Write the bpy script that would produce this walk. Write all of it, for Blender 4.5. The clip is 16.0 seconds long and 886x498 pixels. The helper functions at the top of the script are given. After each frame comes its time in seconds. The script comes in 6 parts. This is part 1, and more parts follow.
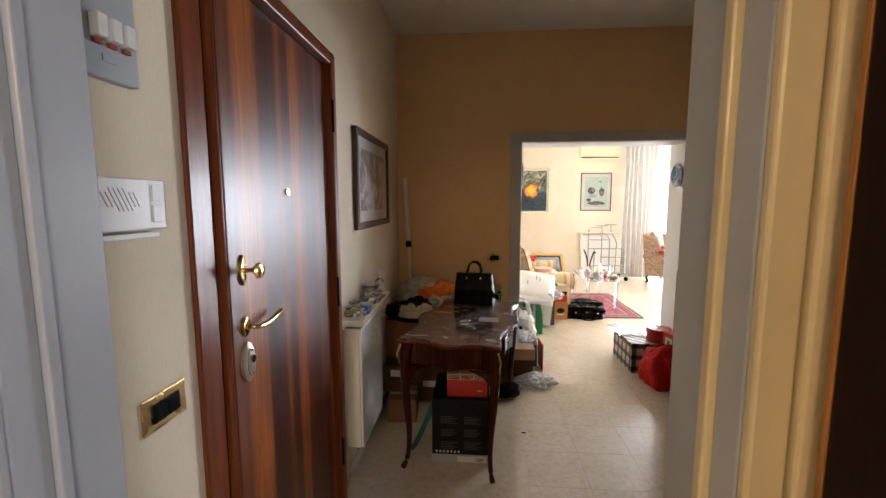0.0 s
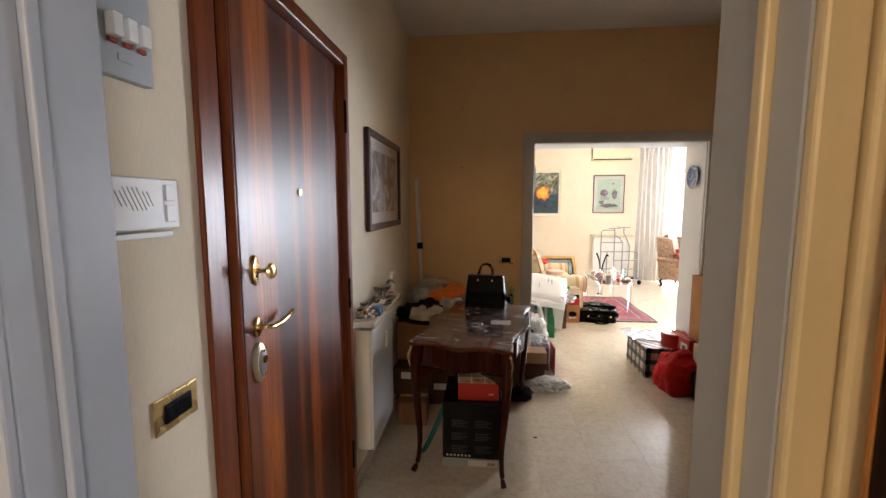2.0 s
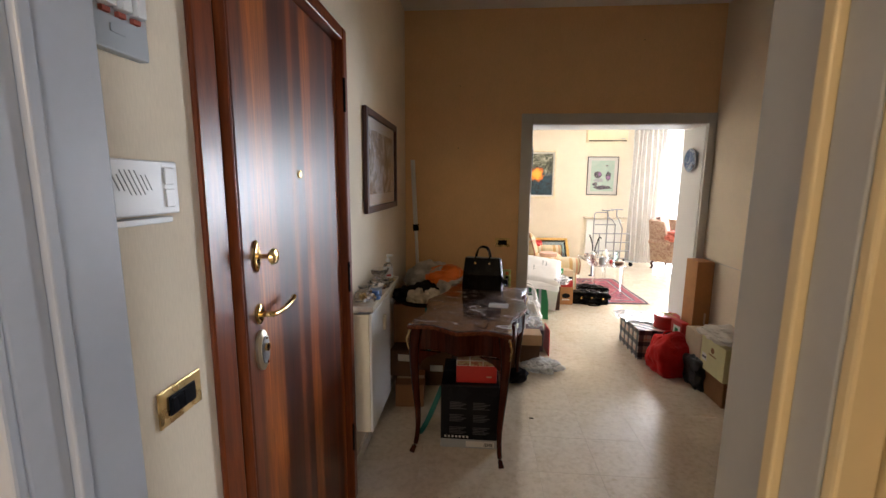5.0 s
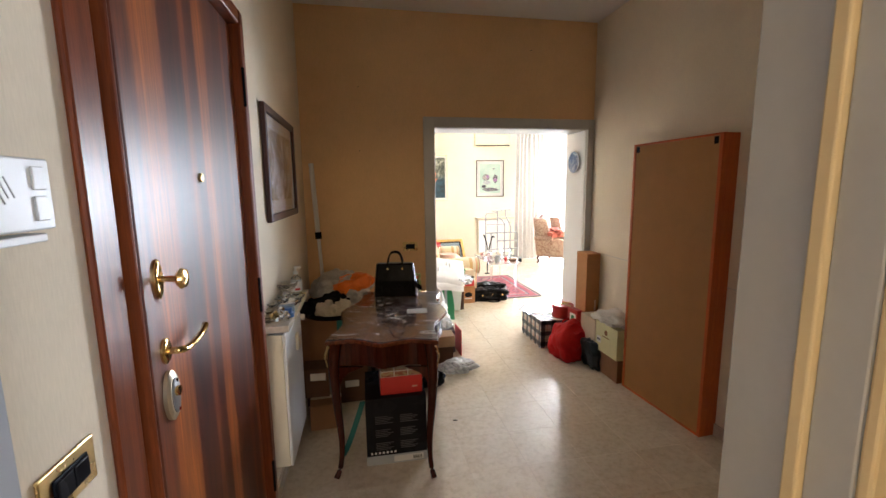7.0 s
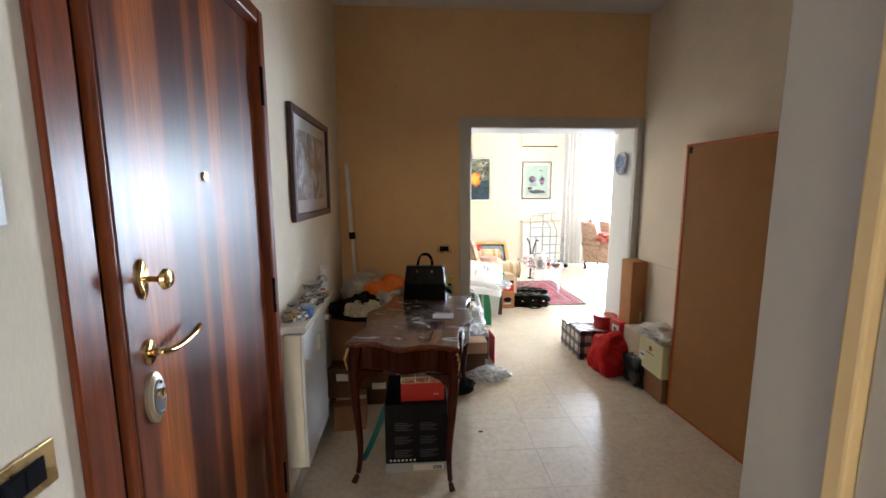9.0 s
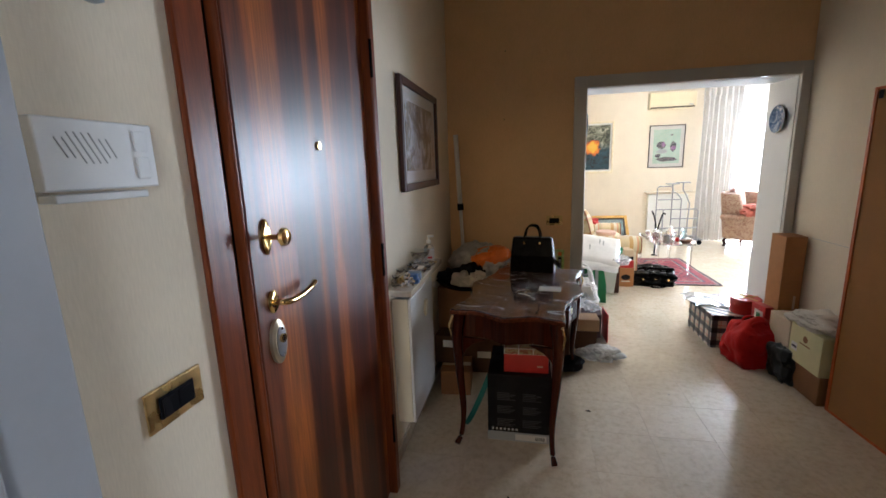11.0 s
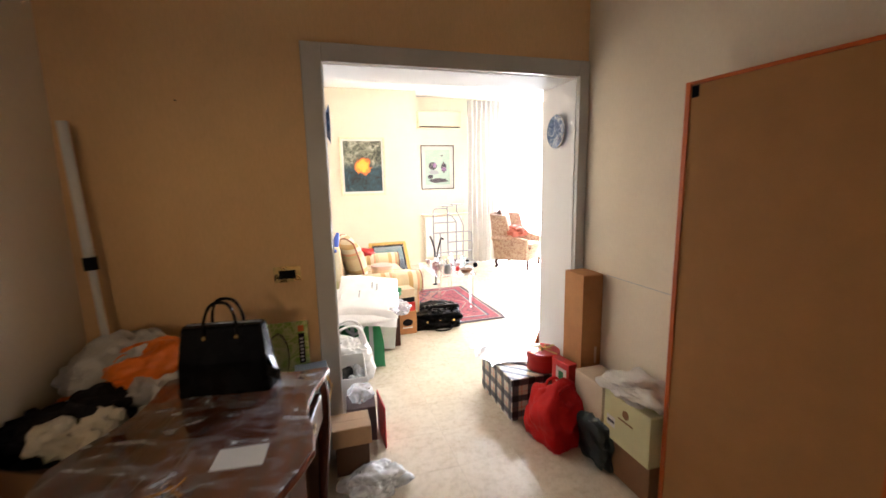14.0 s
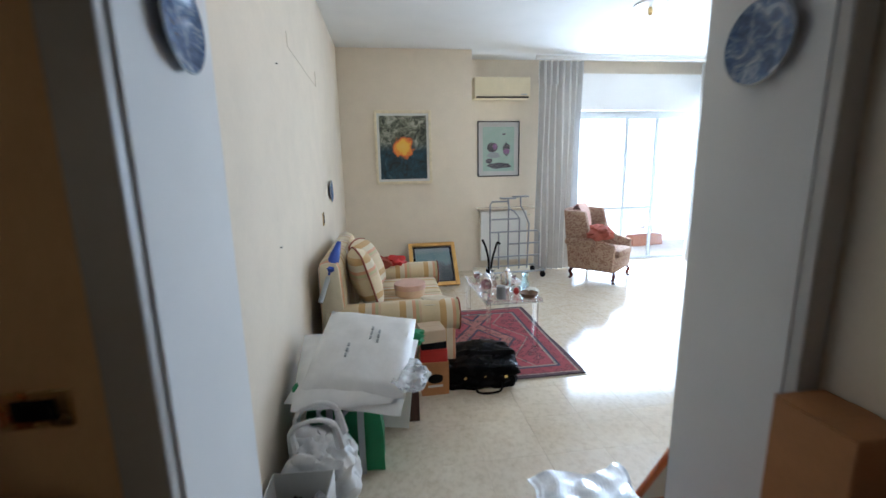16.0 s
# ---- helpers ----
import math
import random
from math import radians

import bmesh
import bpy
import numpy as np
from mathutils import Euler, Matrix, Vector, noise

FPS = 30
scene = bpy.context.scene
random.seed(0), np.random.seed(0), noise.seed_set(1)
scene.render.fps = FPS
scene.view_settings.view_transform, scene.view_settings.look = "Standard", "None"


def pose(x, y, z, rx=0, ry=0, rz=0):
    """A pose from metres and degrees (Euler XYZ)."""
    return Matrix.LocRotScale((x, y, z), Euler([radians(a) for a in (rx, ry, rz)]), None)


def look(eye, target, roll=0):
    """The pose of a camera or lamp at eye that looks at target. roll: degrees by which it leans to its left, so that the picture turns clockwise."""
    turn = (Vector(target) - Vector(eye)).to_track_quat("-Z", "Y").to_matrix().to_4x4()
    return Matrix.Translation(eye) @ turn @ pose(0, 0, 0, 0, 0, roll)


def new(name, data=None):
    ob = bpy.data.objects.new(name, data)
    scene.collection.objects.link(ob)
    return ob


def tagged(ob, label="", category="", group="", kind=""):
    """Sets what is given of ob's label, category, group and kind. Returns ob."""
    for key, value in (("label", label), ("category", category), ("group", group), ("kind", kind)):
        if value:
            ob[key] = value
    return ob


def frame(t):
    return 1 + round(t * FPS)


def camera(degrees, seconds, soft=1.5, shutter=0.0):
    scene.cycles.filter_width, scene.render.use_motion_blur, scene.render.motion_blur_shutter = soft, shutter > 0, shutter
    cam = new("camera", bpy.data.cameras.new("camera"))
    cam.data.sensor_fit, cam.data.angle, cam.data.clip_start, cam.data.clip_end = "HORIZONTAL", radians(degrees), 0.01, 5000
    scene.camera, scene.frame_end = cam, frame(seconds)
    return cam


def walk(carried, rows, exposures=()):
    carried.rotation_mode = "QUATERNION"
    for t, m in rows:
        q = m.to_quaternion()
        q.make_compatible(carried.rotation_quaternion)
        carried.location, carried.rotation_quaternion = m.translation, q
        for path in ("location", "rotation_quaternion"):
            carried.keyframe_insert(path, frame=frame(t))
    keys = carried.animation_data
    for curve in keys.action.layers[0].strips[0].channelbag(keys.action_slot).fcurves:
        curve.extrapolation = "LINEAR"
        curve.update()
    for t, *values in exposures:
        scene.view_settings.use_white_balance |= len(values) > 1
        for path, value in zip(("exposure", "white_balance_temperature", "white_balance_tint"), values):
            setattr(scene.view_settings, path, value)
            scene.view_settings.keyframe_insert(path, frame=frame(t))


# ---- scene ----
cam = camera(93.3, 16.0, shutter=0.6)
EXPOSURES = [(0, 0.76, 6400, 17), (5.5, 0.76, 6250, 16), (6.0, 0.78, 6150, 15), (7, 1.16, 6150, 15), (8.5, 1.18, 5700, 12), (9.5, 1.06, 5650, 11), (12.0, 0.46, 5750, 13), (12.5, 0.62, 5900, 13), (13.5, 1.16, 6450, 19), (14.5, 1.24, 5900, 14), (15.5, 0.54, 5600, 10), (16, -0.66, 5150, 9)]
PATH = [
    (0, (1.017, 0.61, 1.572), (0.865, 2.591, 1.343), -0.1),
    (0.5, (1.017, 0.618, 1.57), (0.838, 2.597, 1.341), -0.2),
    (1, (1.011, 0.628, 1.57), (0.805, 2.603, 1.333), -0.2),
    (1.5, (1.008, 0.629, 1.567), (0.811, 2.606, 1.333), 0.1),
    (2, (1.009, 0.625, 1.567), (0.807, 2.603, 1.349), -0.0),
    (2.5, (1.01, 0.628, 1.565), (0.807, 2.602, 1.315), -0.3),
    (3, (1.004, 0.631, 1.567), (0.789, 2.604, 1.322), -0.2),
    (5.3, (0.933, 0.665, 1.579), (0.792, 2.635, 1.264), 0.4),
    (5.5, (0.901, 0.689, 1.576), (0.796, 2.661, 1.262), -0.2),
    (6, (0.836, 0.719, 1.577), (0.956, 2.694, 1.286), -1.4),
    (6.5, (0.814, 0.737, 1.568), (1.108, 2.692, 1.267), -0.7),
    (7, (0.805, 0.743, 1.568), (1.168, 2.688, 1.278), -0.7),
    (7.5, (0.813, 0.729, 1.568), (1.193, 2.67, 1.269), -1.3),
    (8, (0.818, 0.733, 1.568), (1.189, 2.678, 1.288), -1.6),
    (8.5, (0.859, 0.768, 1.56), (1.137, 2.724, 1.252), -2.0),
    (9, (0.944, 0.817, 1.567), (1.077, 2.793, 1.285), -0.1),
    (9.5, (0.985, 0.843, 1.562), (0.943, 2.822, 1.278), -0.2),
    (9.7, (0.983, 0.832, 1.559), (0.806, 2.807, 1.295), -0.6),
    (11.8, (0.984, 0.88, 1.507), (0.572, 2.784, 1.055), -2.2),
    (12, (0.977, 0.991, 1.502), (0.711, 2.928, 1.08), -2.2),
    (12.5, (0.967, 1.27, 1.519), (1.122, 3.237, 1.186), -3.4),
    (13, (1.079, 1.575, 1.49), (1.437, 3.503, 1.095), -2.4),
    (13.5, (1.225, 1.874, 1.535), (1.713, 3.783, 1.191), -1.5),
    (14, (1.352, 2.207, 1.505), (1.923, 4.097, 1.184), -1.2),
    (14.5, (1.508, 2.511, 1.501), (2.036, 4.404, 1.126), -1.2),
    (15, (1.68, 2.865, 1.506), (2.031, 4.806, 1.175), -0.2),
    (15.5, (1.791, 3.225, 1.49), (2.093, 5.172, 1.151), -0.5),
    (16, (1.886, 3.58, 1.5), (2.144, 5.526, 1.119), -1.1),
]
walk(cam, [(t, look(eye, target, roll)) for t, eye, target, roll in PATH], EXPOSURES)

# light and sky
world = bpy.data.worlds.new("world")
scene.world = world
world.use_nodes = True
_nt = world.node_tree
_sky = _nt.nodes.new("ShaderNodeTexSky")
_sky.sky_type, _sky.sun_disc = "NISHITA", False
_sky.sun_elevation, _sky.sun_rotation = radians(62), radians(10)
_nt.links.new(_sky.outputs[0], _nt.nodes["Background"].inputs[0])
_nt.nodes["Background"].inputs[1].default_value = 0.15
_sun = new("sun", bpy.data.lights.new("sun", "SUN"))
_sun.data.energy, _sun.data.angle, _sun.data.color = 1.5, radians(0.6), (1, 0.95, 0.86)
_sun.matrix_world = look((12, 46, 75), (6, 10, 0))


def area(name, eye, target, w, h, watts, color=(1, 1, 1)):
    ob = new(name, bpy.data.lights.new(name, "AREA"))
    ob.data.shape, ob.data.size, ob.data.size_y, ob.data.energy, ob.data.color = "RECTANGLE", w, h, watts, color
    ob.matrix_world = look(eye, target)
    return ob


area("window_daylight", (6.1, 9.60, 1.15), (5.3, 0, 0.9), 2.9, 2.1, 460, (0.84, 0.93, 1.0))
# unseen fills added in the side room: cool for west wall, warm for casing
area("side_room_fill", (2.15, -0.9, 1.5), (0.3, 2.0, 1.3), 1.2, 1.5, 26, (0.86, 0.94, 1.0))
area("side_room_warm_fill", (0.5, -1.8, 2.3), (1.0, 1.2, 1.3), 0.5, 0.5, 11, (1.0, 0.74, 0.42))


# materials
def nodes_of(name, rough=0.6, metal=0.0):
    m = bpy.data.materials.new(name)
    m.use_nodes = True
    nt = m.node_tree
    b = nt.nodes["Principled BSDF"]
    b.inputs["Roughness"].default_value, b.inputs["Metallic"].default_value = rough, metal
    return m, nt, b


def ramp(nt, fac, stops):
    r = nt.nodes.new("ShaderNodeValToRGB")
    while len(r.color_ramp.elements) < len(stops):
        r.color_ramp.elements.new(0.5)
    for e, (p, c) in zip(r.color_ramp.elements, stops):
        e.position, e.color = p, (*c, 1) if len(c) == 3 else c
    nt.links.new(fac, r.inputs[0])
    return r.outputs[0]


def coords(nt, scale=(1, 1, 1), kind="Object"):
    tc, mp = nt.nodes.new("ShaderNodeTexCoord"), nt.nodes.new("ShaderNodeMapping")
    mp.inputs["Scale"].default_value = scale
    nt.links.new(tc.outputs[kind], mp.inputs[0])
    return mp.outputs[0]


def noise_of(nt, vec, scale, detail=4, rough=0.55, dist=0.0):
    n = nt.nodes.new("ShaderNodeTexNoise")
    n.inputs["Scale"].default_value, n.inputs["Detail"].default_value = scale, detail
    n.inputs["Roughness"].default_value, n.inputs["Distortion"].default_value = rough, dist
    nt.links.new(vec, n.inputs["Vector"])
    return n.outputs["Fac"]


def bump_to(nt, b, height, strength=0.3, distance=0.01):
    u = nt.nodes.new("ShaderNodeBump")
    u.inputs["Strength"].default_value, u.inputs["Distance"].default_value = strength, distance
    nt.links.new(height, u.inputs["Height"])
    nt.links.new(u.outputs[0], b.inputs["Normal"])


def mixc(nt, fac, a, b, blend="MIX"):
    m = nt.nodes.new("ShaderNodeMix")
    m.data_type, m.blend_type = "RGBA", blend
    for v, s in ((fac, m.inputs[0]), (a, m.inputs[6]), (b, m.inputs[7])):
        if hasattr(v, "node"):
            nt.links.new(v, s)
        else:
            s.default_value = v if isinstance(v, (int, float)) else (*v, 1)
    return m.outputs[2]


def mat(name, color, rough=0.6, metal=0.0, var=0.12, scale=6, bump=0.15, fine=60, coat=0.0, stretch=(1, 1, 1), sheen=0.0):
    """A surface of one base colour with stains and grain at two scales."""
    m, nt, b = nodes_of(name, rough, metal)
    v = coords(nt, stretch)
    big, small = noise_of(nt, v, scale), noise_of(nt, v, fine, 3)
    lo, hi = tuple(c * (1 - var) for c in color), tuple(min(1, c * (1 + var)) for c in color)
    c1 = ramp(nt, big, ((0.3, lo), (0.7, hi)))
    g = ramp(nt, small, ((0.3, (1 - var * 0.5,) * 3), (0.7, (1, 1, 1))))
    nt.links.new(mixc(nt, 1.0, c1, g, "MULTIPLY"), b.inputs["Base Color"])
    r = ramp(nt, big, ((0.2, (max(0, rough - 0.08),) * 3), (0.8, (min(1, rough + 0.08),) * 3)))
    nt.links.new(r, b.inputs["Roughness"])
    if bump:
        bump_to(nt, b, small, bump, 0.003)
    b.inputs["Coat Weight"].default_value, b.inputs["Coat Roughness"].default_value = coat, 0.1
    b.inputs["Sheen Weight"].default_value = sheen
    if rough >= 0.55:
        b.inputs["Specular IOR Level"].default_value = 0.25
    return m


def wood(name, dark, light, rough=0.35, coat=0.3, scale=3.0, axis=2, squeeze=14):
    """Wood with its grain along one axis."""
    m, nt, b = nodes_of(name, rough)
    s = [squeeze] * 3
    s[axis] = 0.8
    v = coords(nt, s)
    n1, n2 = noise_of(nt, v, scale, 6, 0.6, 0.8), noise_of(nt, v, scale * 9, 3)
    c = ramp(nt, n1, ((0.3, dark), (0.7, light)))
    g = ramp(nt, n2, ((0.3, (0.75,) * 3), (0.65, (1, 1, 1))))
    nt.links.new(mixc(nt, 1.0, c, g, "MULTIPLY"), b.inputs["Base Color"])
    bump_to(nt, b, n2, 0.1, 0.001)
    b.inputs["Specular IOR Level"].default_value = 0.3
    b.inputs["Coat Weight"].default_value, b.inputs["Coat Roughness"].default_value = coat, 0.12
    return m


def wallpaper(name, color):
    m, nt, b = nodes_of(name, 0.72)
    v = coords(nt)
    big, mid = noise_of(nt, v, 0.9, 3), noise_of(nt, v, 5, 4)
    thread = noise_of(nt, coords(nt, (90, 90, 12)), 3, 2)
    cross = noise_of(nt, coords(nt, (12, 12, 110)), 3, 2)
    c = ramp(nt, big, ((0.25, tuple(x * 0.94 for x in color)), (0.75, color)))
    c = mixc(nt, 1.0, c, ramp(nt, mid, ((0.3, (0.955,) * 3), (0.6, (1, 1, 1)))), "MULTIPLY")
    c = mixc(nt, 1.0, c, ramp(nt, thread, ((0.3, (0.93, 0.925, 0.91)), (0.7, (1, 1, 1)))), "MULTIPLY")
    nt.links.new(c, b.inputs["Base Color"])
    bump_to(nt, b, cross, 0.25, 0.001)
    b.inputs["Specular IOR Level"].default_value = 0.2
    return m


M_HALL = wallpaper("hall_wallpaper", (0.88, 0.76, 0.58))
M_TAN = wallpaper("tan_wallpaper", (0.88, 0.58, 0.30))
M_LIV = wallpaper("living_wallpaper", (0.86, 0.76, 0.62))
M_WHITE = mat("white_plaster", (0.80, 0.79, 0.77), 0.8, var=0.03, scale=2, bump=0.12, fine=90)
M_CEIL = mat("ceiling_plaster", (0.78, 0.75, 0.71), 0.85, var=0.03, scale=1.5, bump=0.1, fine=70)
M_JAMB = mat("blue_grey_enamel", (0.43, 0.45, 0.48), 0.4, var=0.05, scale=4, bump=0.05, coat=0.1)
M_TRIM = mat("grey_enamel", (0.54, 0.52, 0.49), 0.4, var=0.05, scale=4, bump=0.05, coat=0.1)
# door enamel with the warm lamplight mixed into its colour
M_WARMTRIM = mat("warm_lit_enamel", (0.70, 0.58, 0.36), 0.38, var=0.05, scale=4, bump=0.05, coat=0.1)


# building blocks
def box(bm, x0, x1, y0, y1, z0, z1):
    g = bmesh.ops.create_cube(bm, size=1)["verts"]
    bmesh.ops.scale(bm, vec=(x1 - x0, y1 - y0, z1 - z0), verts=g)
    bmesh.ops.translate(bm, vec=((x0 + x1) / 2, (y0 + y1) / 2, (z0 + z1) / 2), verts=g)
    return g


def cyl(bm, r, z0, z1, x=0, y=0, r2=None, seg=20, m=None):
    g = bmesh.ops.create_cone(bm, cap_ends=True, segments=seg, radius1=r, radius2=r if r2 is None else r2, depth=z1 - z0)["verts"]
    bmesh.ops.translate(bm, vec=(0, 0, (z0 + z1) / 2), verts=g)
    if m is not None:
        bmesh.ops.transform(bm, matrix=m, verts=g)
    bmesh.ops.translate(bm, vec=(x, y, 0), verts=g)
    return g


def lathe(bm, profile, seg=24, x=0, y=0, z=0):
    """A turned shape from (radius, height) pairs."""
    rings = []
    for r, h in profile:
        rings.append([bm.verts.new((x + max(r, 0.0004) * math.cos(2 * math.pi * i / seg), y + max(r, 0.0004) * math.sin(2 * math.pi * i / seg), z + h)) for i in range(seg)])
    for a, b in zip(rings, rings[1:]):
        for i in range(seg):
            bm.faces.new((a[i], a[(i + 1) % seg], b[(i + 1) % seg], b[i]))
    bm.faces.new(rings[0][::-1])
    bm.faces.new(rings[-1])


def tube(bm, pts, r, seg=10, radii=None):
    """A round bar through points."""
    pts = [Vector(p) for p in pts]
    rings = []
    for i, p in enumerate(pts):
        d = (pts[min(i + 1, len(pts) - 1)] - pts[max(i - 1, 0)]).normalized()
        u = d.cross(Vector((0, 0, 1)) if abs(d.z) < 0.9 else Vector((0, 1, 0))).normalized()
        w = d.cross(u)
        rr = radii[i] if radii else r
        rings.append([bm.verts.new(p + rr * (math.cos(2 * math.pi * k / seg) * u + math.sin(2 * math.pi * k / seg) * w)) for k in range(seg)])
    for a, b in zip(rings, rings[1:]):
        for k in range(seg):
            bm.faces.new((a[k], a[(k + 1) % seg], b[(k + 1) % seg], b[k]))
    bm.faces.new(rings[0][::-1])
    bm.faces.new(rings[-1])


def smooth_path(pts, n=8):
    """Points along a Catmull-Rom curve."""
    p = [Vector(q) for q in pts]
    p = [2 * p[0] - p[1]] + p + [2 * p[-1] - p[-2]]
    out = []
    for i in range(1, len(p) - 2):
        for k in range(n):
            t = k / n
            out.append(0.5 * (2 * p[i] + (p[i + 1] - p[i - 1]) * t + (2 * p[i - 1] - 5 * p[i] + 4 * p[i + 1] - p[i + 2]) * t * t + (3 * p[i] - p[i - 1] - 3 * p[i + 1] + p[i + 2]) * t ** 3))
    return out + [p[-2]]


def sheet(bm, nx, ny, fn, thick=0.0):
    """A grid surface fn(u, v), u and v from 0 to 1; thick gives it a back."""
    def grid(off):
        return [[bm.verts.new(Vector(fn(i / nx, j / ny)) + Vector((0, 0, off))) for j in range(ny + 1)] for i in range(nx + 1)]
    g = grid(0)
    for i in range(nx):
        for j in range(ny):
            bm.faces.new((g[i][j], g[i + 1][j], g[i + 1][j + 1], g[i][j + 1]))
    if thick:
        h = grid(-thick)
        for i in range(nx):
            for j in range(ny):
                bm.faces.new((h[i][j], h[i][j + 1], h[i + 1][j + 1], h[i + 1][j]))
        rim = [(i, 0) for i in range(nx)] + [(nx, j) for j in range(ny)] + [(i, ny) for i in range(nx, 0, -1)] + [(0, j) for j in range(ny, 0, -1)]
        for (a, b), (c, d) in zip(rim, rim[1:] + rim[:1]):
            bm.faces.new((g[a][b], h[a][b], h[c][d], g[c][d]))


def outline(bm, pts, z0, z1):
    """A plate with the outline pts (x, y)."""
    lo, hi = [bm.verts.new((x, y, z0)) for x, y in pts], [bm.verts.new((x, y, z1)) for x, y in pts]
    bm.faces.new(lo[::-1])
    bm.faces.new(hi)
    n = len(pts)
    for i in range(n):
        bm.faces.new((lo[i], lo[(i + 1) % n], hi[(i + 1) % n], hi[i]))


def blob(bm, sx, sy, sz, seed=0, bumpy=0.12, freq=3.0, sub=3, flat=True, box_like=0.0):
    """A soft, creased lump with its base at z = 0."""
    g = bmesh.ops.create_icosphere(bm, subdivisions=sub, radius=1)["verts"]
    off = Vector((seed * 7.3, seed * 3.1, seed * 1.7))
    for v in g:
        c = v.co.copy()
        if box_like:
            k = max(abs(c.x), abs(c.y), abs(c.z))
            c = c.lerp(c / k * 0.86, box_like)
        d = 1 + bumpy * (noise.noise(c * freq + off) + 0.5 * abs(noise.noise(c * freq * 2.3 + off)))
        c *= d
        v.co = Vector((c.x * sx, c.y * sy, max(c.z, -0.75 if flat else -9) * sz))
    zmin = min(v.co.z for v in g)
    for v in g:
        v.co.z -= zmin
    return g


def crumple(bm, amp, freq, seed=0, floor=True):
    """Sharp folds like those of creased plastic or cloth."""
    bm.normal_update()
    off = Vector((seed * 5.1, seed * 2.3, seed * 3.7))
    moves = []
    for v in bm.verts:
        p = v.co * freq + off
        fold = 1 - 2.2 * abs(noise.noise(p)) - 1.1 * abs(noise.noise(p * 2.1 + off))
        moves.append(v.normal * (fold * amp))
    low = min(v.co.z for v in bm.verts)
    for v, d in zip(bm.verts, moves):
        v.co += d
        if floor:
            v.co.z = max(v.co.z, low)


def finish(name, bm, material, bevel=0.0, smooth=False, seg=2):
    me = bpy.data.meshes.new(name)
    bmesh.ops.recalc_face_normals(bm, faces=bm.faces)
    if bevel:
        bmesh.ops.bevel(bm, geom=[e for e in bm.edges if e.is_manifold and e.calc_face_angle(0) > 0.5], offset=bevel, segments=seg, affect="EDGES", profile=0.5)
    bm.to_mesh(me)
    bm.free()
    me.materials.append(material)
    if smooth:
        me.polygons.foreach_set("use_smooth", [True] * len(me.polygons))
        me.set_sharp_from_angle(angle=radians(38))
    return me


def part(name, bm, material, parent, label="", bevel=0.0, smooth=False, m=None, kind=""):
    ob = new(name, finish(name, bm, material, bevel, smooth))
    ob.parent = parent
    if m is not None:
        ob.matrix_basis = m
    return tagged(ob, label, kind=kind)


def bpart(name, dims, material, parent, label="", bevel=0.0, m=None, kind=""):
    bm = bmesh.new()
    box(bm, *dims)
    return part(name, bm, material, parent, label, bevel, False, m, kind)


def thing(name, x, y, z, rz, label, category, group=""):
    ob = new(name)
    ob.empty_display_size = 0.1
    ob.matrix_basis = pose(x, y, z, 0, 0, rz)
    return tagged(ob, label, category, group)


def single(name, bm, material, x, y, z, rz, label, category, group="", bevel=0.0, smooth=False, m=None):
    ob = new(name, finish(name, bm, material, bevel, smooth))
    ob.matrix_basis = pose(x, y, z, 0, 0, rz) if m is None else m
    return tagged(ob, label, category, group)


def struct(name, boxes, material, label="", bevel=0.0):
    bm = bmesh.new()
    for b in boxes:
        box(bm, *b)
    return tagged(new(name, finish(name, bm, material, bevel)), label, kind="structure")


# ---- walls ----
XL, XR, YN, YF, HC, LC = 0.315, 2.93, 1.214, 4.42, 3.015, 2.975
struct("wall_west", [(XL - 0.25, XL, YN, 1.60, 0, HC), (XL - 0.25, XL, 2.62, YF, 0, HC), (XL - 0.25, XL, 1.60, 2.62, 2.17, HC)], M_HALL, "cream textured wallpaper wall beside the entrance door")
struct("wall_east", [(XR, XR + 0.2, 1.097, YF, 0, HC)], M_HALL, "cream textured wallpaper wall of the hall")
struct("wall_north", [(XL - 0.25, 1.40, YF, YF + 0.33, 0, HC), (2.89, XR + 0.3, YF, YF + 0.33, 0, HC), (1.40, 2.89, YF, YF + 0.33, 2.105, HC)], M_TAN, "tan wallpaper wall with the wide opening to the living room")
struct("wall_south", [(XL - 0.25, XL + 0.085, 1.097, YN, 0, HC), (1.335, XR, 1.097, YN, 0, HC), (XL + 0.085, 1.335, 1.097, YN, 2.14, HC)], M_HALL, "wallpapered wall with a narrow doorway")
struct("ceiling", [(XL - 0.25, XR + 0.2, 1.097, YF + 0.33, HC, HC + 0.15)], M_CEIL, "white plaster ceiling of the hall")
# room behind the eye
struct("wall_side_room", [(-0.6, -0.45, -2.2, 1.097, 0, 2.9), (2.2, 2.35, -2.2, 1.097, 0, 2.9), (-0.6, 2.35, -2.35, -2.2, 0, 2.9), (-0.45, XL - 0.25, 1.097, 1.214, 0, 2.9)], M_HALL, "plain cream walls of the side room")
struct("ceiling_side_room", [(-0.6, 2.35, -2.35, 1.097, 2.9, 3.02)], M_CEIL, "white plaster ceiling of the side room")
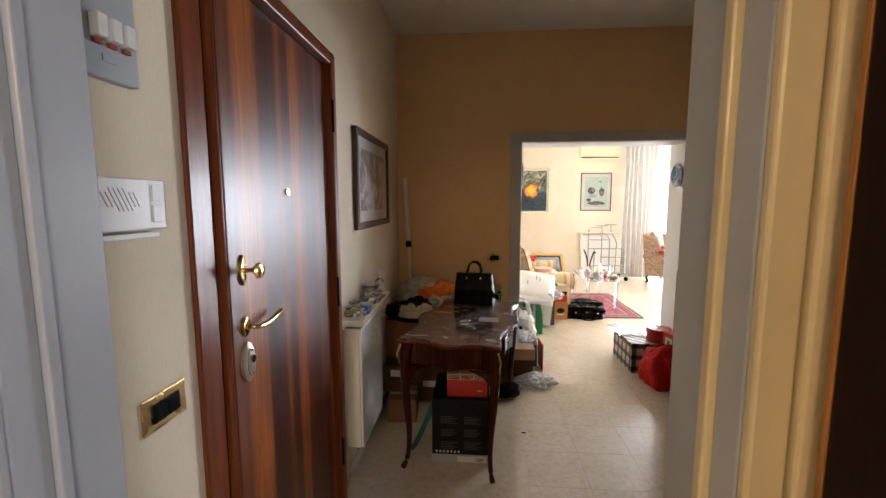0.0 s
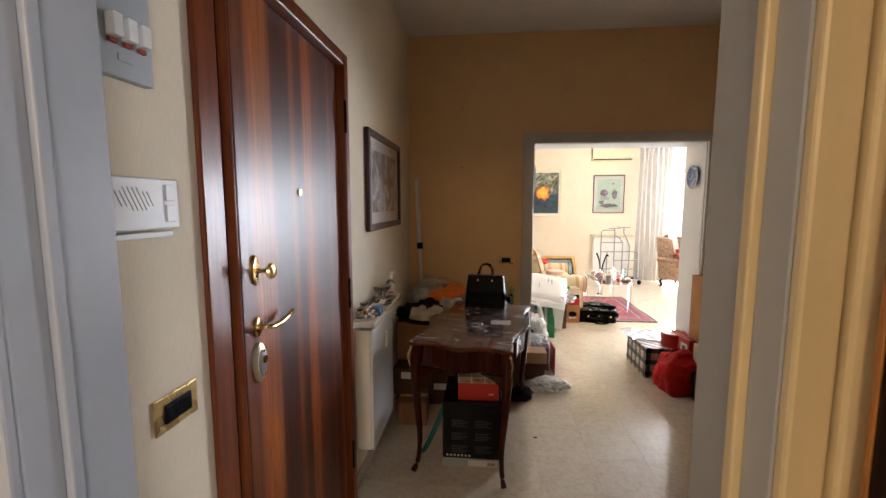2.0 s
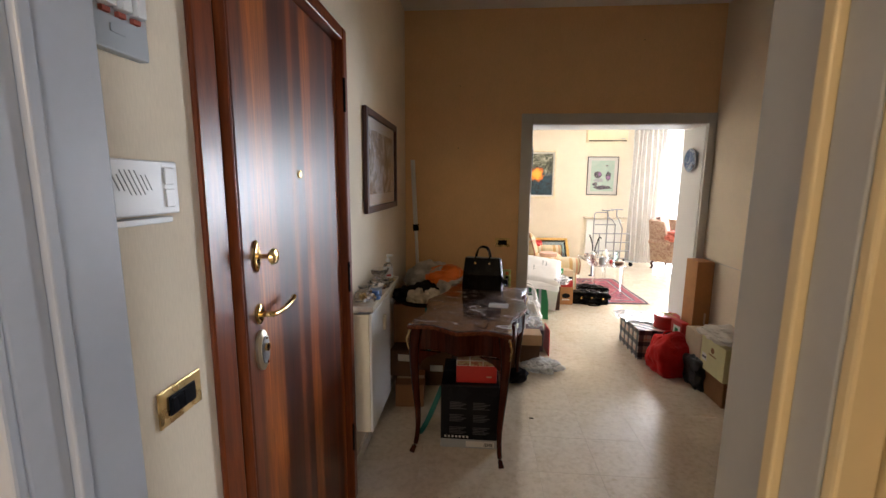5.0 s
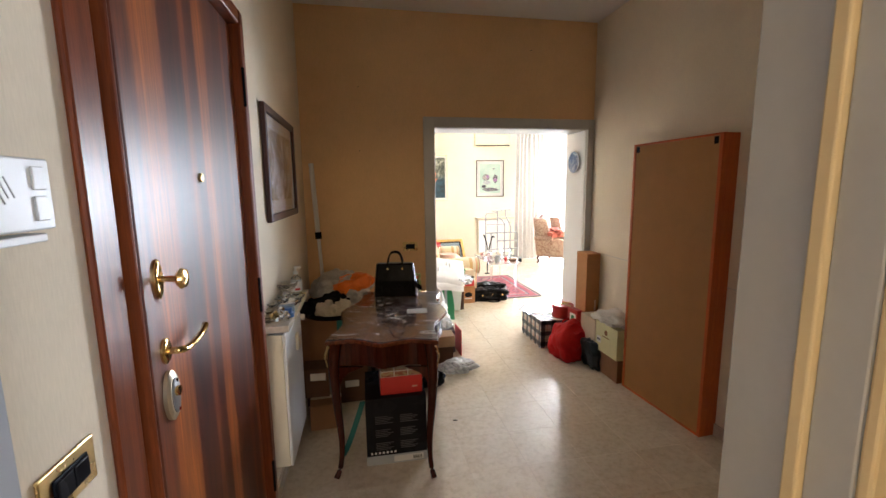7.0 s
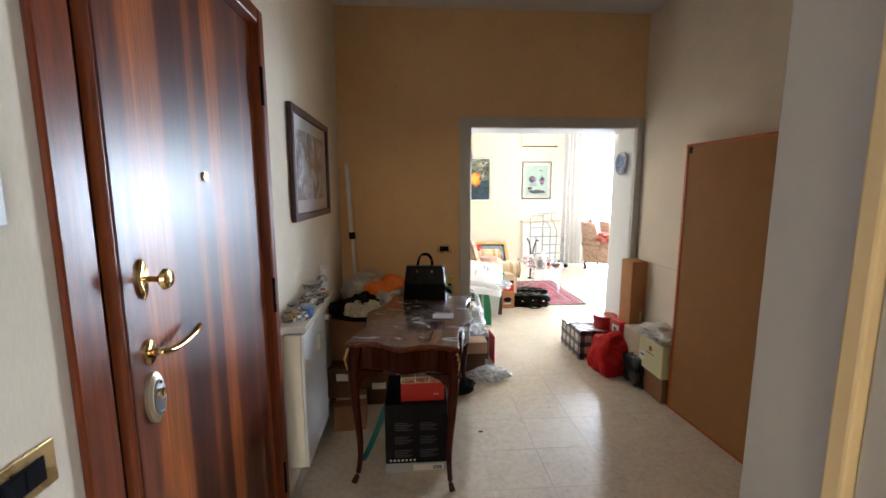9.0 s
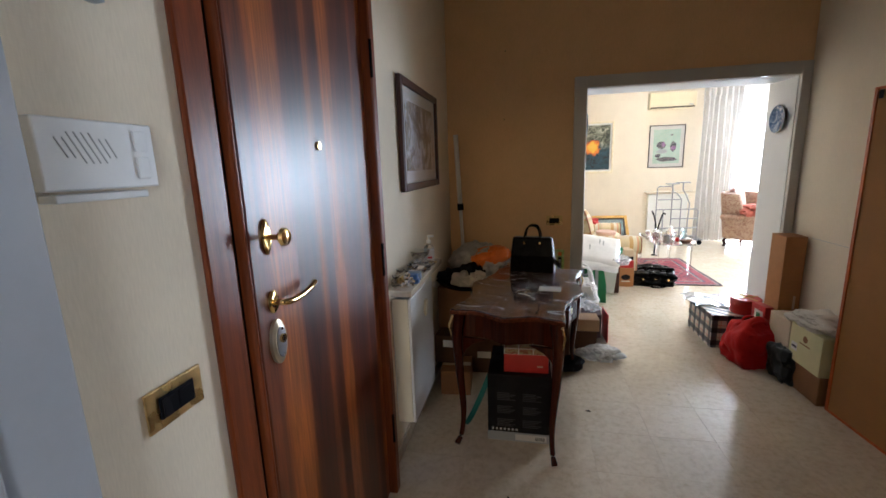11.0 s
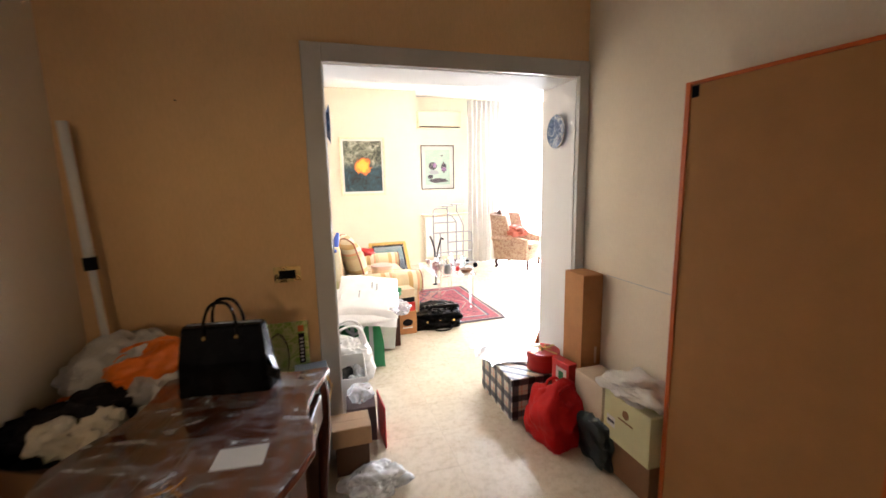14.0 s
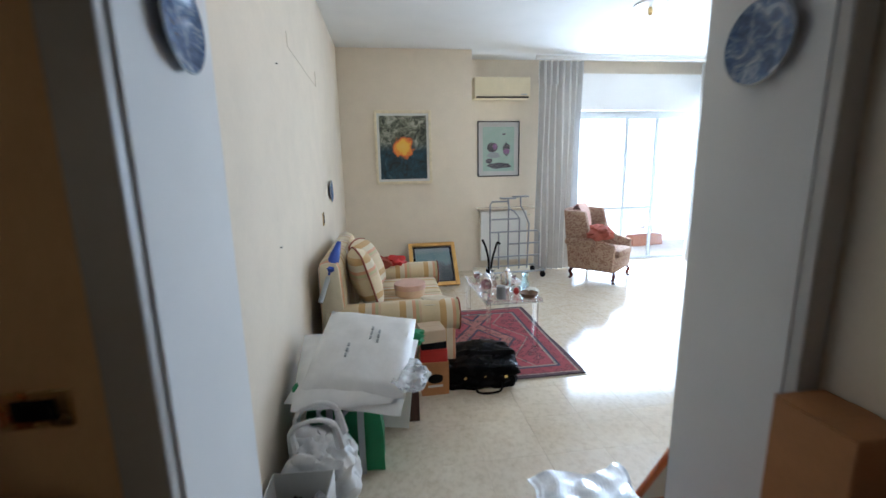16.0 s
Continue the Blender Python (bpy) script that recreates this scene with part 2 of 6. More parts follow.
# living room
LX, RX, LY, BY = 1.345, 9.2, 9.20, 9.68
struct("wall_living_west", [(LX - 0.3, LX, YF + 0.33, LY + 0.6, 0, LC)], M_LIV, "cream wallpaper wall with nail holes and marks")
struct("pier_living", [(LX, 3.05, LY, LY + 0.6, 0, LC)], M_LIV, "cream wallpaper pier projecting from the living room wall")
struct("wall_living_north", [(3.05, 4.66, BY, BY + 0.25, 0, LC)], M_LIV, "cream wallpaper wall beside the balcony window")
struct("wall_living_corner", [(8.3, RX, BY, BY + 0.25, 0, LC)], M_LIV, "plain cream wall of the living room")
struct("wall_living_lintel", [(4.66, 8.3, BY - 0.12, BY + 0.25, 2.28, 2.78)], M_WHITE, "white painted roller shutter box over the window")
struct("wall_living_top", [(4.66, 8.3, BY, BY + 0.25, 2.78, LC)], M_LIV, "beige strip of wall over the shutter box")
struct("wall_living_east", [(RX, RX + 0.2, YF, BY + 0.25, 0, LC)], M_LIV, "plain cream wall of the living room")
struct("wall_living_south", [(XR + 0.3, RX, YF, YF + 0.33, 0, LC)], M_LIV, "plain cream wall of the living room")
struct("ceiling_living", [(LX - 0.3, RX + 0.2, YF + 0.33, BY + 0.25, LC, LC + 0.15)], M_WHITE, "white plaster ceiling of the living room")
# white pillars and beam of the opening
struct("trim", [(1.40, 1.432, YF + 0.012, YF + 0.45, 0, 2.105)], M_WHITE, "white painted inner face of the opening")
struct("trim", [(2.858, 2.89, YF + 0.012, YF + 0.385, 0, 2.105)], M_WHITE, "white painted inner face of the opening")
struct("trim", [(1.432, 2.858, YF + 0.012, YF + 0.33, 2.078, 2.105)], M_WHITE, "white painted underside of the beam")
for n, b in (("door_frame_far", (1.33, 1.424, YF - 0.022, YF + 0.012, 0, 2.17)), ("door_frame_far", (2.862, 2.926, YF - 0.022, YF + 0.012, 0, 2.17)), ("door_frame_far", (1.424, 2.862, YF - 0.022, YF + 0.012, 2.082, 2.17))):
    struct("trim", [b], M_TRIM, "grey enamelled door casing", 0.004)

# materials of the things
def striped_wood():
    m, nt, b = nodes_of("walnut_veneer", 0.38)
    v = coords(nt, (1, 1, 1))
    sep = nt.nodes.new("ShaderNodeSeparateXYZ")
    nt.links.new(v, sep.inputs[0])
    cmb = nt.nodes.new("ShaderNodeCombineXYZ")
    nt.links.new(sep.outputs[1], cmb.inputs[0])
    bands = noise_of(nt, cmb.outputs[0], 6.2, 1.5, 0.4)
    figure = noise_of(nt, coords(nt, (9, 9, 0.7)), 2.5, 5, 0.6, 1.6)
    grain = noise_of(nt, coords(nt, (60, 60, 1.6)), 3, 4)
    c = ramp(nt, bands, ((0.36, (0.070, 0.012, 0.004)), (0.49, (0.14, 0.026, 0.007)), (0.54, (0.40, 0.095, 0.014)), (0.64, (0.52, 0.140, 0.020))))
    c = mixc(nt, 1.0, c, ramp(nt, figure, ((0.3, (0.55,) * 3), (0.65, (1.1,) * 3))), "MULTIPLY")
    c = mixc(nt, 1.0, c, ramp(nt, grain, ((0.35, (0.7,) * 3), (0.6, (1, 1, 1)))), "MULTIPLY")
    nt.links.new(c, b.inputs["Base Color"])
    bump_to(nt, b, noise_of(nt, coords(nt, (1, 1, 1)), 3.5, 2), 0.06, 0.01)
    b.inputs["Coat Weight"].default_value, b.inputs["Coat Roughness"].default_value = 0.5, 0.31
    b.inputs["Specular IOR Level"].default_value = 0.22
    return m


def terrazzo():
    m, nt, b = nodes_of("polished_marble", 0.14)
    v = coords(nt)
    oi = nt.nodes.new("ShaderNodeObjectInfo")
    add = nt.nodes.new("ShaderNodeVectorMath")
    add.operation = "ADD"
    sc = nt.nodes.new("ShaderNodeVectorMath")
    sc.operation = "SCALE"
    sc.inputs[0].default_value, sc.inputs["Scale"].default_value = (31, 17, 9), 1
    nt.links.new(oi.outputs["Random"], sc.inputs["Scale"])
    nt.links.new(v, add.inputs[0])
    nt.links.new(sc.outputs[0], add.inputs[1])
    p = add.outputs[0]
    big, mid = noise_of(nt, p, 5, 5, 0.6, 0.6), noise_of(nt, p, 28, 5, 0.65)
    vo = nt.nodes.new("ShaderNodeTexVoronoi")
    vo.inputs["Scale"].default_value = 34
    nt.links.new(p, vo.inputs["Vector"])
    c = ramp(nt, big, ((0.3, (0.70, 0.59, 0.44)), (0.7, (0.77, 0.68, 0.54))))
    c = mixc(nt, 1.0, c, ramp(nt, mid, ((0.30, (0.84, 0.81, 0.76)), (0.56, (1, 1, 1)))), "MULTIPLY")
    c = mixc(nt, 1.0, c, ramp(nt, vo.outputs["Distance"], ((0.0, (0.95, 0.94, 0.92)), (0.35, (1, 1, 1)))), "MULTIPLY")
    c = mixc(nt, 1.0, c, ramp(nt, oi.outputs["Random"], ((0, (0.985,) * 3), (1, (1, 1, 1)))), "MULTIPLY")
    nt.links.new(c, b.inputs["Base Color"])
    nt.links.new(ramp(nt, mid, ((0.3, (0.17,) * 3), (0.7, (0.09,) * 3))), b.inputs["Roughness"])
    b.inputs["Specular IOR Level"].default_value = 0.75
    return m


def bands_mat(name, axis, scale, stops, rough=0.85, detail=0, sheen=0.2):
    """Cloth with stripes across one axis."""
    m, nt, b = nodes_of(name, rough)
    sep = nt.nodes.new("ShaderNodeSeparateXYZ")
    nt.links.new(coords(nt), sep.inputs[0])
    mu = nt.nodes.new("ShaderNodeMath")
    mu.operation, mu.inputs[1].default_value = "MULTIPLY", scale
    nt.links.new(sep.outputs[axis], mu.inputs[0])
    fr = nt.nodes.new("ShaderNodeMath")
    fr.operation = "FRACT"
    nt.links.new(mu.outputs[0], fr.inputs[0])
    c = ramp(nt, fr.outputs[0], stops)
    w = noise_of(nt, coords(nt, (200, 200, 200)), 2, 2)
    f = noise_of(nt, coords(nt), 12, 4)
    c = mixc(nt, 1.0, c, ramp(nt, w, ((0.3, (0.88,) * 3), (0.7, (1, 1, 1)))), "MULTIPLY")
    c = mixc(nt, 1.0, c, ramp(nt, f, ((0.3, (0.9,) * 3), (0.7, (1, 1, 1)))), "MULTIPLY")
    nt.links.new(c, b.inputs["Base Color"])
    b.inputs["Sheen Weight"].default_value = sheen
    bump_to(nt, b, w, 0.2, 0.001)
    return m


def plaid_mat():
    m, nt, b = nodes_of("plaid_paper", 0.5)
    sep = nt.nodes.new("ShaderNodeSeparateXYZ")
    nt.links.new(coords(nt), sep.inputs[0])
    s = nt.nodes.new("ShaderNodeMath")
    s.operation = "ADD"
    nt.links.new(sep.outputs[0], s.inputs[0])
    nt.links.new(sep.outputs[1], s.inputs[1])
    out = []
    for src, k in ((s.outputs[0], 9.5), (sep.outputs[2], 9.5)):
        mu = nt.nodes.new("ShaderNodeMath")
        mu.operation, mu.inputs[1].default_value = "MULTIPLY", k
        nt.links.new(src, mu.inputs[0])
        fr = nt.nodes.new("ShaderNodeMath")
        fr.operation = "FRACT"
        nt.links.new(mu.outputs[0], fr.inputs[0])
        r = ramp(nt, fr.outputs[0], ((0.0, (0.9, 0.9, 0.9)), (0.20, (0.14, 0.15, 0.20)), (0.60, (0.85, 0.80, 0.72)), (0.80, (0.9, 0.35, 0.3)), (0.84, (0.9, 0.9, 0.9))))
        r.node.color_ramp.interpolation = "CONSTANT"
        out.append(r)
    c = mixc(nt, 1.0, mixc(nt, 1.0, out[0], out[1], "MULTIPLY"), (0.80, 0.76, 0.68), "MULTIPLY")
    nt.links.new(c, b.inputs["Base Color"])
    return m


def rug_mat():
    m, nt, b = nodes_of("rug_wool", 0.95)
    v = coords(nt)
    sep = nt.nodes.new("ShaderNodeSeparateXYZ")
    nt.links.new(v, sep.inputs[0])

    def math1(op, a, bb=None):
        n = nt.nodes.new("ShaderNodeMath")
        n.operation = op
        for s, val in zip(n.inputs, (a, bb)):
            if val is None:
                continue
            if hasattr(val, "node"):
                nt.links.new(val, s)
            else:
                s.default_value = val
        return n.outputs[0]
    ax, ay = math1("ABSOLUTE", sep.outputs[0]), math1("ABSOLUTE", sep.outputs[1])
    edge = math1("MINIMUM", math1("SUBTRACT", 0.60, ax), math1("SUBTRACT", 0.75, ay))
    dia = math1("ADD", math1("MULTIPLY", ax, 1.6), math1("PINGPONG", math1("ADD", sep.outputs[1], 0.05), 0.36))
    fld = ramp(nt, dia, ((0.0, (0.10, 0.03, 0.05)), (0.10, (0.32, 0.07, 0.07)), (0.22, (0.06, 0.04, 0.07)), (0.26, (0.38, 0.13, 0.11)), (0.42, (0.10, 0.05, 0.07)), (0.46, (0.36, 0.06, 0.07)), (0.62, (0.32, 0.20, 0.16)), (0.64, (0.30, 0.05, 0.06))))
    fld.node.color_ramp.interpolation = "CONSTANT"
    vo = nt.nodes.new("ShaderNodeTexVoronoi")
    vo.distance, vo.inputs["Scale"].default_value, vo.inputs["Randomness"].default_value = "MANHATTAN", 14, 0.85
    nt.links.new(v, vo.inputs["Vector"])
    flowers = ramp(nt, vo.outputs["Distance"], ((0.0, (1.5, 4.0, 3.4)), (0.12, (0.12, 0.30, 0.50)), (0.27, (1.3, 2.6, 2.2)), (0.34, (1, 1, 1)), (0.50, (0.22, 0.40, 0.60)), (0.62, (1.1, 1.3, 1.3))))
    flowers.node.color_ramp.interpolation = "CONSTANT"
    fld = mixc(nt, 1.0, fld, flowers, "MULTIPLY")
    bor = ramp(nt, edge, ((0.0, (0.08, 0.04, 0.05)), (0.03, (0.32, 0.20, 0.17)), (0.045, (0.30, 0.05, 0.06)), (0.13, (0.07, 0.05, 0.08)), (0.15, (0.32, 0.22, 0.18)), (0.17, (0, 0, 0, 1))))
    bor.node.color_ramp.interpolation = "CONSTANT"
    inside = math1("GREATER_THAN", edge, 0.17)
    bor = mixc(nt, 0.6, bor, mixc(nt, 1.0, bor, flowers, "MULTIPLY"))
    c = mixc(nt, inside, bor, fld)
    w = noise_of(nt, v, 160, 3)
    c = mixc(nt, 1.0, c, ramp(nt, w, ((0.3, (0.72,) * 3), (0.7, (1.1,) * 3))), "MULTIPLY")
    nt.links.new(c, b.inputs["Base Color"])
    bump_to(nt, b, w, 0.5, 0.004)
    return m


def glass_mat(name, color=(1, 1, 1), rough=0.02, ior=1.45):
    m, nt, b = nodes_of(name, rough)
    b.inputs["Base Color"].default_value = (*color, 1)
    b.inputs["Transmission Weight"].default_value, b.inputs["IOR"].default_value = 1.0, ior
    return m


def film_mat(name, color=(0.85, 0.87, 0.9), opacity=0.45):
    """Thin translucent plastic."""
    m, nt, b = nodes_of(name, 0.25)
    n = noise_of(nt, coords(nt), 9, 3, 0.5, 2.0)
    b.inputs["Base Color"].default_value = (*color, 1)
    nt.links.new(ramp(nt, n, ((0.35, (opacity * 0.6,) * 3), (0.65, (min(1, opacity * 1.25),) * 3))), b.inputs["Alpha"])
    bump_to(nt, b, n, 0.5, 0.02)
    return m


def painting(name, fn):
    m, nt, b = nodes_of(name, 0.55)
    nt.links.new(fn(nt, coords(nt)), b.inputs["Base Color"])
    return m


def pic_print(nt, v):
    """A grey engraving of trees and houses."""
    a, f = noise_of(nt, v, 5, 6, 0.7, 0.6), noise_of(nt, v, 40, 4, 0.7)
    c = ramp(nt, a, ((0.40, (0.02, 0.02, 0.02)), (0.48, (0.12, 0.115, 0.11)), (0.54, (0.70, 0.69, 0.66))))
    return mixc(nt, 1.0, c, ramp(nt, f, ((0.35, (0.6,) * 3), (0.6, (1, 1, 1)))), "MULTIPLY")


def pic_sunburst(nt, v):
    g = nt.nodes.new("ShaderNodeVectorMath")
    g.operation = "LENGTH"
    mp = nt.nodes.new("ShaderNodeMapping")
    mp.inputs["Location"].default_value, mp.inputs["Scale"].default_value = (0.0, 0, -0.02), (2.9, 0.0, 2.9)
    nt.links.new(v, mp.inputs[0])
    wob = nt.nodes.new("ShaderNodeTexNoise")
    wob.inputs["Scale"].default_value, wob.inputs["Detail"].default_value = 14, 5
    nt.links.new(v, wob.inputs["Vector"])
    nt.links.new(mp.outputs[0], g.inputs[0])
    s = nt.nodes.new("ShaderNodeMath")
    s.operation = "ADD"
    w = nt.nodes.new("ShaderNodeMath")
    w.operation, w.inputs[1].default_value = "MULTIPLY_ADD", 0.45
    w.inputs[2].default_value = -0.22
    nt.links.new(wob.outputs["Fac"], w.inputs[0])
    nt.links.new(g.outputs["Value"], s.inputs[0])
    nt.links.new(w.outputs[0], s.inputs[1])
    sun = ramp(nt, s.outputs[0], ((0.0, (0.85, 0.55, 0.10)), (0.22, (0.85, 0.50, 0.05)), (0.34, (0.75, 0.16, 0.03)), (0.42, (0.1, 0.08, 0.05)), (0.45, (0, 0, 0))))
    n = noise_of(nt, v, 9, 7, 0.65, 1.2)
    sep = nt.nodes.new("ShaderNodeSeparateXYZ")
    nt.links.new(v, sep.inputs[0])
    up = nt.nodes.new("ShaderNodeMath")
    up.operation, up.inputs[1].default_value, up.inputs[2].default_value = "MULTIPLY_ADD", 0.9, 0.42
    nt.links.new(sep.outputs[2], up.inputs[0])
    hi = ramp(nt, n, ((0.38, (0.03, 0.035, 0.025)), (0.5, (0.16, 0.17, 0.12)), (0.62, (0.46, 0.45, 0.36))))
    lo = ramp(nt, n, ((0.35, (0.01, 0.015, 0.02)), (0.6, (0.02, 0.07, 0.10)), (0.7, (0.10, 0.13, 0.13))))
    back = mixc(nt, ramp(nt, up.outputs[0], ((0.38, (0, 0, 0)), (0.5, (1, 1, 1)))), lo, hi)
    near = ramp(nt, s.outputs[0], ((0.38, (1, 1, 1)), (0.46, (0, 0, 0))))
    return mixc(nt, near, back, sun)


def pic_green(nt, v):
    n = noise_of(nt, v, 5.0, 3, 0.5, 0.3)
    sep = nt.nodes.new("ShaderNodeSeparateXYZ")
    nt.links.new(v, sep.inputs[0])
    return mixc(nt, ramp(nt, n, ((0.45, (0, 0, 0)), (0.6, (1, 1, 1)))), (0.46, 0.62, 0.52), (0.52, 0.66, 0.57))


def pic_sea(nt, v):
    sep = nt.nodes.new("ShaderNodeSeparateXYZ")
    nt.links.new(v, sep.inputs[0])
    n = noise_of(nt, v, 9, 6, 0.6, 0.8)
    a = nt.nodes.new("ShaderNodeMath")
    a.operation, a.inputs[1].default_value = "MULTIPLY_ADD", 0.25
    nt.links.new(n, a.inputs[0])
    nt.links.new(sep.outputs[2], a.inputs[2])
    return ramp(nt, a.outputs[0], ((0.0, (0.05, 0.07, 0.08)), (0.1, (0.12, 0.15, 0.16)), (0.17, (0.22, 0.36, 0.37)), (0.26, (0.16, 0.30, 0.33)), (0.32, (0.30, 0.38, 0.40))))


def blue_plate_mat():
    m, nt, b = nodes_of("delft_glaze", 0.15)
    v = coords(nt)
    n = noise_of(nt, v, 22, 6, 0.65, 1.0)
    c = ramp(nt, n, ((0.38, (0.02, 0.05, 0.14)), (0.50, (0.07, 0.13, 0.27)), (0.66, (0.40, 0.48, 0.60))))
    nt.links.new(c, b.inputs["Base Color"])
    return m


def carpet_cloth(name, a, b2, rough=0.9):
    m, nt, b = nodes_of(name, rough)
    v = coords(nt)
    n, f = noise_of(nt, v, 11, 4, 0.6, 1.5), noise_of(nt, v, 200, 2)
    c = ramp(nt, n, ((0.35, a), (0.48, b2), (0.55, a), (0.66, b2)))
    c = mixc(nt, 1.0, c, ramp(nt, f, ((0.3, (0.8,) * 3), (0.7, (1, 1, 1)))), "MULTIPLY")
    nt.links.new(c, b.inputs["Base Color"])
    bump_to(nt, b, f, 0.3, 0.002)
    return m


M_DOOR = striped_wood()
M_DOORFRAME = wood("mahogany_frame", (0.12, 0.024, 0.007), (0.27, 0.062, 0.014), 0.32, 0.05)
M_DARK = mat("black_gap", (0.012, 0.010, 0.010), 0.7, var=0.2, bump=0)
M_BRASS = mat("polished_brass", (0.78, 0.55, 0.22), 0.16, 1.0, var=0.06, bump=0.03)
M_OLDBRASS = mat("worn_brass", (0.66, 0.48, 0.22), 0.28, 1.0, var=0.2, scale=25, bump=0.1)
M_CHROME = mat("silver_metal", (0.75, 0.75, 0.76), 0.14, 1.0, var=0.1, scale=12, bump=0.02)
M_STEEL = mat("grey_tube_metal", (0.33, 0.34, 0.36), 0.35, 0.8, var=0.1, bump=0.03)
M_PLASTIC = mat("white_plastic", (0.78, 0.77, 0.74), 0.4, var=0.04, bump=0.03)
M_IVORY = mat("ivory_plastic", (0.76, 0.70, 0.55), 0.42, var=0.05, bump=0.03)
M_GREYPL = mat("grey_plastic", (0.40, 0.43, 0.45), 0.45, var=0.04, bump=0.03)
M_BLACK = mat("black_plastic", (0.012, 0.012, 0.014), 0.25, var=0.1, bump=0.03)
M_LEATHER = mat("black_leather", (0.0045, 0.004, 0.004), 0.27, var=0.2, scale=14, bump=0.22, fine=120)
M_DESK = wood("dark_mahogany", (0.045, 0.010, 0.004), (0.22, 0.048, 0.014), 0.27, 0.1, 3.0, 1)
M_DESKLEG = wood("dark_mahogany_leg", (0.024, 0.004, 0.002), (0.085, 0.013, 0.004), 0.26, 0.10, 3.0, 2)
M_CHERRY = wood("cherry_board", (0.52, 0.09, 0.012), (0.64, 0.14, 0.02), 0.4, 0.2, 3.0, 2)
M_FIBRE = mat("brown_fibreboard", (0.42, 0.21, 0.075), 0.7, var=0.05, scale=8, fine=150, bump=0.1)
M_CARTON = mat("brown_cardboard", (0.28, 0.14, 0.065), 0.85, var=0.1, scale=7, fine=80)
M_CARTON2 = mat("orange_brown_cardboard", (0.46, 0.22, 0.09), 0.75, var=0.1, scale=7, fine=80)
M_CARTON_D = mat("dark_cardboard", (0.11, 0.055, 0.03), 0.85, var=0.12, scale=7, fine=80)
M_BOXTOP = mat("pale_cardboard", (0.62, 0.49, 0.35), 0.8, var=0.06, scale=7, fine=80)
M_RED = mat("red_gloss", (0.55, 0.025, 0.02), 0.35, var=0.08, bump=0.04)
M_REDBAG = mat("red_nonwoven_cloth", (0.52, 0.012, 0.012), 0.6, var=0.12, scale=10, fine=120)
M_YBOX = mat("pale_yellow_cardboard", (0.68, 0.64, 0.36), 0.7, var=0.05, scale=6)
M_CLOTH = mat("white_cloth", (0.74, 0.70, 0.63), 0.9, var=0.06, scale=9, fine=140, bump=0.3)
M_CREAMCLOTH = mat("cream_cloth", (0.66, 0.58, 0.44), 0.9, var=0.08, scale=9, fine=140, bump=0.3)
M_DARKCLOTH = mat("black_cloth", (0.02, 0.018, 0.018), 0.9, var=0.2, scale=9, fine=140, bump=0.3)
M_ORANGE = mat("orange_bag_plastic", (0.85, 0.19, 0.015), 0.4, var=0.1, scale=12, bump=0.1)
M_GREYBAG = mat("grey_bag_plastic", (0.50, 0.47, 0.42), 0.4, var=0.2, scale=14, bump=0.2)
M_WBAG = mat("white_bag_plastic", (0.80, 0.80, 0.80), 0.35, var=0.05, scale=12, bump=0.15, fine=40)
M_FILM = film_mat("clear_film")
M_ACIVORY = mat("yellowed_ivory_plastic", (0.76, 0.66, 0.45), 0.45, var=0.04)
M_WFILM = film_mat("milky_film", (0.82, 0.85, 0.88), 0.62)
M_FOIL = mat("silver_film", (0.80, 0.82, 0.86), 0.2, 0.55, var=0.15, scale=20, bump=0.5, fine=35)
M_GREEN = mat("green_woven_plastic", (0.02, 0.22, 0.08), 0.5, var=0.12, scale=8, fine=160, bump=0.3)
M_TEAL = mat("teal_ribbon", (0.01, 0.16, 0.14), 0.5, var=0.1)
M_SOFA = bands_mat("striped_sofa_cloth", 0, 3.6, ((0.0, (0.74, 0.61, 0.38)), (0.30, (0.60, 0.38, 0.15)), (0.46, (0.74, 0.66, 0.48)), (0.62, (0.70, 0.38, 0.22)), (0.70, (0.56, 0.50, 0.27)), (0.78, (0.68, 0.50, 0.32)), (0.84, (0.74, 0.61, 0.38))))
M_SOFAX = bands_mat("striped_cushion_cloth", 1, 3.6, ((0.0, (0.74, 0.61, 0.38)), (0.30, (0.60, 0.38, 0.15)), (0.46, (0.74, 0.66, 0.48)), (0.62, (0.70, 0.38, 0.22)), (0.70, (0.56, 0.50, 0.27)), (0.78, (0.68, 0.50, 0.32)), (0.84, (0.74, 0.61, 0.38))))
for _m in (M_SOFA, M_SOFAX):
    for _n in _m.node_tree.nodes:
        if _n.type == "VALTORGB" and len(_n.color_ramp.elements) > 4:
            _n.color_ramp.interpolation = "CONSTANT"
M_CORD = mat("rust_cord", (0.30, 0.10, 0.06), 0.8)
M_FLORAL = carpet_cloth("floral_cloth", (0.26, 0.13, 0.085), (0.50, 0.36, 0.26))
M_THROW = mat("pink_throw", (0.62, 0.42, 0.35), 0.95, var=0.08, fine=140)
M_RUST = mat("rust_cloth", (0.34, 0.09, 0.06), 0.9, var=0.15, fine=140)
M_RUG = rug_mat()
M_MARBLE = terrazzo()
M_PLAID = plaid_mat()
M_GLASS, M_ACRYL = glass_mat("clear_glass"), glass_mat("acrylic", (0.98, 0.99, 1.0), 0.01, 1.49)
M_BLUEGLASS = glass_mat("pale_blue_glass", (0.62, 0.85, 0.92), 0.05)
M_PICPRINT, M_SUNB, M_PGREEN, M_PSEA = painting("engraving", pic_print), painting("sunburst_paint", pic_sunburst), painting("green_print", pic_green), painting("seascape_print", pic_sea)
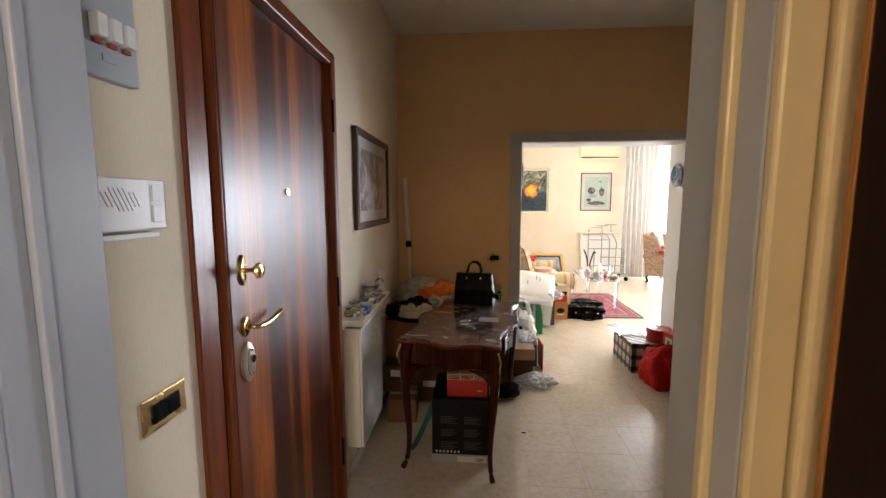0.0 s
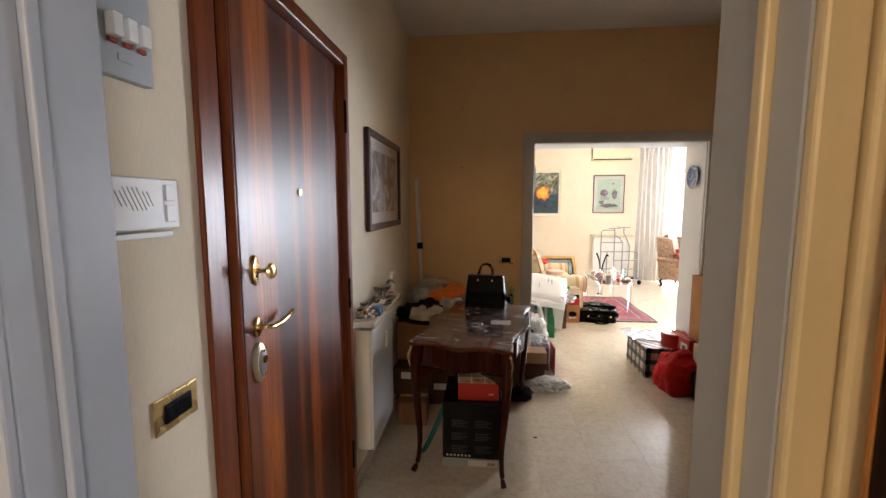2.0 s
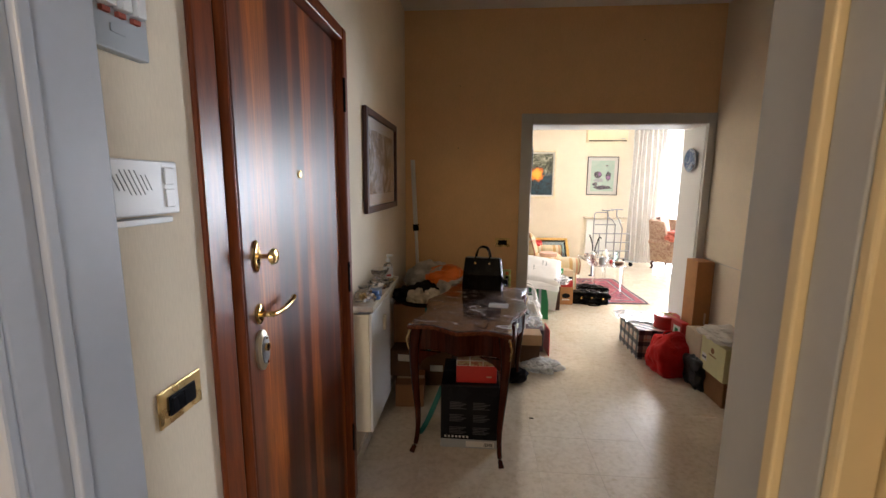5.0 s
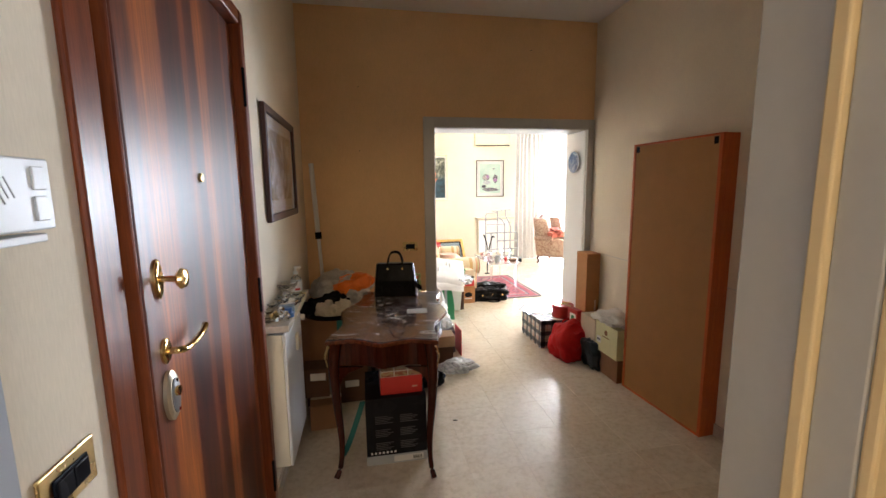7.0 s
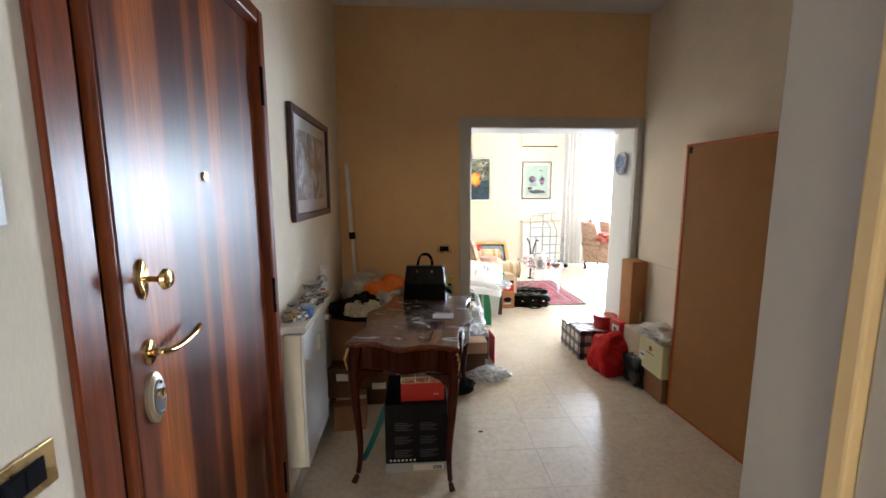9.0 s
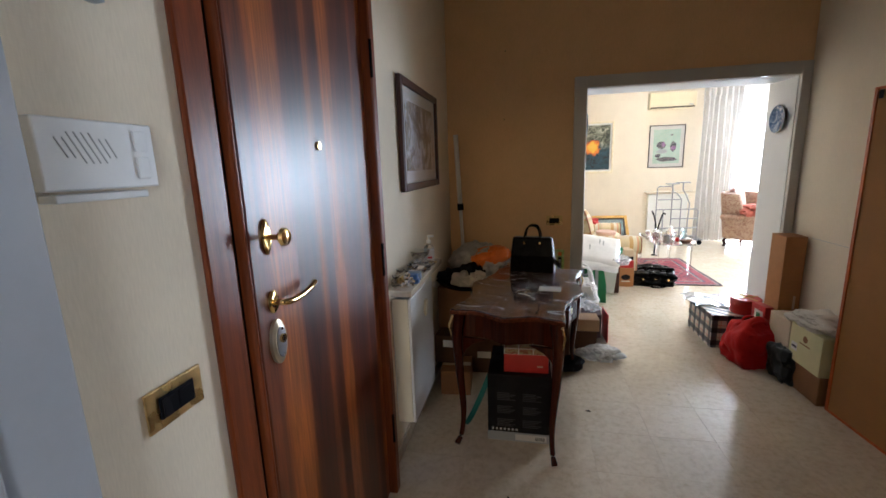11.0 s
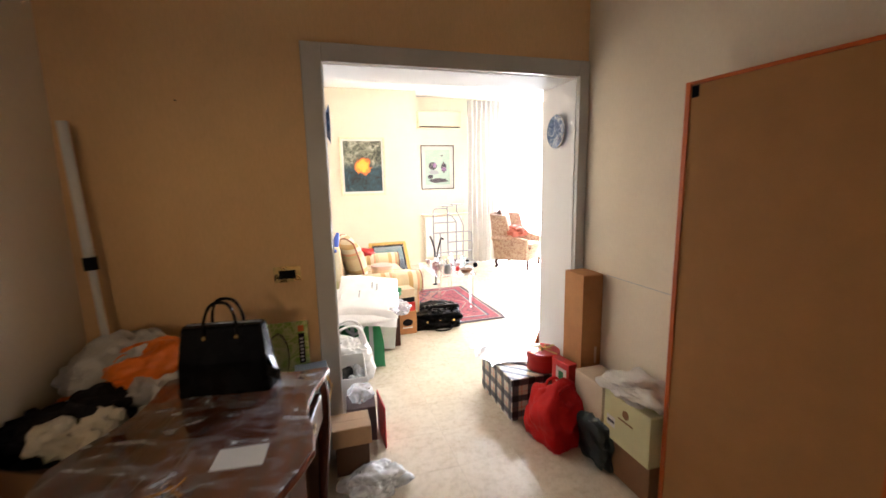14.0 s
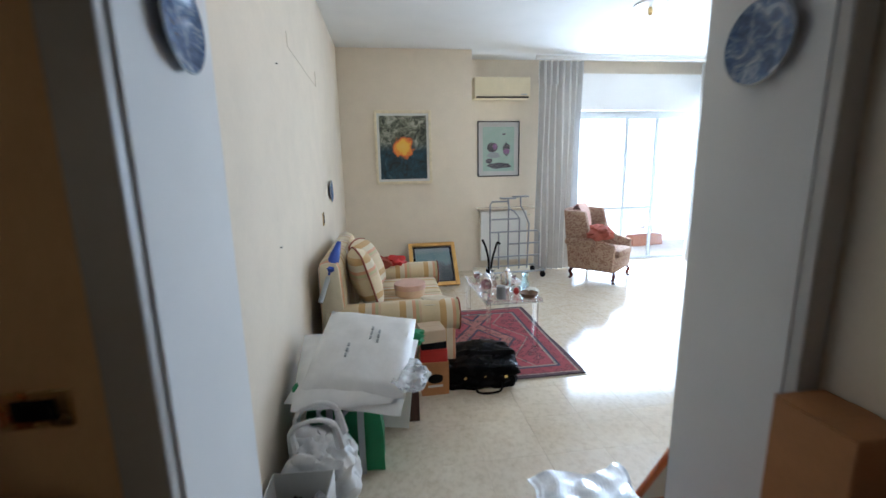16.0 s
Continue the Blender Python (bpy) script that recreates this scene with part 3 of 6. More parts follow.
M_FRAMEDK = wood("dark_frame", (0.05, 0.016, 0.010), (0.10, 0.03, 0.018), 0.35, 0.4)
M_GOLD = mat("gilt_wood", (0.62, 0.36, 0.10), 0.35, 0.5, var=0.15, scale=20, bump=0.2)
M_PALEGOLD = mat("pale_gilt", (0.80, 0.70, 0.50), 0.5, 0.0, var=0.1, scale=20, bump=0.1)
M_MAT = mat("white_mount_board", (0.74, 0.73, 0.69), 0.8, var=0.02, bump=0)
M_PLATE = blue_plate_mat()
M_ALU = mat("painted_aluminium", (0.62, 0.66, 0.70), 0.4, var=0.04, bump=0.02)
M_CURTAIN = mat("sheer_curtain", (0.56, 0.54, 0.51), 0.9, var=0.05, scale=5, fine=120)
M_BALC = mat("balcony_tile", (0.74, 0.66, 0.60), 0.7, var=0.1, scale=6)
M_TERRA = mat("terracotta", (0.50, 0.20, 0.12), 0.8, var=0.1)
M_INK = mat("grey_ink", (0.10, 0.09, 0.11), 0.8, var=0.3, scale=30, bump=0)
M_MAUVE = mat("mauve_ink", (0.36, 0.18, 0.38), 0.8, var=0.2, bump=0)
M_PRINTWHITE = mat("printed_white", (0.72, 0.71, 0.68), 0.6, var=0.04, bump=0)
M_GREENPACK = carpet_cloth("green_package_print", (0.30, 0.52, 0.06), (0.74, 0.78, 0.36), 0.35)
M_SOAP = glass_mat("bottle_plastic", (0.92, 0.95, 0.97), 0.15, 1.35)
M_WICKER = mat("brown_wicker", (0.16, 0.09, 0.05), 0.7, var=0.3, scale=60)
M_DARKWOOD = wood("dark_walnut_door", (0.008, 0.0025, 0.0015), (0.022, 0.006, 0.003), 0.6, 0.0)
M_EDGE = wood("orange_wood_edge", (0.30, 0.12, 0.03), (0.45, 0.20, 0.06), 0.45, 0.2)
def _alpha(m, a):
    m.node_tree.nodes["Principled BSDF"].inputs["Alpha"].default_value = a
for _m, _k in ((M_REDBAG, 0.16), (M_FIBRE, 0.16), (M_DARKWOOD, 0.16), (M_LEATHER, 0.05), (M_BLACK, 0.05), (M_DARKCLOTH, 0.1), (M_DARK, 0.1), (M_DESKLEG, 0.2)):
    _m.node_tree.nodes["Principled BSDF"].inputs["Specular IOR Level"].default_value = _k
_alpha(M_CURTAIN, 0.86)
_alpha(M_ACRYL, 0.5)
_alpha(M_SOAP, 0.75)

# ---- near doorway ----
# the right stop and right casing wear the warm light as colour
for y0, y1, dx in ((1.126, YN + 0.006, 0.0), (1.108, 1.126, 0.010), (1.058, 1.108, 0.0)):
    struct("door_frame_near", [(1.303 - dx, 1.345, y0, y1, 0, 2.10)], M_JAMB if not dx else M_WARMTRIM, "grey painted door jamb" if not dx else "door stop with warm light put into its colour", 0.003)
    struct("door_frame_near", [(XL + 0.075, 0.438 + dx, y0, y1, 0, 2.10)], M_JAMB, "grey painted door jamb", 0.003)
struct("door_frame_near", [(XL + 0.075, 1.345, 1.058, YN + 0.006, 2.10, 2.15)], M_TRIM, "grey painted door head", 0.002)
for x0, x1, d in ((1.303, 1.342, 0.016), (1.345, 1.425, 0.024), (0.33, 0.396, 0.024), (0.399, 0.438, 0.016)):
    struct("door_frame_near", [(x0, x1, 1.058 - d, 1.0575, 0, 2.16)], M_WARMTRIM if x0 > 1 else M_JAMB, "door casing with warm light put into its colour" if x0 > 1 else "grey painted door casing", 0.004)
leaf = thing("door_open", 1.352, 0.21, 0, 0, "dark walnut interior door leaf standing open", "door")
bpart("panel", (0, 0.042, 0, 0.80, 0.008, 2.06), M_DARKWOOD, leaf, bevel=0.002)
bpart("edge_strip", (-0.001, 0.043, 0.801, 0.808, 0.008, 2.06), M_EDGE, leaf, "orange brown wooden edging", 0.001)

# ---- entrance door ----
door = thing("entrance_door", XL, 1.575, 0, 0, "closed armoured entrance door with striped walnut veneer and brass fittings", "door")
bm = bmesh.new()
box(bm, -0.02, 0.030, 0.118, 0.912, 0.006, 2.165)
part("leaf", bm, M_DOOR, door, "striped reddish walnut veneer leaf", bevel=0.004)
bpart("leaf_edge", (-0.02, 0.0285, 0.110, 0.1175, 0.006, 2.165), M_DOORFRAME, door, bevel=0.003)
# near-black filler paints the shadow between jamb and leaf
bpart("gap", (-0.06, 0.001, 0.0885, 0.1095, 0.0, 2.17), M_DARK, door, "black strip painted for the shadow in the door gap")
for n, d in (("jamb", (0.001, 0.016, 0, 0.088, 0, 2.225)), ("jamb", (0.001, 0.066, 0.915, 0.965, 0, 2.225)), ("head", (0.001, 0.065, 0.0885, 0.9145, 2.17, 2.225))):
    bpart(n, d, M_DOORFRAME, door, "polished mahogany frame", 0.007)
for z in (0.35, 1.15, 1.95):
    bpart("hinge", (0.0605, 0.070, 0.911, 0.921, z - 0.07, z + 0.07), M_BLACK, door, "black hinge", 0.001)
X90 = pose(0, 0, 0, 0, 90, 0)


def oval_plate(bm, ry, rz, d, y, z, x=0.0305):
    pts = [(math.cos(a) * rz, math.sin(a) * ry) for a in [i * math.tau / 28 for i in range(28)]]
    vs = []
    for h, k in ((0, 1), (d * 0.6, 1), (d, 0.82)):
        vs.append([bm.verts.new((x + h, y + q * k, z + p * k)) for p, q in pts])
    for a, b in zip(vs, vs[1:]):
        for i in range(28):
            bm.faces.new((a[i], a[(i + 1) % 28], b[(i + 1) % 28], b[i]))
    bm.faces.new(vs[0][::-1]), bm.faces.new(vs[-1])


M_SHIELD = mat("brushed_pale_brass", (0.62, 0.55, 0.40), 0.38, 0.85, var=0.06, fine=90)
PL = {}
for n, ry, rz, z, y in (("upper_plate", 0.017, 0.045, 1.374, 0.180), ("handle_rose", 0.022, 0.030, 1.207, 0.180), ("lock_shield", 0.031, 0.060, 1.100, 0.180)):
    bm = bmesh.new()
    oval_plate(bm, ry, rz, 0.008 if n != "lock_shield" else 0.014, y, z)
    PL[n] = part(n, bm, M_SHIELD if n == "lock_shield" else M_BRASS, door, "pale silvery brass shield" if n == "lock_shield" else "shiny brass plate", smooth=True)
bm = bmesh.new()
tube(bm, [(0.036, 0.18, 1.374), (0.072, 0.18, 1.374)], 0.007)
lathe_m = pose(0.072, 0.18, 1.374, 0, 90, 0)
g0 = len(bm.verts)
lathe(bm, [(0.006, 0), (0.018, 0.003), (0.024, 0.010), (0.020, 0.018), (0.006, 0.022)])
bm.verts.ensure_lookup_table()
bmesh.ops.transform(bm, matrix=lathe_m, verts=bm.verts[g0:])
part("knob", bm, M_BRASS, PL["upper_plate"], "round brass knob", smooth=True)
bm = bmesh.new()
tube(bm, smooth_path([(0.038, 0.18, 1.207), (0.062, 0.182, 1.207), (0.068, 0.205, 1.203), (0.068, 0.25, 1.201), (0.066, 0.31, 1.208), (0.060, 0.345, 1.214)], 5), 0.0085)
part("lever_handle", bm, M_BRASS, PL["handle_rose"], "curved brass lever handle", smooth=True)
bm = bmesh.new()
oval_plate(bm, 0.020, 0.042, 0.003, 0.180, 1.100, 0.0446)
ring = part("recess", bm, M_STEEL, PL["lock_shield"], "dull grey oval recess", smooth=True)
bm = bmesh.new()
cyl(bm, 0.0115, 0, 0.006, m=pose(0.0477, 0.180, 1.110, 0, 90, 0), seg=20)
part("lock_cylinder", bm, M_BRASS, PL["lock_shield"], "brass lock cylinder", smooth=True)
bpart("key_slot", (0.0538, 0.0545, 0.1785, 0.1815, 1.102, 1.118), M_DARK, PL["lock_shield"], "dark key slot")
for q in (-0.034, 0.036):
    bm = bmesh.new()
    cyl(bm, 0.004, 0, 0.003, m=pose(0.0477, 0.180, 1.100 + q, 0, 90, 0), seg=10)
    part("screw", bm, M_CHROME, PL["lock_shield"], "small screw head")
bm = bmesh.new()
cyl(bm, 0.013, 0, 0.006, m=pose(0.0305, 0.495, 1.605, 0, 90, 0))
part("peephole", bm, M_OLDBRASS, door, "small brass peephole", smooth=True)

# ---- wall fittings by the door ----
def wall_device(name, y0, y1, z0, z1, d, material, label, category, rx=0):
    t = thing(name, XL + 0.001, (y0 + y1) / 2, (z0 + z1) / 2, 0, label, category)
    t.rotation_euler[0] = radians(rx)
    w, h = (y1 - y0) / 2, (z1 - z0) / 2
    bpart("housing", (0, d, -w, w, -h, h), material, t, bevel=0.003)
    return t, w, h


t, w, h = wall_device("fuse_panel", 1.312, 1.440, 1.797, 2.02, 0.022, M_GREYPL, "grey plastic fuse panel with white breaker switches", "fuse box")
bpart("window", (0.0222, 0.025, -0.035, 0.045, 0.055, 0.10), M_DARK, t, "dark window with breakers")
for i in range(3):
    bk = bpart("breaker_switch", (0.0222, 0.042, -0.042 + i * 0.032, -0.022 + i * 0.032, -0.045, -0.005), M_PLASTIC, t, "white breaker lever", 0.002)
    bpart("red_mark", (0.0222, 0.030, -0.040 + i * 0.032, -0.024 + i * 0.032, -0.055, -0.047), M_RUST, bk, "red mark")
bpart("nameplate", (0.0222, 0.024, -0.02, 0.012, -0.082, -0.068), M_GREYPL, t, "embossed plate", 0.001)
M_SLOT = mat("light_grey_plastic", (0.50, 0.50, 0.48), 0.5, var=0.03, bump=0)
t, w, h = wall_device("intercom", 1.296, 1.480, 1.514, 1.617, 0.026, M_PLASTIC, "white plastic door chime box with slanted grille slots", "doorbell")
for i in range(8):
    bm = bmesh.new()
    y = -0.060 + i * 0.0105
    l = 0.022 if 1 < i < 6 else 0.014
    tube(bm, [(0.0262, y - l * 0.5, 0.010 + l), (0.0262, y + l * 0.5, 0.010 - l)], 0.0013, 6)
    part("slot", bm, M_SLOT, t, "slanted grille slot")
bpart("button", (0.0265, 0.030, 0.052, 0.076, 0.006, 0.040), M_PLASTIC, t, bevel=0.002)
bpart("button", (0.0265, 0.030, 0.052, 0.076, -0.038, -0.002), M_PLASTIC, t, bevel=0.002)
bpart("lower_lip", (0.0, 0.032, -0.085, 0.062, -0.068, -0.056), M_PLASTIC, t, bevel=0.002)
def wall_switch(name, m, label):
    t = tagged(new(name), label, "light switch")
    t.matrix_basis = m
    bpart("plate", (0, 0.006, -0.065, 0.065, -0.040, 0.040), M_OLDBRASS, t, "worn brass cover plate", 0.003)
    ins = bpart("insert", (0.0062, 0.010, -0.040, 0.040, -0.022, 0.022), M_BLACK, t, "black switch insert", 0.002)
    for i in range(2):
        bpart("rocker", (0.0102, 0.014, -0.036 + i * 0.037, -0.001 + i * 0.037, -0.018, 0.018), M_BLACK, ins, "black rocker", 0.002)
    return t


wall_switch("light_switch", pose(XL + 0.001, 1.46, 1.11), "black rocker switch in a worn brass plate by the entrance door")
wall_switch("light_switch", pose(1.195, YF - 0.001, 1.055, 0, 0, -90), "black rocker switch in a brass plate beside the opening")

# ---- picture on the hall wall ----
def framed(name, w, h, m, label, frame_m, mount, art, art_m, frame_w=0.035, depth=0.022, glass=True, inner=None, group=""):
    """A framed picture in its own XZ plane, with its back at y = 0 and its face towards -y."""
    t = tagged(new(name), label, "picture", group)
    t.matrix_basis = m
    a, b = w / 2, h / 2
    for n, d in (("frame_side", (-a, -a + frame_w, -depth, 0, -b, b)), ("frame_side", (a - frame_w, a, -depth, 0, -b, b)), ("frame_rail", (-a + frame_w, a - frame_w, -depth, 0, b - frame_w, b)), ("frame_rail", (-a + frame_w, a - frame_w, -depth, 0, -b, -b + frame_w))):
        bpart(n, d, frame_m, t, bevel=0.004)
    bpart("mount", (-a + frame_w, a - frame_w, -0.008, -0.002, -b + frame_w, b - frame_w), mount, t, "pale mount board")
    bpart("image", (-a + frame_w + art, a - frame_w - art, -0.0105, -0.0082, -b + frame_w + art, b - frame_w - art), art_m, t, "painted image")
    if glass:
        bpart("pane", (-a + frame_w, a - frame_w, -0.0150, -0.0135, -b + frame_w, b - frame_w), M_GLASS, t, "clear glass").visible_shadow = False
    return t


framed("framed_picture", 0.885, 0.60, pose(XL + 0.002, 3.444, 1.70, 0, 0, 90), "grey engraving in a dark wooden frame with white mount", M_FRAMEDK, M_MAT, 0.07, M_PICPRINT, 0.04, 0.025)
for p in ((0.796, 2.402), (0.786, 1.884), (2.3, 2.75)):
    bm = bmesh.new()
    cyl(bm, 0.003, 0, 0.010, m=pose(p[0], YF, p[1], 90, 0, 0), seg=8)
    single("wall_nail", bm, M_DARK, 0, 0, 0, 0, "small dark nail stuck in the tan wall", "nail", "nails in the walls")
for p in ((5.6, 2.35), (5.75, 1.12), (6.0, 2.05)):
    bm = bmesh.new()
    cyl(bm, 0.003, 0, 0.010, m=pose(LX, p[0], p[1], 0, 90, 0), seg=8)
    single("wall_nail", bm, M_DARK, 0, 0, 0, 0, "small dark nail stuck in the cream wall", "nail", "nails in the walls")

# ---- radiator and shelf ----
single("marble_shelf", (lambda b: (box(b, XL, 0.453, 2.64, 3.34, 0.935, 0.965), b)[1])(bmesh.new()), M_MARBLE, 0, 0, 0, 0, "pale marble shelf over the radiator in the hall", "shelf", bevel=0.003)
for y in (2.75, 3.25):
    single("shelf_bracket", (lambda b: (box(b, XL, 0.42, y - 0.01, y + 0.01, 0.905, 0.9345), b)[1])(bmesh.new()), M_STEEL, 0, 0, 0, 0, "small grey metal bracket under the marble shelf", "bracket", "shelf brackets", bevel=0.002)


def radiator(x, y, z, rz, n, h, label):
    r = thing("radiator", x, y, z, rz, label, "radiator")
    bpart("front_panel", (-n / 2, n / 2, -0.115, -0.10, 0, h), M_PLASTIC, r, bevel=0.006)
    bpart("side_panel", (-n / 2, -n / 2 + 0.012, -0.0995, -0.02, 0, h), M_IVORY, r, bevel=0.004)
    bpart("side_panel", (n / 2 - 0.012, n / 2, -0.0995, -0.02, 0, h), M_IVORY, r, bevel=0.004)
    bm = bmesh.new()
    k = int(n / 0.03)
    for i in range(1, k):
        box(bm, -n / 2 + i * n / k - 0.002, -n / 2 + i * n / k + 0.002, -0.098, -0.03, h - 0.02, h - 0.004)
    part("top_grille", bm, M_GREYPL, r, "grey top grille", kind="")
    bpart("back_panel", (-n / 2 + 0.013, n / 2 - 0.013, -0.03, -0.001, 0.02, h - 0.03), M_PLASTIC, r)
    bm = bmesh.new()
    tube(bm, smooth_path([(n / 2 + 0.001, -0.06, h - 0.07), (n / 2 + 0.05, -0.06, h - 0.07), (n / 2 + 0.055, -0.02, h - 0.07), (n / 2 + 0.055, 0.0, h - 0.07)], 4), 0.009)
    part("pipe", bm, M_IVORY, r, "cream pipe", smooth=True)
    bm = bmesh.new()
    cyl(bm, 0.017, 0, 0.07, m=pose(n / 2 + 0.045, -0.06, h - 0.07, 90, 0, 0))
    part("valve", bm, M_IVORY, r, "cream radiator valve", smooth=True)
    return r


r = radiator(XL - 0.014, 2.975, 0.215, 90, 0.47, 0.675, "white panel radiator with a meter under the marble shelf")
bpart("heat_meter", (0.02, 0.055, -0.132, -0.116, 0.50, 0.59), M_IVORY, r, "cream heat cost meter", 0.003)

# ---- things on the shelf ----
def bottle(x, y, z, label):
    t = thing("soap_bottle", x, y, z, 20, label, "bottle")
    bm = bmesh.new()
    lathe(bm, [(0.028, 0), (0.031, 0.01), (0.031, 0.085), (0.024, 0.10), (0.012, 0.108), (0.012, 0.118)])
    part("bottle", bm, M_SOAP, t, "clear gel bottle", smooth=True)
    bm = bmesh.new()
    lathe(bm, [(0.0315, 0.02), (0.0317, 0.06), (0.0315, 0.075)])
    part("label", bm, M_PRINTWHITE, t, "white printed label", smooth=True)
    bpart("label_band", (-0.014, 0.014, -0.0335, -0.0318, 0.028, 0.040), M_RED, t, "red band")
    bm = bmesh.new()
    lathe(bm, [(0.014, 0.118), (0.014, 0.134), (0.006, 0.136), (0.006, 0.155)])
    box(bm, -0.008, 0.030, -0.006, 0.006, 0.152, 0.163)
    part("pump", bm, M_PLASTIC, t, "white pump head", smooth=True)


bottle(0.40, 3.24, 0.965, "hand gel bottle with a white pump on the marble shelf")
bm = bmesh.new()
lathe(bm, [(0.03, 0), (0.05, 0.004), (0.085, 0.028), (0.082, 0.031), (0.045, 0.010), (0.0, 0.008)], 28)
single("glass_dish", bm, M_SOAP, 0.385, 3.08, 0.965, 0, "shallow clear glass dish on the marble shelf", "dish", smooth=True)
bm = bmesh.new()
lathe(bm, [(0.02, 0), (0.045, 0.003), (0.055, 0.03), (0.050, 0.034), (0.0, 0.012)], 24)
single("silver_bowl", bm, M_CHROME, 0.395, 2.96, 0.965, 0, "small silver bowl on the marble shelf", "bowl", smooth=True)
single("small_box", (lambda b: (box(b, -0.035, 0.035, -0.03, 0.03, 0, 0.035), b)[1])(bmesh.new()), mat("blue_grey_card", (0.30, 0.36, 0.44), 0.6), 0.41, 2.86, 0.965, 12, "small blue grey box on the marble shelf", "box", bevel=0.002)
t = thing("ornament", 0.40, 2.74, 0.965, 0, "tangled silver and crystal ornament on the marble shelf", "ornament")
rnd = random.Random(5)
for i in range(14):
    bm = bmesh.new()
    a, q = rnd.uniform(0, math.tau), rnd.uniform(0.01, 0.045)
    c = Vector((math.cos(a) * q, math.sin(a) * q, 0.012 + rnd.uniform(0, 0.05) * (1 - q / 0.06)))
    g = bmesh.ops.create_icosphere(bm, subdivisions=1, radius=rnd.uniform(0.010, 0.018))["verts"]
    bmesh.ops.translate(bm, vec=c, verts=g)
    part("bead", bm, M_CHROME if i % 3 else M_OLDBRASS, t)
for i in range(3):
    bm = bmesh.new()
    lathe(bm, [(0.016, 0), (0.018, 0.002), (0.013, 0.02), (0.019, 0.045), (0.017, 0.045), (0.0, 0.02)], 16)
    single("small_glass", bm, M_SOAP, 0.355 + 0.03 * (i % 2), 2.90 + i * 0.06, 0.965, 0, "little clear glass on the marble shelf", "glass", "little glasses on the shelf", smooth=True)

bm = bmesh.new()
lathe(bm, [(0.035, 0), (0.02, 0.01), (0.015, 0.03), (0.05, 0.06), (0.062, 0.085), (0.058, 0.085), (0.0, 0.045)], 20)
single("crystal_bowl", bm, M_SOAP, 0.36, 3.17, 0.965, 0, "footed crystal bowl on the marble shelf", "bowl", smooth=True)
for i in range(9):
    bm = bmesh.new()
    blob(bm, 0.015, 0.011, 0.009, seed=95 + i, bumpy=0.4, sub=2)
    single("foil_sweet", bm, M_OLDBRASS if i % 3 else M_FOIL, 0.41 + 0.014 * (i % 3 - 1) + 0.002 * i, 3.18 + 0.024 * (i // 3 - 1), 0.965, i * 47, "gold wrapped sweet on the marble shelf" if i % 3 else "silver wrapped sweet on the marble shelf", "sweet", "sweets on the marble shelf", smooth=True)
for i, (x, y, k) in enumerate(((0.36, 2.71, 1.0), (0.425, 2.72, 0.8), (0.355, 2.80, 1.15), (0.37, 3.02, 0.9), (0.43, 3.03, 1.0), (0.35, 3.12, 1.1))):
    bm = bmesh.new()
    lathe(bm, [(0.016 * k, 0), (0.024 * k, 0.006), (0.026 * k, 0.030 * k), (0.016 * k, 0.044 * k), (0.020 * k, 0.055 * k), (0.017 * k, 0.055 * k), (0.0, 0.040 * k)], 16)
    single("salt_cellar", bm, M_CHROME if i % 2 else M_SOAP, x, y, 0.965, 0, "little silver cellar on the marble shelf" if i % 2 else "little cut glass cellar on the marble shelf", "cellar", "cellars on the shelf", smooth=True)
bm = bmesh.new()
cyl(bm, 0.03, 0, 0.02, seg=20)
cyl(bm, 0.022, 0.02, 0.045, seg=20)
single("blue_lid_jar", bm, mat("mid_blue_plastic", (0.06, 0.16, 0.40), 0.4), 0.425, 2.79, 0.965, 0, "small round blue jar on the marble shelf", "jar", smooth=True)

# ---- desk ----
desk = thing("desk", 0.969, 3.395, 0, -11, "dark mahogany writing desk with cabriole legs and a dusty glass top", "desk")
DW, DL, DH = 0.30, 0.535, 0.78


def desk_outline(k=1.0, n=12):
    pts = []
    for (x0, y0), (x1, y1) in (((-1, -1), (1, -1)), ((1, -1), (1, 1)), ((1, 1), (-1, 1)), ((-1, 1), (-1, -1))):
        for i in range(n):
            s = i / n
            x, y = x0 + (x1 - x0) * s, y0 + (y1 - y0) * s
            wob = 0.05 * math.sin(math.pi * s) ** 2 * (1 - 2.2 * abs(math.cos(math.pi * s)) * 0.4) + 0.02 * math.cos(4 * math.pi * s) - 0.02
            if x0 == x1:
                pts.append((x * (DW + wob * 0.9) * k, y * DL * k))
            else:
                pts.append((x * DW * k, y * (DL + wob * 0.8) * k))
    return pts


bm = bmesh.new()
outline(bm, desk_outline(), DH - 0.028, DH - 0.006)
part("desktop", bm, M_DESK, desk, "serpentine mahogany top", bevel=0.005)
bm = bmesh.new()
outline(bm, desk_outline(0.985), DH - 0.005, DH)
# bluish streaks paint the opening's reflection along with the dust
dusty, nt, b = nodes_of("dust_glint_glass", 0.06)
n1 = noise_of(nt, coords(nt, (1.0, 2.6, 1)), 5.5, 6, 0.62, 1.8)
film = ramp(nt, n1, ((0.46, (0.99,) * 3), (0.58, (0.90,) * 3), (0.74, (0.70,) * 3)))
nt.links.new(mixc(nt, film, (0.30, 0.36, 0.40), (0.97, 0.98, 0.98)), b.inputs["Base Color"])
nt.links.new(film, b.inputs["Transmission Weight"])
nt.links.new(ramp(nt, n1, ((0.42, (0.03,) * 3), (0.66, (0.30,) * 3))), b.inputs["Roughness"])
part("glass_top", bm, dusty, desk, "dusty smeared glass sheet with painted bluish reflection", bevel=0.001).visible_shadow = False
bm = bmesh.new()
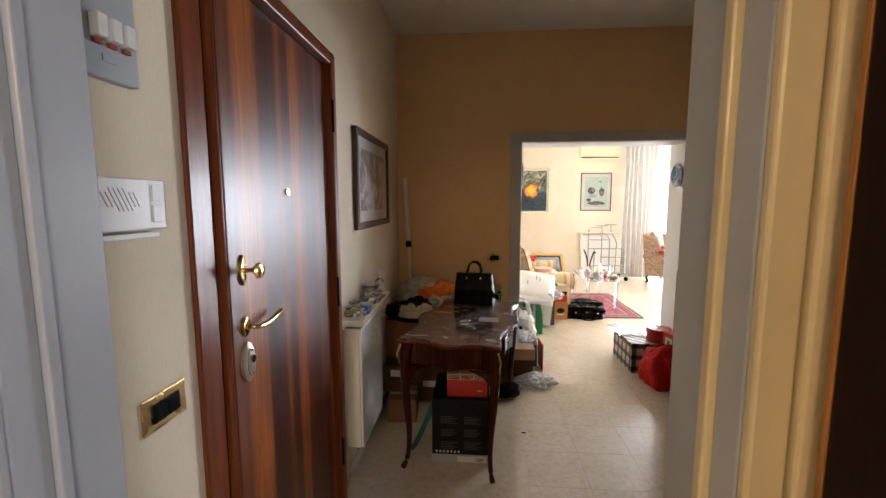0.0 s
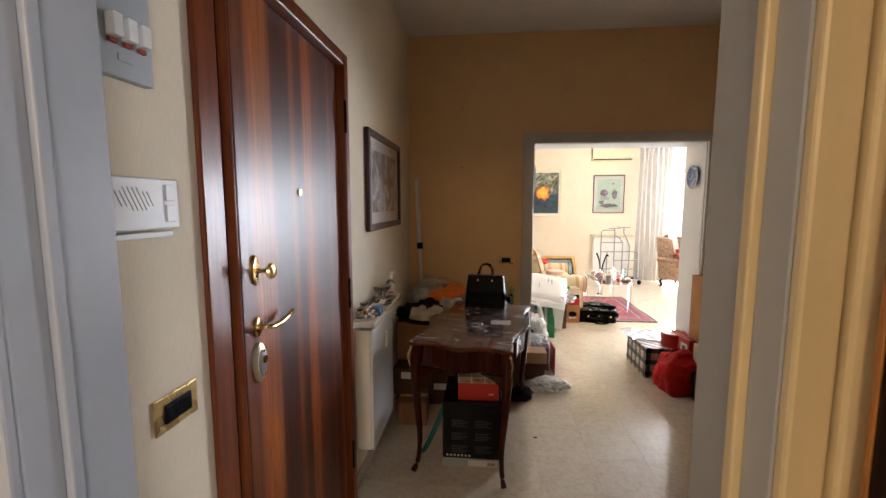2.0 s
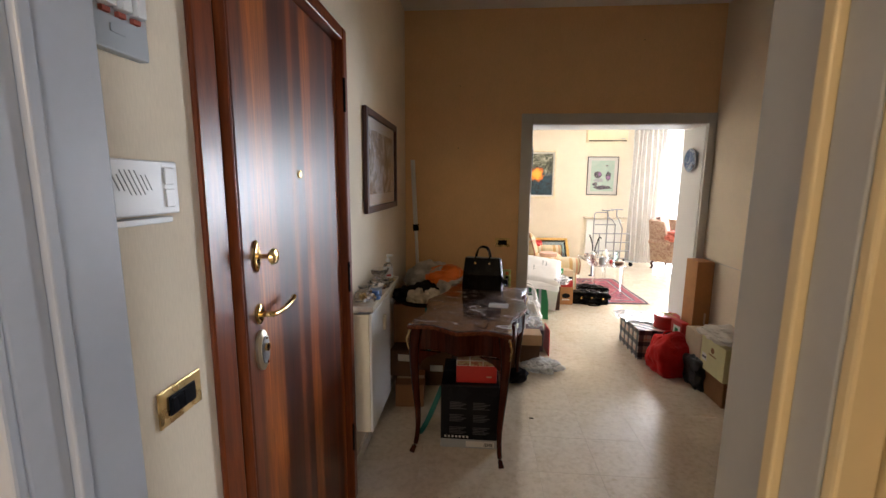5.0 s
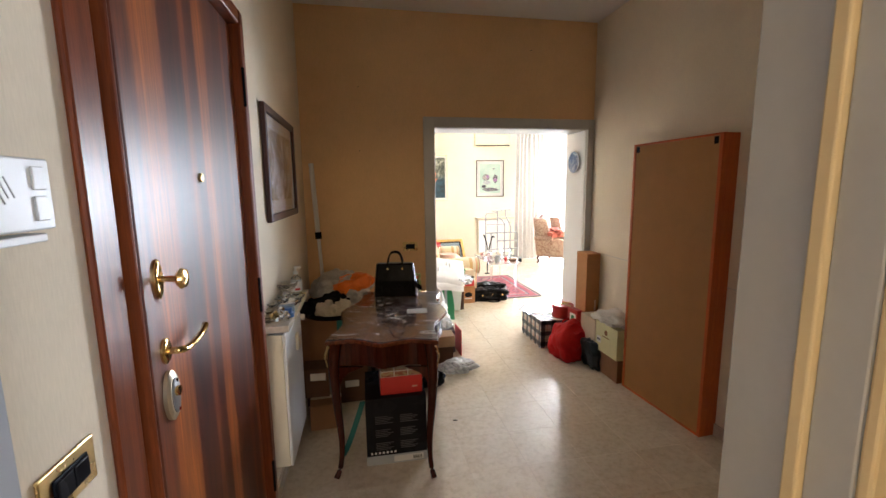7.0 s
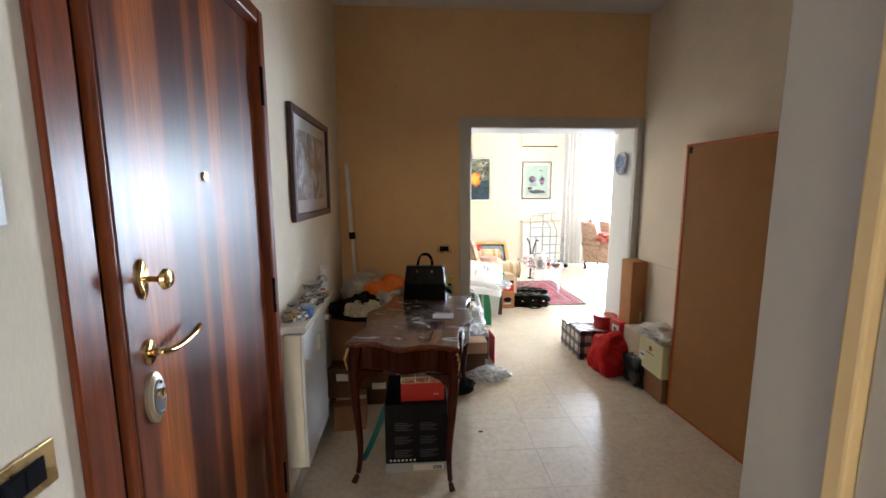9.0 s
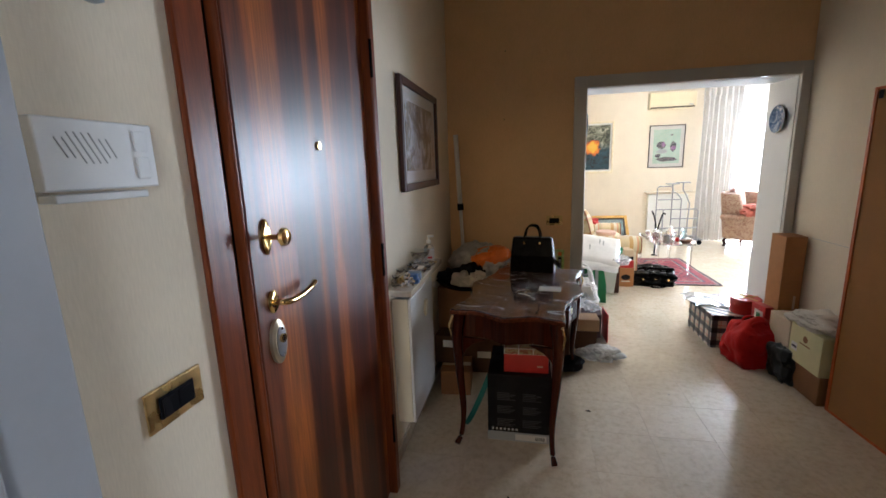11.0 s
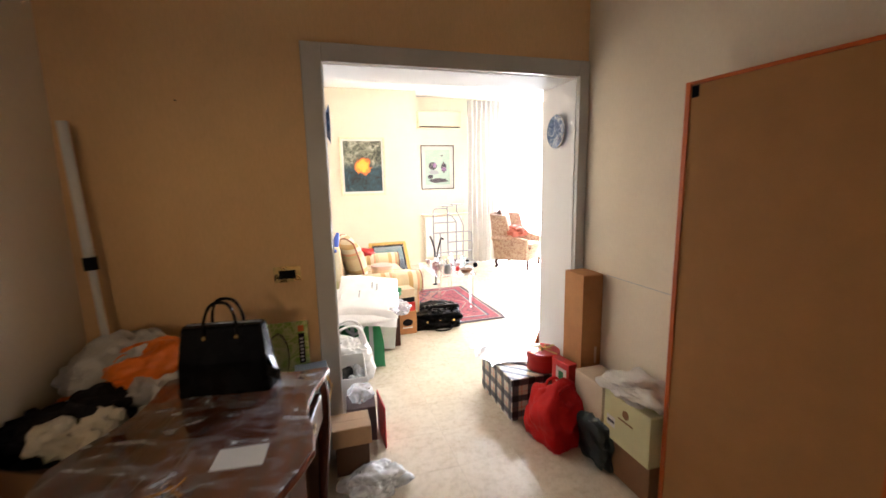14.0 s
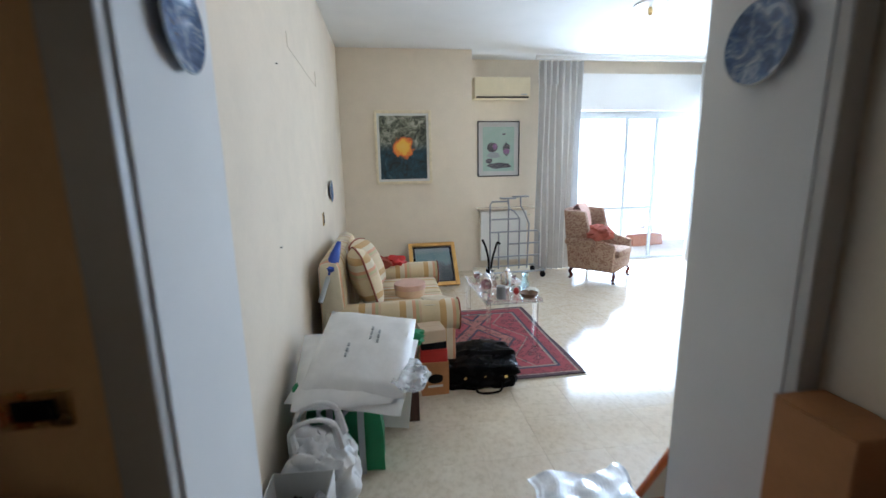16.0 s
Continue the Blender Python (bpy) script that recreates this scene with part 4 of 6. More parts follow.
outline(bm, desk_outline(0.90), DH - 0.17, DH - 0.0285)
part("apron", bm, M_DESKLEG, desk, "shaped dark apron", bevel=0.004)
for sx in (-1, 1):
    for sy in (-1, 1):
        bm = bmesh.new()
        pts = [(0, 0), (0.13, 0), (0.10, -0.012), (0.055, -0.03), (0.02, -0.065), (0, -0.10)]
        a, b2 = [], []
        for u, w in pts:
            x = sx * (DW - 0.055 - u)
            a.append(bm.verts.new((x, sy * (DL - 0.052), DH - 0.172 + w)))
            b2.append(bm.verts.new((x, sy * (DL - 0.072), DH - 0.172 + w)))
        bm.faces.new(a), bm.faces.new(b2[::-1])
        for k in range(len(pts)):
            bm.faces.new((a[k], b2[k], b2[(k + 1) % len(pts)], a[(k + 1) % len(pts)]))
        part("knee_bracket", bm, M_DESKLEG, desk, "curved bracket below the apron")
for y in (-0.25, 0.10):
    dr = bpart("drawer_front", (DW * 0.9 - 0.01, DW * 0.9 + 0.018, y, y + 0.30, DH - 0.15, DH - 0.045), M_DESKLEG, desk, "drawer front", 0.006)
    bm = bmesh.new()
    cyl(bm, 0.016, 0, 0.003, m=pose(DW * 0.9 + 0.0183, y + 0.15, DH - 0.095, 0, 90, 0), seg=16)
    key = part("keyhole_plate", bm, M_OLDBRASS, dr, "small brass keyhole plate")
    bpart("keyhole", (DW * 0.9 + 0.0216, DW * 0.9 + 0.0225, y + 0.148, y + 0.152, DH - 0.102, DH - 0.088), M_DARK, key, "dark keyhole")
for sx in (-1, 1):
    for sy in (-1, 1):
        bm = bmesh.new()
        bx, by = sx * (DW - 0.045), sy * (DL - 0.040)
        path = smooth_path([(bx, by, DH - 0.03), (bx + sx * 0.012, by + sy * 0.014, DH - 0.16), (bx + sx * 0.004, by + sy * 0.012, 0.42), (bx - sx * 0.012, by + sy * 0.008, 0.20), (bx - sx * 0.006, by + sy * 0.026, 0.06), (bx + sx * 0.012, by + sy * 0.060, 0.0)], 5)
        nn = len(path)
        rad = [0.036 - 0.022 * min(1, i / nn * 1.5) + (0.002 if i > nn - 3 else 0) for i in range(nn)]
        tube(bm, path, 0.02, 10, rad)
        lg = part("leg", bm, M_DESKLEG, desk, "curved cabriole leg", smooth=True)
        bm = bmesh.new()
        tube(bm, [(bx + sx * 0.030, by + sy * 0.030, DH - 0.035), (bx + sx * 0.046, by + sy * 0.046, DH - 0.085), (bx + sx * 0.036, by + sy * 0.036, DH - 0.15)], 0.012, 8, [0.007, 0.006, 0.003])
        part("corner_mount", bm, M_OLDBRASS, lg, "gilt corner mount", smooth=True)


def handbag(x, y, z, rz):
    t = thing("handbag", x, y, z, rz, "black leather handbag with two handles standing on the desk", "handbag")
    bm = bmesh.new()
    sheet_pts = [(-0.17, -0.07), (0.17, -0.07), (0.185, 0), (0.17, 0.07), (-0.17, 0.07), (-0.185, 0)]
    lo = [bm.verts.new((px, py, 0)) for px, py in sheet_pts]
    mid = [bm.verts.new((px * 0.95, py * 0.95, 0.12)) for px, py in sheet_pts]
    hi = [bm.verts.new((px * 0.86, py * 0.55, 0.245)) for px, py in sheet_pts]
    for a, b2 in ((lo, mid), (mid, hi)):
        for i in range(6):
            bm.faces.new((a[i], a[(i + 1) % 6], b2[(i + 1) % 6], b2[i]))
    bm.faces.new(lo[::-1]), bm.faces.new(hi)
    part("body", bm, M_LEATHER, t, bevel=0.008)
    for s in (-1, 1):
        bm = bmesh.new()
        tube(bm, smooth_path([(-0.06, s * 0.048, 0.20), (-0.058, s * 0.044, 0.27), (-0.03, s * 0.03, 0.325), (0.03, s * 0.03, 0.325), (0.058, s * 0.044, 0.27), (0.06, s * 0.048, 0.20)], 6), 0.006, 8)
        hd = part("handle", bm, M_LEATHER, t, smooth=True)
        for q in (-1, 1):
            bm = bmesh.new()
            cyl(bm, 0.008, 0, 0.006, m=pose(q * 0.06, s * 0.052, 0.212, 90 if s < 0 else -90, 0, 0), seg=12)
            part("stud", bm, M_BRASS, hd, "gold stud")
    bm = bmesh.new()
    tube(bm, [(-0.14, 0, 0.248), (0.14, 0, 0.248)], 0.004, 8)
    part("zip", bm, M_STEEL, t, "thin grey zip")
    bm = bmesh.new()
    sheet(bm, 4, 8, lambda u, v: (0.183 + 0.012 * math.sin(v * 5) - 0.045 * v + 0.02 * (1 - v) ** 3, -0.05 + 0.045 * u + 0.02 * v, 0.004 + 0.235 * v), 0.003)
    part("side_strap", bm, mat("shiny_strap", (0.20, 0.21, 0.24), 0.2, 0.5), t, "shiny grey side strap")
    bm = bmesh.new()
    sheet(bm, 3, 8, lambda u, v: (0.150 + 0.07 * v, -0.085 - 0.02 * math.sin(v * 3) + 0.012 * u, 0.10 - 0.05 * v + 0.035 * u), 0.003)
    part("strap_end", bm, M_LEATHER, t, "loose black strap end")
    return t


hb = handbag(1.015, 3.80, DH, -8)
hb.scale = (0.88, 0.9, 0.98)
bm = bmesh.new()
sheet(bm, 6, 4, lambda u, v: (-0.065 + 0.13 * u, -0.045 + 0.09 * v, 0.002 + 0.002 * u * v), 0.001)
single("paper_slip", bm, M_PRINTWHITE, 1.115, 3.35, DH, -6, "small white paper slip on the desk", "paper")
t = thing("keys", 0.975, 3.25, DH, 0, "bunch of brass and steel keys on the desk", "keys")
for i in range(6):
    bm = bmesh.new()
    a = i * 1.1
    box(bm, 0, 0.042, -0.003, 0.003, 0.002 + i * 0.003, 0.004 + i * 0.003)
    cyl(bm, 0.010, 0.002 + i * 0.003, 0.0045 + i * 0.003, x=-0.006, seg=14)
    part("key", bm, M_BRASS if i % 2 else M_STEEL, t, m=pose(0.01 * math.cos(a), 0.01 * math.sin(a), 0, 0, 0, math.degrees(a)))
bm = bmesh.new()
tube(bm, [(0.016 * math.cos(a), 0.016 * math.sin(a), 0.024) for a in [i * math.tau / 16 for i in range(17)]], 0.0015, 6)
part("key_ring", bm, M_CHROME, t, "steel ring")

# ---- cartons and bags in the hall ----
def carton(name, x, y, z, rz, w, d, h, material, label, tape=None, open_top=False, category="box", stripe=None, group=""):
    """A cardboard box with its base at x, y, z, its flaps and tape."""
    t = thing(name, x, y, z, rz, label, category, group)
    a, b, k = w / 2, d / 2, 0.004
    if open_top:
        for n, q in (("side", (-a, -a + k, -b, b, 0, h)), ("side", (a - k, a, -b, b, 0, h)), ("side", (-a + k, a - k, -b, -b + k, 0, h)), ("side", (-a + k, a - k, b - k, b, 0, h)), ("base", (-a + k, a - k, -b + k, b - k, 0, k))):
            bpart(n, q, material, t)
        return t
    bpart("body", (-a, a, -b, b, 0, h - 0.0045), material, t, bevel=0.003)
    bpart("flap", (-a + 0.001, a - 0.001, -b + 0.001, -0.001, h - 0.004, h), material, t, bevel=0.001)
    bpart("flap", (-a + 0.001, a - 0.001, 0.001, b - 0.001, h - 0.004, h), material, t, bevel=0.001)
    if tape:
        bpart("tape", (-a, a, -0.025, 0.025, h + 0.0002, h + 0.001), tape, t, "strip of packing tape")
    if stripe:
        x0, x1, z0, z1, sm, lb = stripe
        bpart("label", (x0, x1, -b - 0.0025, -b - 0.0003, z0, z1), sm, t, lb)
    return t


M_DIMPRINT = mat("dim_grey_print", (0.07, 0.07, 0.075), 0.5, var=0.1, bump=0)
t = carton("printer_box", 0.94, 3.16, 0, 0, 0.345, 0.38, 0.40, M_BLACK, "black glossy appliance box with small grey print under the desk")
bpart("base_band", (-0.174, 0.174, -0.1925, -0.1903, 0.001, 0.055), M_GREYPL, t, "grey printed band")
bpart("barcode", (-0.02, 0.15, -0.1942, -0.1927, 0.010, 0.046), M_PRINTWHITE, t, "white label with bars")
for i in range(9):
    bpart("print_bar", (0.09 + i * 0.006, 0.092 + i * 0.006 + 0.002 * (i % 2), -0.1956, -0.1944, 0.016, 0.038), M_DARK, t)
for cx in (-0.14, 0.0):
    for cz in (0.29, 0.21, 0.13):
        for k in range(5):
            bpart("print_line", (cx + 0.02, cx + 0.02 + 0.10 - 0.03 * ((k * 7 + int(cz * 50)) % 3) * 0.5, -0.1912, -0.1903, cz - k * 0.010, cz - k * 0.010 + 0.004), M_DIMPRINT, t)
for i in range(7):
    bpart("symbol", (-0.15 + i * 0.022, -0.138 + i * 0.022, -0.1912, -0.1903, 0.066, 0.078), M_PRINTWHITE, t)
t = thing("red_box", 0.975, 3.10, 0.40, 1, "red gift box with small pictures on the black box", "box")
bpart("body", (-0.12, 0.12, -0.09, 0.09, 0, 0.105), M_RED, t, bevel=0.003)
bpart("tray", (-0.12, 0.12, -0.09, 0.09, 0.1055, 0.14), M_PRINTWHITE, t, "white tray with pictures", bevel=0.002)
M_FRUIT = carpet_cloth("fruit_pictures", (0.30, 0.05, 0.03), (0.45, 0.38, 0.20), 0.4)
for i in range(3):
    bpart("picture", (-0.115 + i * 0.078, -0.043 + i * 0.078, -0.092, -0.0903, 0.109, 0.137), M_FRUIT, t, "little fruit picture")
    bpart("picture", (-0.115 + i * 0.078, -0.043 + i * 0.078, -0.085, 0.08, 0.1402, 0.142), M_FRUIT, t, "little fruit picture")
bpart("emblem", (0.06, 0.09, -0.0918, -0.0903, 0.035, 0.043), M_BOXTOP, t, "pale emblem")
bm = bmesh.new()
sheet(bm, 12, 1, lambda u, v: (0.60 + 0.13 * u + 0.035 * v, 3.08 + 0.24 * u, 0.004 + 0.24 * max(0, u - 0.1) ** 1.3), 0.002)
single("teal_ribbon", bm, M_TEAL, 0, 0, 0, 0, "flat teal ribbon hanging to the floor beside the black box", "ribbon")

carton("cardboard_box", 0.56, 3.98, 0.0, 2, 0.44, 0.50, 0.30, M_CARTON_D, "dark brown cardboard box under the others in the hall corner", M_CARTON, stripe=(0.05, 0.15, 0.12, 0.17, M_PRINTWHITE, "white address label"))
carton("cardboard_box", 0.565, 3.97, 0.3005, -1, 0.45, 0.52, 0.36, M_CARTON, "brown cardboard box with a teal band on top of the pile", M_CARTON2, stripe=(0.02, 0.07, 0.0, 0.355, M_TEAL, "teal band"))
carton("cardboard_box", 0.50, 3.52, 0.0, 4, 0.20, 0.24, 0.17, M_CARTON, "small brown cardboard box on the floor behind the radiator", M_BOXTOP)
carton("cardboard_box", 0.44, 3.60, 0.1705, -3, 0.18, 0.16, 0.20, M_CARTON_D, "small dark cardboard box standing on another one", stripe=(-0.03, 0.07, 0.12, 0.17, M_PRINTWHITE, "white label"))
t = thing("black_tray", 0.56, 3.86, 0.661, 12, "black round tray holding crumpled cloths on the cardboard boxes", "tray")
bm = bmesh.new()
lathe(bm, [(0.22, 0), (0.262, 0.045), (0.267, 0.045), (0.226, 0.005), (0.0, 0.004)], 28)
part("tray", bm, M_BLACK, t, smooth=True)
for i, (px, py, sx, sy, sz, mm, lb) in enumerate(((0.52, 3.74, 0.070, 0.05, 0.055, M_CREAMCLOTH, "crumpled cream cloth in the black tray"), (0.63, 3.76, 0.06, 0.075, 0.05, M_CREAMCLOTH, "folded cream cloth in the black tray"), (0.57, 3.90, 0.13, 0.09, 0.07, M_DARKCLOTH, "crumpled black cloth in the tray"), (0.72, 3.98, 0.08, 0.10, 0.08, M_GREYBAG, "crumpled grey cloth beside the handbag"), (0.42, 3.86, 0.07, 0.11, 0.05, M_DARKCLOTH, "dark cloth folded in the black tray"))):
    bm = bmesh.new()
    blob(bm, sx, sy, sz, seed=20 + i, bumpy=0.5, freq=2.2, sub=4)
    crumple(bm, 0.016, 11, i)
    single("cloth", bm, mm, px, py, 0.668, i * 30, lb, "cloth", "cloths on the boxes", smooth=True)
t = thing("plastic_bag", 0.60, 4.13, 0.665, -6, "orange and grey printed plastic bag lying on the cardboard boxes", "bag")
bm = bmesh.new()
blob(bm, 0.22, 0.16, 0.135, seed=3, bumpy=0.35, freq=1.8, sub=5)
crumple(bm, 0.022, 9, 3)
part("sack", bm, M_GREYBAG, t, "crumpled grey plastic", smooth=True)
bm = bmesh.new()
for v in blob(bm, 0.17, 0.10, 0.08, seed=4, bumpy=0.22, freq=1.6, sub=5):
    v.co += Vector((0.09, -0.085, 0.045 + 0.25 * (v.co.x + 0.17)))
crumple(bm, 0.014, 11, 4)
part("printed_side", bm, M_ORANGE, t, "orange printed side", smooth=True)
bm = bmesh.new()
for v in blob(bm, 0.11, 0.06, 0.05, seed=6, bumpy=0.3, freq=2.0, sub=4):
    v.co += Vector((-0.10, -0.12, 0.0))
part("printed_side", bm, M_ORANGE, t, "orange printed side", smooth=True)
t = thing("telescopic_pole", 0, 0, 0, 0, "white telescopic pole with a black collar leaning in the hall corner", "pole")
p0, p1 = Vector((0.45, 4.30, 0.66)), Vector((0.395, 4.33, 1.775))
for n, a, b2, rr, mm in (("upper_tube", 0.49, 1.0, 0.019, M_PLASTIC), ("collar", 0.45, 0.50, 0.026, M_BLACK), ("lower_tube", 0.0, 0.46, 0.014, M_PLASTIC), ("foot", 0.0, 0.06, 0.022, M_PLASTIC)):
    bm = bmesh.new()
    tube(bm, [p0.lerp(p1, a), p0.lerp(p1, b2)], rr, 14)
    part(n, bm, mm, t, "black collar" if n == "collar" else "", smooth=True)
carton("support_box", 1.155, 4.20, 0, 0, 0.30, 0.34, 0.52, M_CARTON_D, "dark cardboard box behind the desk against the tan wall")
carton("grey_box", 1.285, 4.16, 0.521, 4, 0.15, 0.18, 0.12, mat("dull_blue_grey_card", (0.17, 0.20, 0.22), 0.6), "small grey box on the dark box behind the desk")
t = thing("flower_soil_pack", 1.165, 4.33, 0.521, 0, "green printed blister package standing behind the desk", "package")
bpart("card", (-0.11, 0.11, -0.01, 0.01, 0, 0.30), M_GREENPACK, t, "green and yellow printed card", 0.003, m=pose(0, 0, 0, -8, 0, 0))
st = bpart("side_stripe", (0.062, 0.090, -0.0125, -0.0105, 0.09, 0.24), M_BLACK, t, "black stripe of small print", m=pose(0, 0, 0, -8, 0, 0))
for k in range(7):
    bpart("print_mark", (0.068, 0.084, -0.0137, -0.0127, 0.10 + k * 0.018, 0.110 + k * 0.018), M_PRINTWHITE, st, "small white print")
bpart("corner_mark", (0.062, 0.090, -0.0125, -0.0105, 0.25, 0.28), M_ORANGE, t, "orange corner mark", m=pose(0, 0, 0, -8, 0, 0))
bm = bmesh.new()
for v in blob(bm, 0.05, 0.03, 0.12, seed=9, bumpy=0.05, sub=3, flat=False):
    v.co += Vector((-0.03, -0.035, 0.03))
part("blister", bm, M_SOAP, t, "clear blister", smooth=True)
carton("flat_box", 1.455, 4.310, 0, 0, 0.17, 0.15, 0.165, M_CARTON_D, "low dark brown box behind the desk at the opening")
carton("flat_box", 1.455, 4.308, 0.1655, 0, 0.20, 0.16, 0.10, mat("tan_cardboard", (0.50, 0.33, 0.20), 0.8), "flat tan cardboard box on a low dark box")
bm = bmesh.new()
blob(bm, 0.14, 0.10, 0.048, seed=11, bumpy=0.5, freq=1.7, sub=5)
crumple(bm, 0.013, 6, 11)
single("clear_bag", bm, M_WFILM, 1.545, 4.115, 0, 0, "crumpled clear plastic bag on the marble floor", "bag", smooth=True)
bm = bmesh.new()
blob(bm, 0.10, 0.07, 0.06, seed=12, bumpy=0.3, sub=3)
single("dark_shoe", bm, M_BLACK, 1.30, 3.88, 0, 20, "small dark bundle on the floor behind the desk leg", "bundle", smooth=True)
for i, (x, y, s) in enumerate(((1.36, 3.33, 0.018), (1.62, 2.45, 0.012), (0.9, 2.55, 0.010), (1.9, 3.6, 0.010), (0.75, 2.5, 0.008), (2.1, 2.3, 0.008), (1.2, 2.3, 0.006), (1.7, 5.6, 0.012))):
    bm = bmesh.new()
    blob(bm, s, s * 0.4, 0.003, seed=i, sub=1, bumpy=0.5)
    single("crumb", bm, M_DARK if i % 2 == 0 else M_CLOTH, x, y, 0, i * 50, "tiny scrap lying on the marble floor", "scrap", "scraps on the floor")

# ---- cabinet lying against the wall of the hall ----
cab = thing("cabinet", 2.768, 3.55, 0, 3.9, "cherry cabinet turned with its brown fibreboard back to the hall", "cabinet")
bpart("back_panel", (-0.003, 0.001, -0.70, -0.012, 0.014, 1.846), M_FIBRE, cab, "brown fibreboard back")
bpart("side", (-0.008, 0.135, -0.722, -0.7005, 0, 1.86), M_CHERRY, cab, "reddish cherry side", 0.002)
bpart("side", (-0.008, 0.135, -0.0115, 0.010, 0, 1.86), M_CHERRY, cab, "reddish cherry side", 0.002)
bpart("top_board", (-0.008, 0.135, -0.70, -0.012, 1.8465, 1.86), M_CHERRY, cab, "reddish cherry board", 0.002)
bpart("bottom_board", (-0.008, 0.135, -0.70, -0.012, 0, 0.0135), M_CHERRY, cab, "reddish cherry board", 0.002)
bpart("shelf_inside", (0.002, 0.13, -0.70, -0.012, 0.9, 0.918), M_CHERRY, cab)
for y in (-0.69, -0.045):
    bpart("corner_bracket", (-0.006, -0.0032, y, y + 0.028, 1.80, 1.842), M_BLACK, cab, "black corner bracket")

struct("wall_seam", [(XR - 0.0015, XR, 2.0, 4.19, 0.950, 0.9535)], M_TRIM, "fine seam running along the wallpaper")

# ---- things beside the opening ----
tb = carton("tall_box", 2.853, 4.290, 0, 0, 0.135, 0.185, 0.955, M_CARTON2, "tall narrow orange brown cardboard box standing in the corner", M_CARTON2)
bpart("red_emblem", (-0.064, -0.0628, -0.06, 0.05, 0.10, 0.36), M_RED, tb, "red printed emblem")
bpart("label", (0.02, 0.035, -0.0975, -0.0953, 0.42, 0.52), M_BOXTOP, tb, "pale label")
t = thing("red_gift_bag", 2.735, 4.26, 0, 8, "red paper gift bag with a white and green motif", "bag")
bpart("bag", (-0.03, 0.03, -0.05, 0.10, 0, 0.42), M_RED, t, "glossy red paper", 0.004)
bpart("motif", (-0.0325, -0.0303, -0.03, 0.06, 0.24, 0.38), M_PRINTWHITE, t, "white printed motif")
bpart("motif_centre", (-0.0342, -0.0327, -0.005, 0.035, 0.26, 0.36), M_GREEN, t, "green printed tree")
pb = thing("plaid_box", 2.605, 4.655, 0, 0, "blue and cream plaid paper storage box by the opening", "box")
bpart("body", (-0.16, 0.16, -0.245, 0.245, 0, 0.235), M_PLAID, pb, bevel=0.003)
bpart("lid", (-0.165, 0.165, -0.25, 0.25, 0.2355, 0.28), M_PLAID, pb, bevel=0.003)
rnd = random.Random(4)
bm = bmesh.new()
sheet(bm, 30, 34, lambda u, v: (-0.19 + 0.40 * u + 0.02 * math.sin(v * 9), -0.02 + 0.36 * v + 0.025 * math.sin(u * 7), 0.005 + 0.009 * (0.5 + noise.noise(Vector((u * 6, v * 6, 1)))) + (0 if 0.05 < u < 0.95 else -0.003)), 0.0015)
single("silver_film", bm, M_FOIL, 2.585, 4.64, 0.281, 3, "crinkled silver plastic film spread over the plaid box", "wrapping")
t = thing("round_tin", 2.72, 4.51, 0.281, 0, "round red tin tied with a gold ribbon on the plaid box", "tin")
bm = bmesh.new()
lathe(bm, [(0.102, 0), (0.104, 0.003), (0.104, 0.085), (0.10, 0.088)], 36)
part("tin", bm, M_RED, t, smooth=True)
bm = bmesh.new()
lathe(bm, [(0.1055, 0.075), (0.1075, 0.078), (0.1075, 0.118), (0.104, 0.122), (0.02, 0.124)], 36)
lid = part("lid", bm, M_RED, t, smooth=True)
for a in (20, 110):
    bpart("ribbon", (-0.109, 0.109, -0.009, 0.009, 0.124, 0.1262), M_GOLD, lid, "gold ribbon", m=pose(0, 0, 0, 0, 0, a))
for i in range(4):
    bm = bmesh.new()
    a = i * math.pi / 2 + 0.5
    tube(bm, smooth_path([(0, 0, 0.127), (0.03 * math.cos(a), 0.03 * math.sin(a), 0.142), (0.05 * math.cos(a + 0.4), 0.05 * math.sin(a + 0.4), 0.13)], 4), 0.004, 6)
    part("bow_loop", bm, M_GOLD, lid, "gold bow loop", smooth=True)
t = thing("red_bag", 2.64, 4.195, 0, 10, "lumpy red cloth carrier bag slumped on the floor", "bag")
bm = bmesh.new()
for v in blob(bm, 0.170, 0.160, 0.185, seed=2, bumpy=0.26, freq=1.3, sub=5, box_like=0.45):
    k = v.co.z / 0.34
    v.co.x = v.co.x * (0.80 + 0.28 * math.sin(math.pi * min(1, max(0, k)))) + 0.07 * (k - 0.45)
    if k > 0.8:
        v.co.y *= 0.75
crumple(bm, 0.022, 3.6, 2)
part("sack", bm, M_REDBAG, t, "crumpled red cloth", smooth=True)
for s in (-1, 1):
    bm = bmesh.new()
    pts = smooth_path([(-0.05, s * 0.05, 0.29), (-0.03, s * 0.06, 0.325), (0.03, s * 0.06, 0.33), (0.07, s * 0.05, 0.28)], 5)
    tube(bm, pts, 0.009, 6)
    part("handle", bm, M_REDBAG, t, "red cloth handle", smooth=True)
carton("white_box", 2.815, 4.045, 0.0, 0, 0.175, 0.24, 0.42, M_BOXTOP, "pale cardboard box against the hall wall")
bm = bmesh.new()
blob(bm, 0.07, 0.13, 0.135, seed=15, bumpy=0.3, freq=2, sub=4, box_like=0.7)
crumple(bm, 0.016, 9, 15)
single("dark_bag", bm, mat("dark_green_bag", (0.010, 0.022, 0.020), 0.4, var=0.3), 2.735, 3.955, 0, 0, "dark green plastic bag beside the cartons on the floor", "bag", smooth=True)
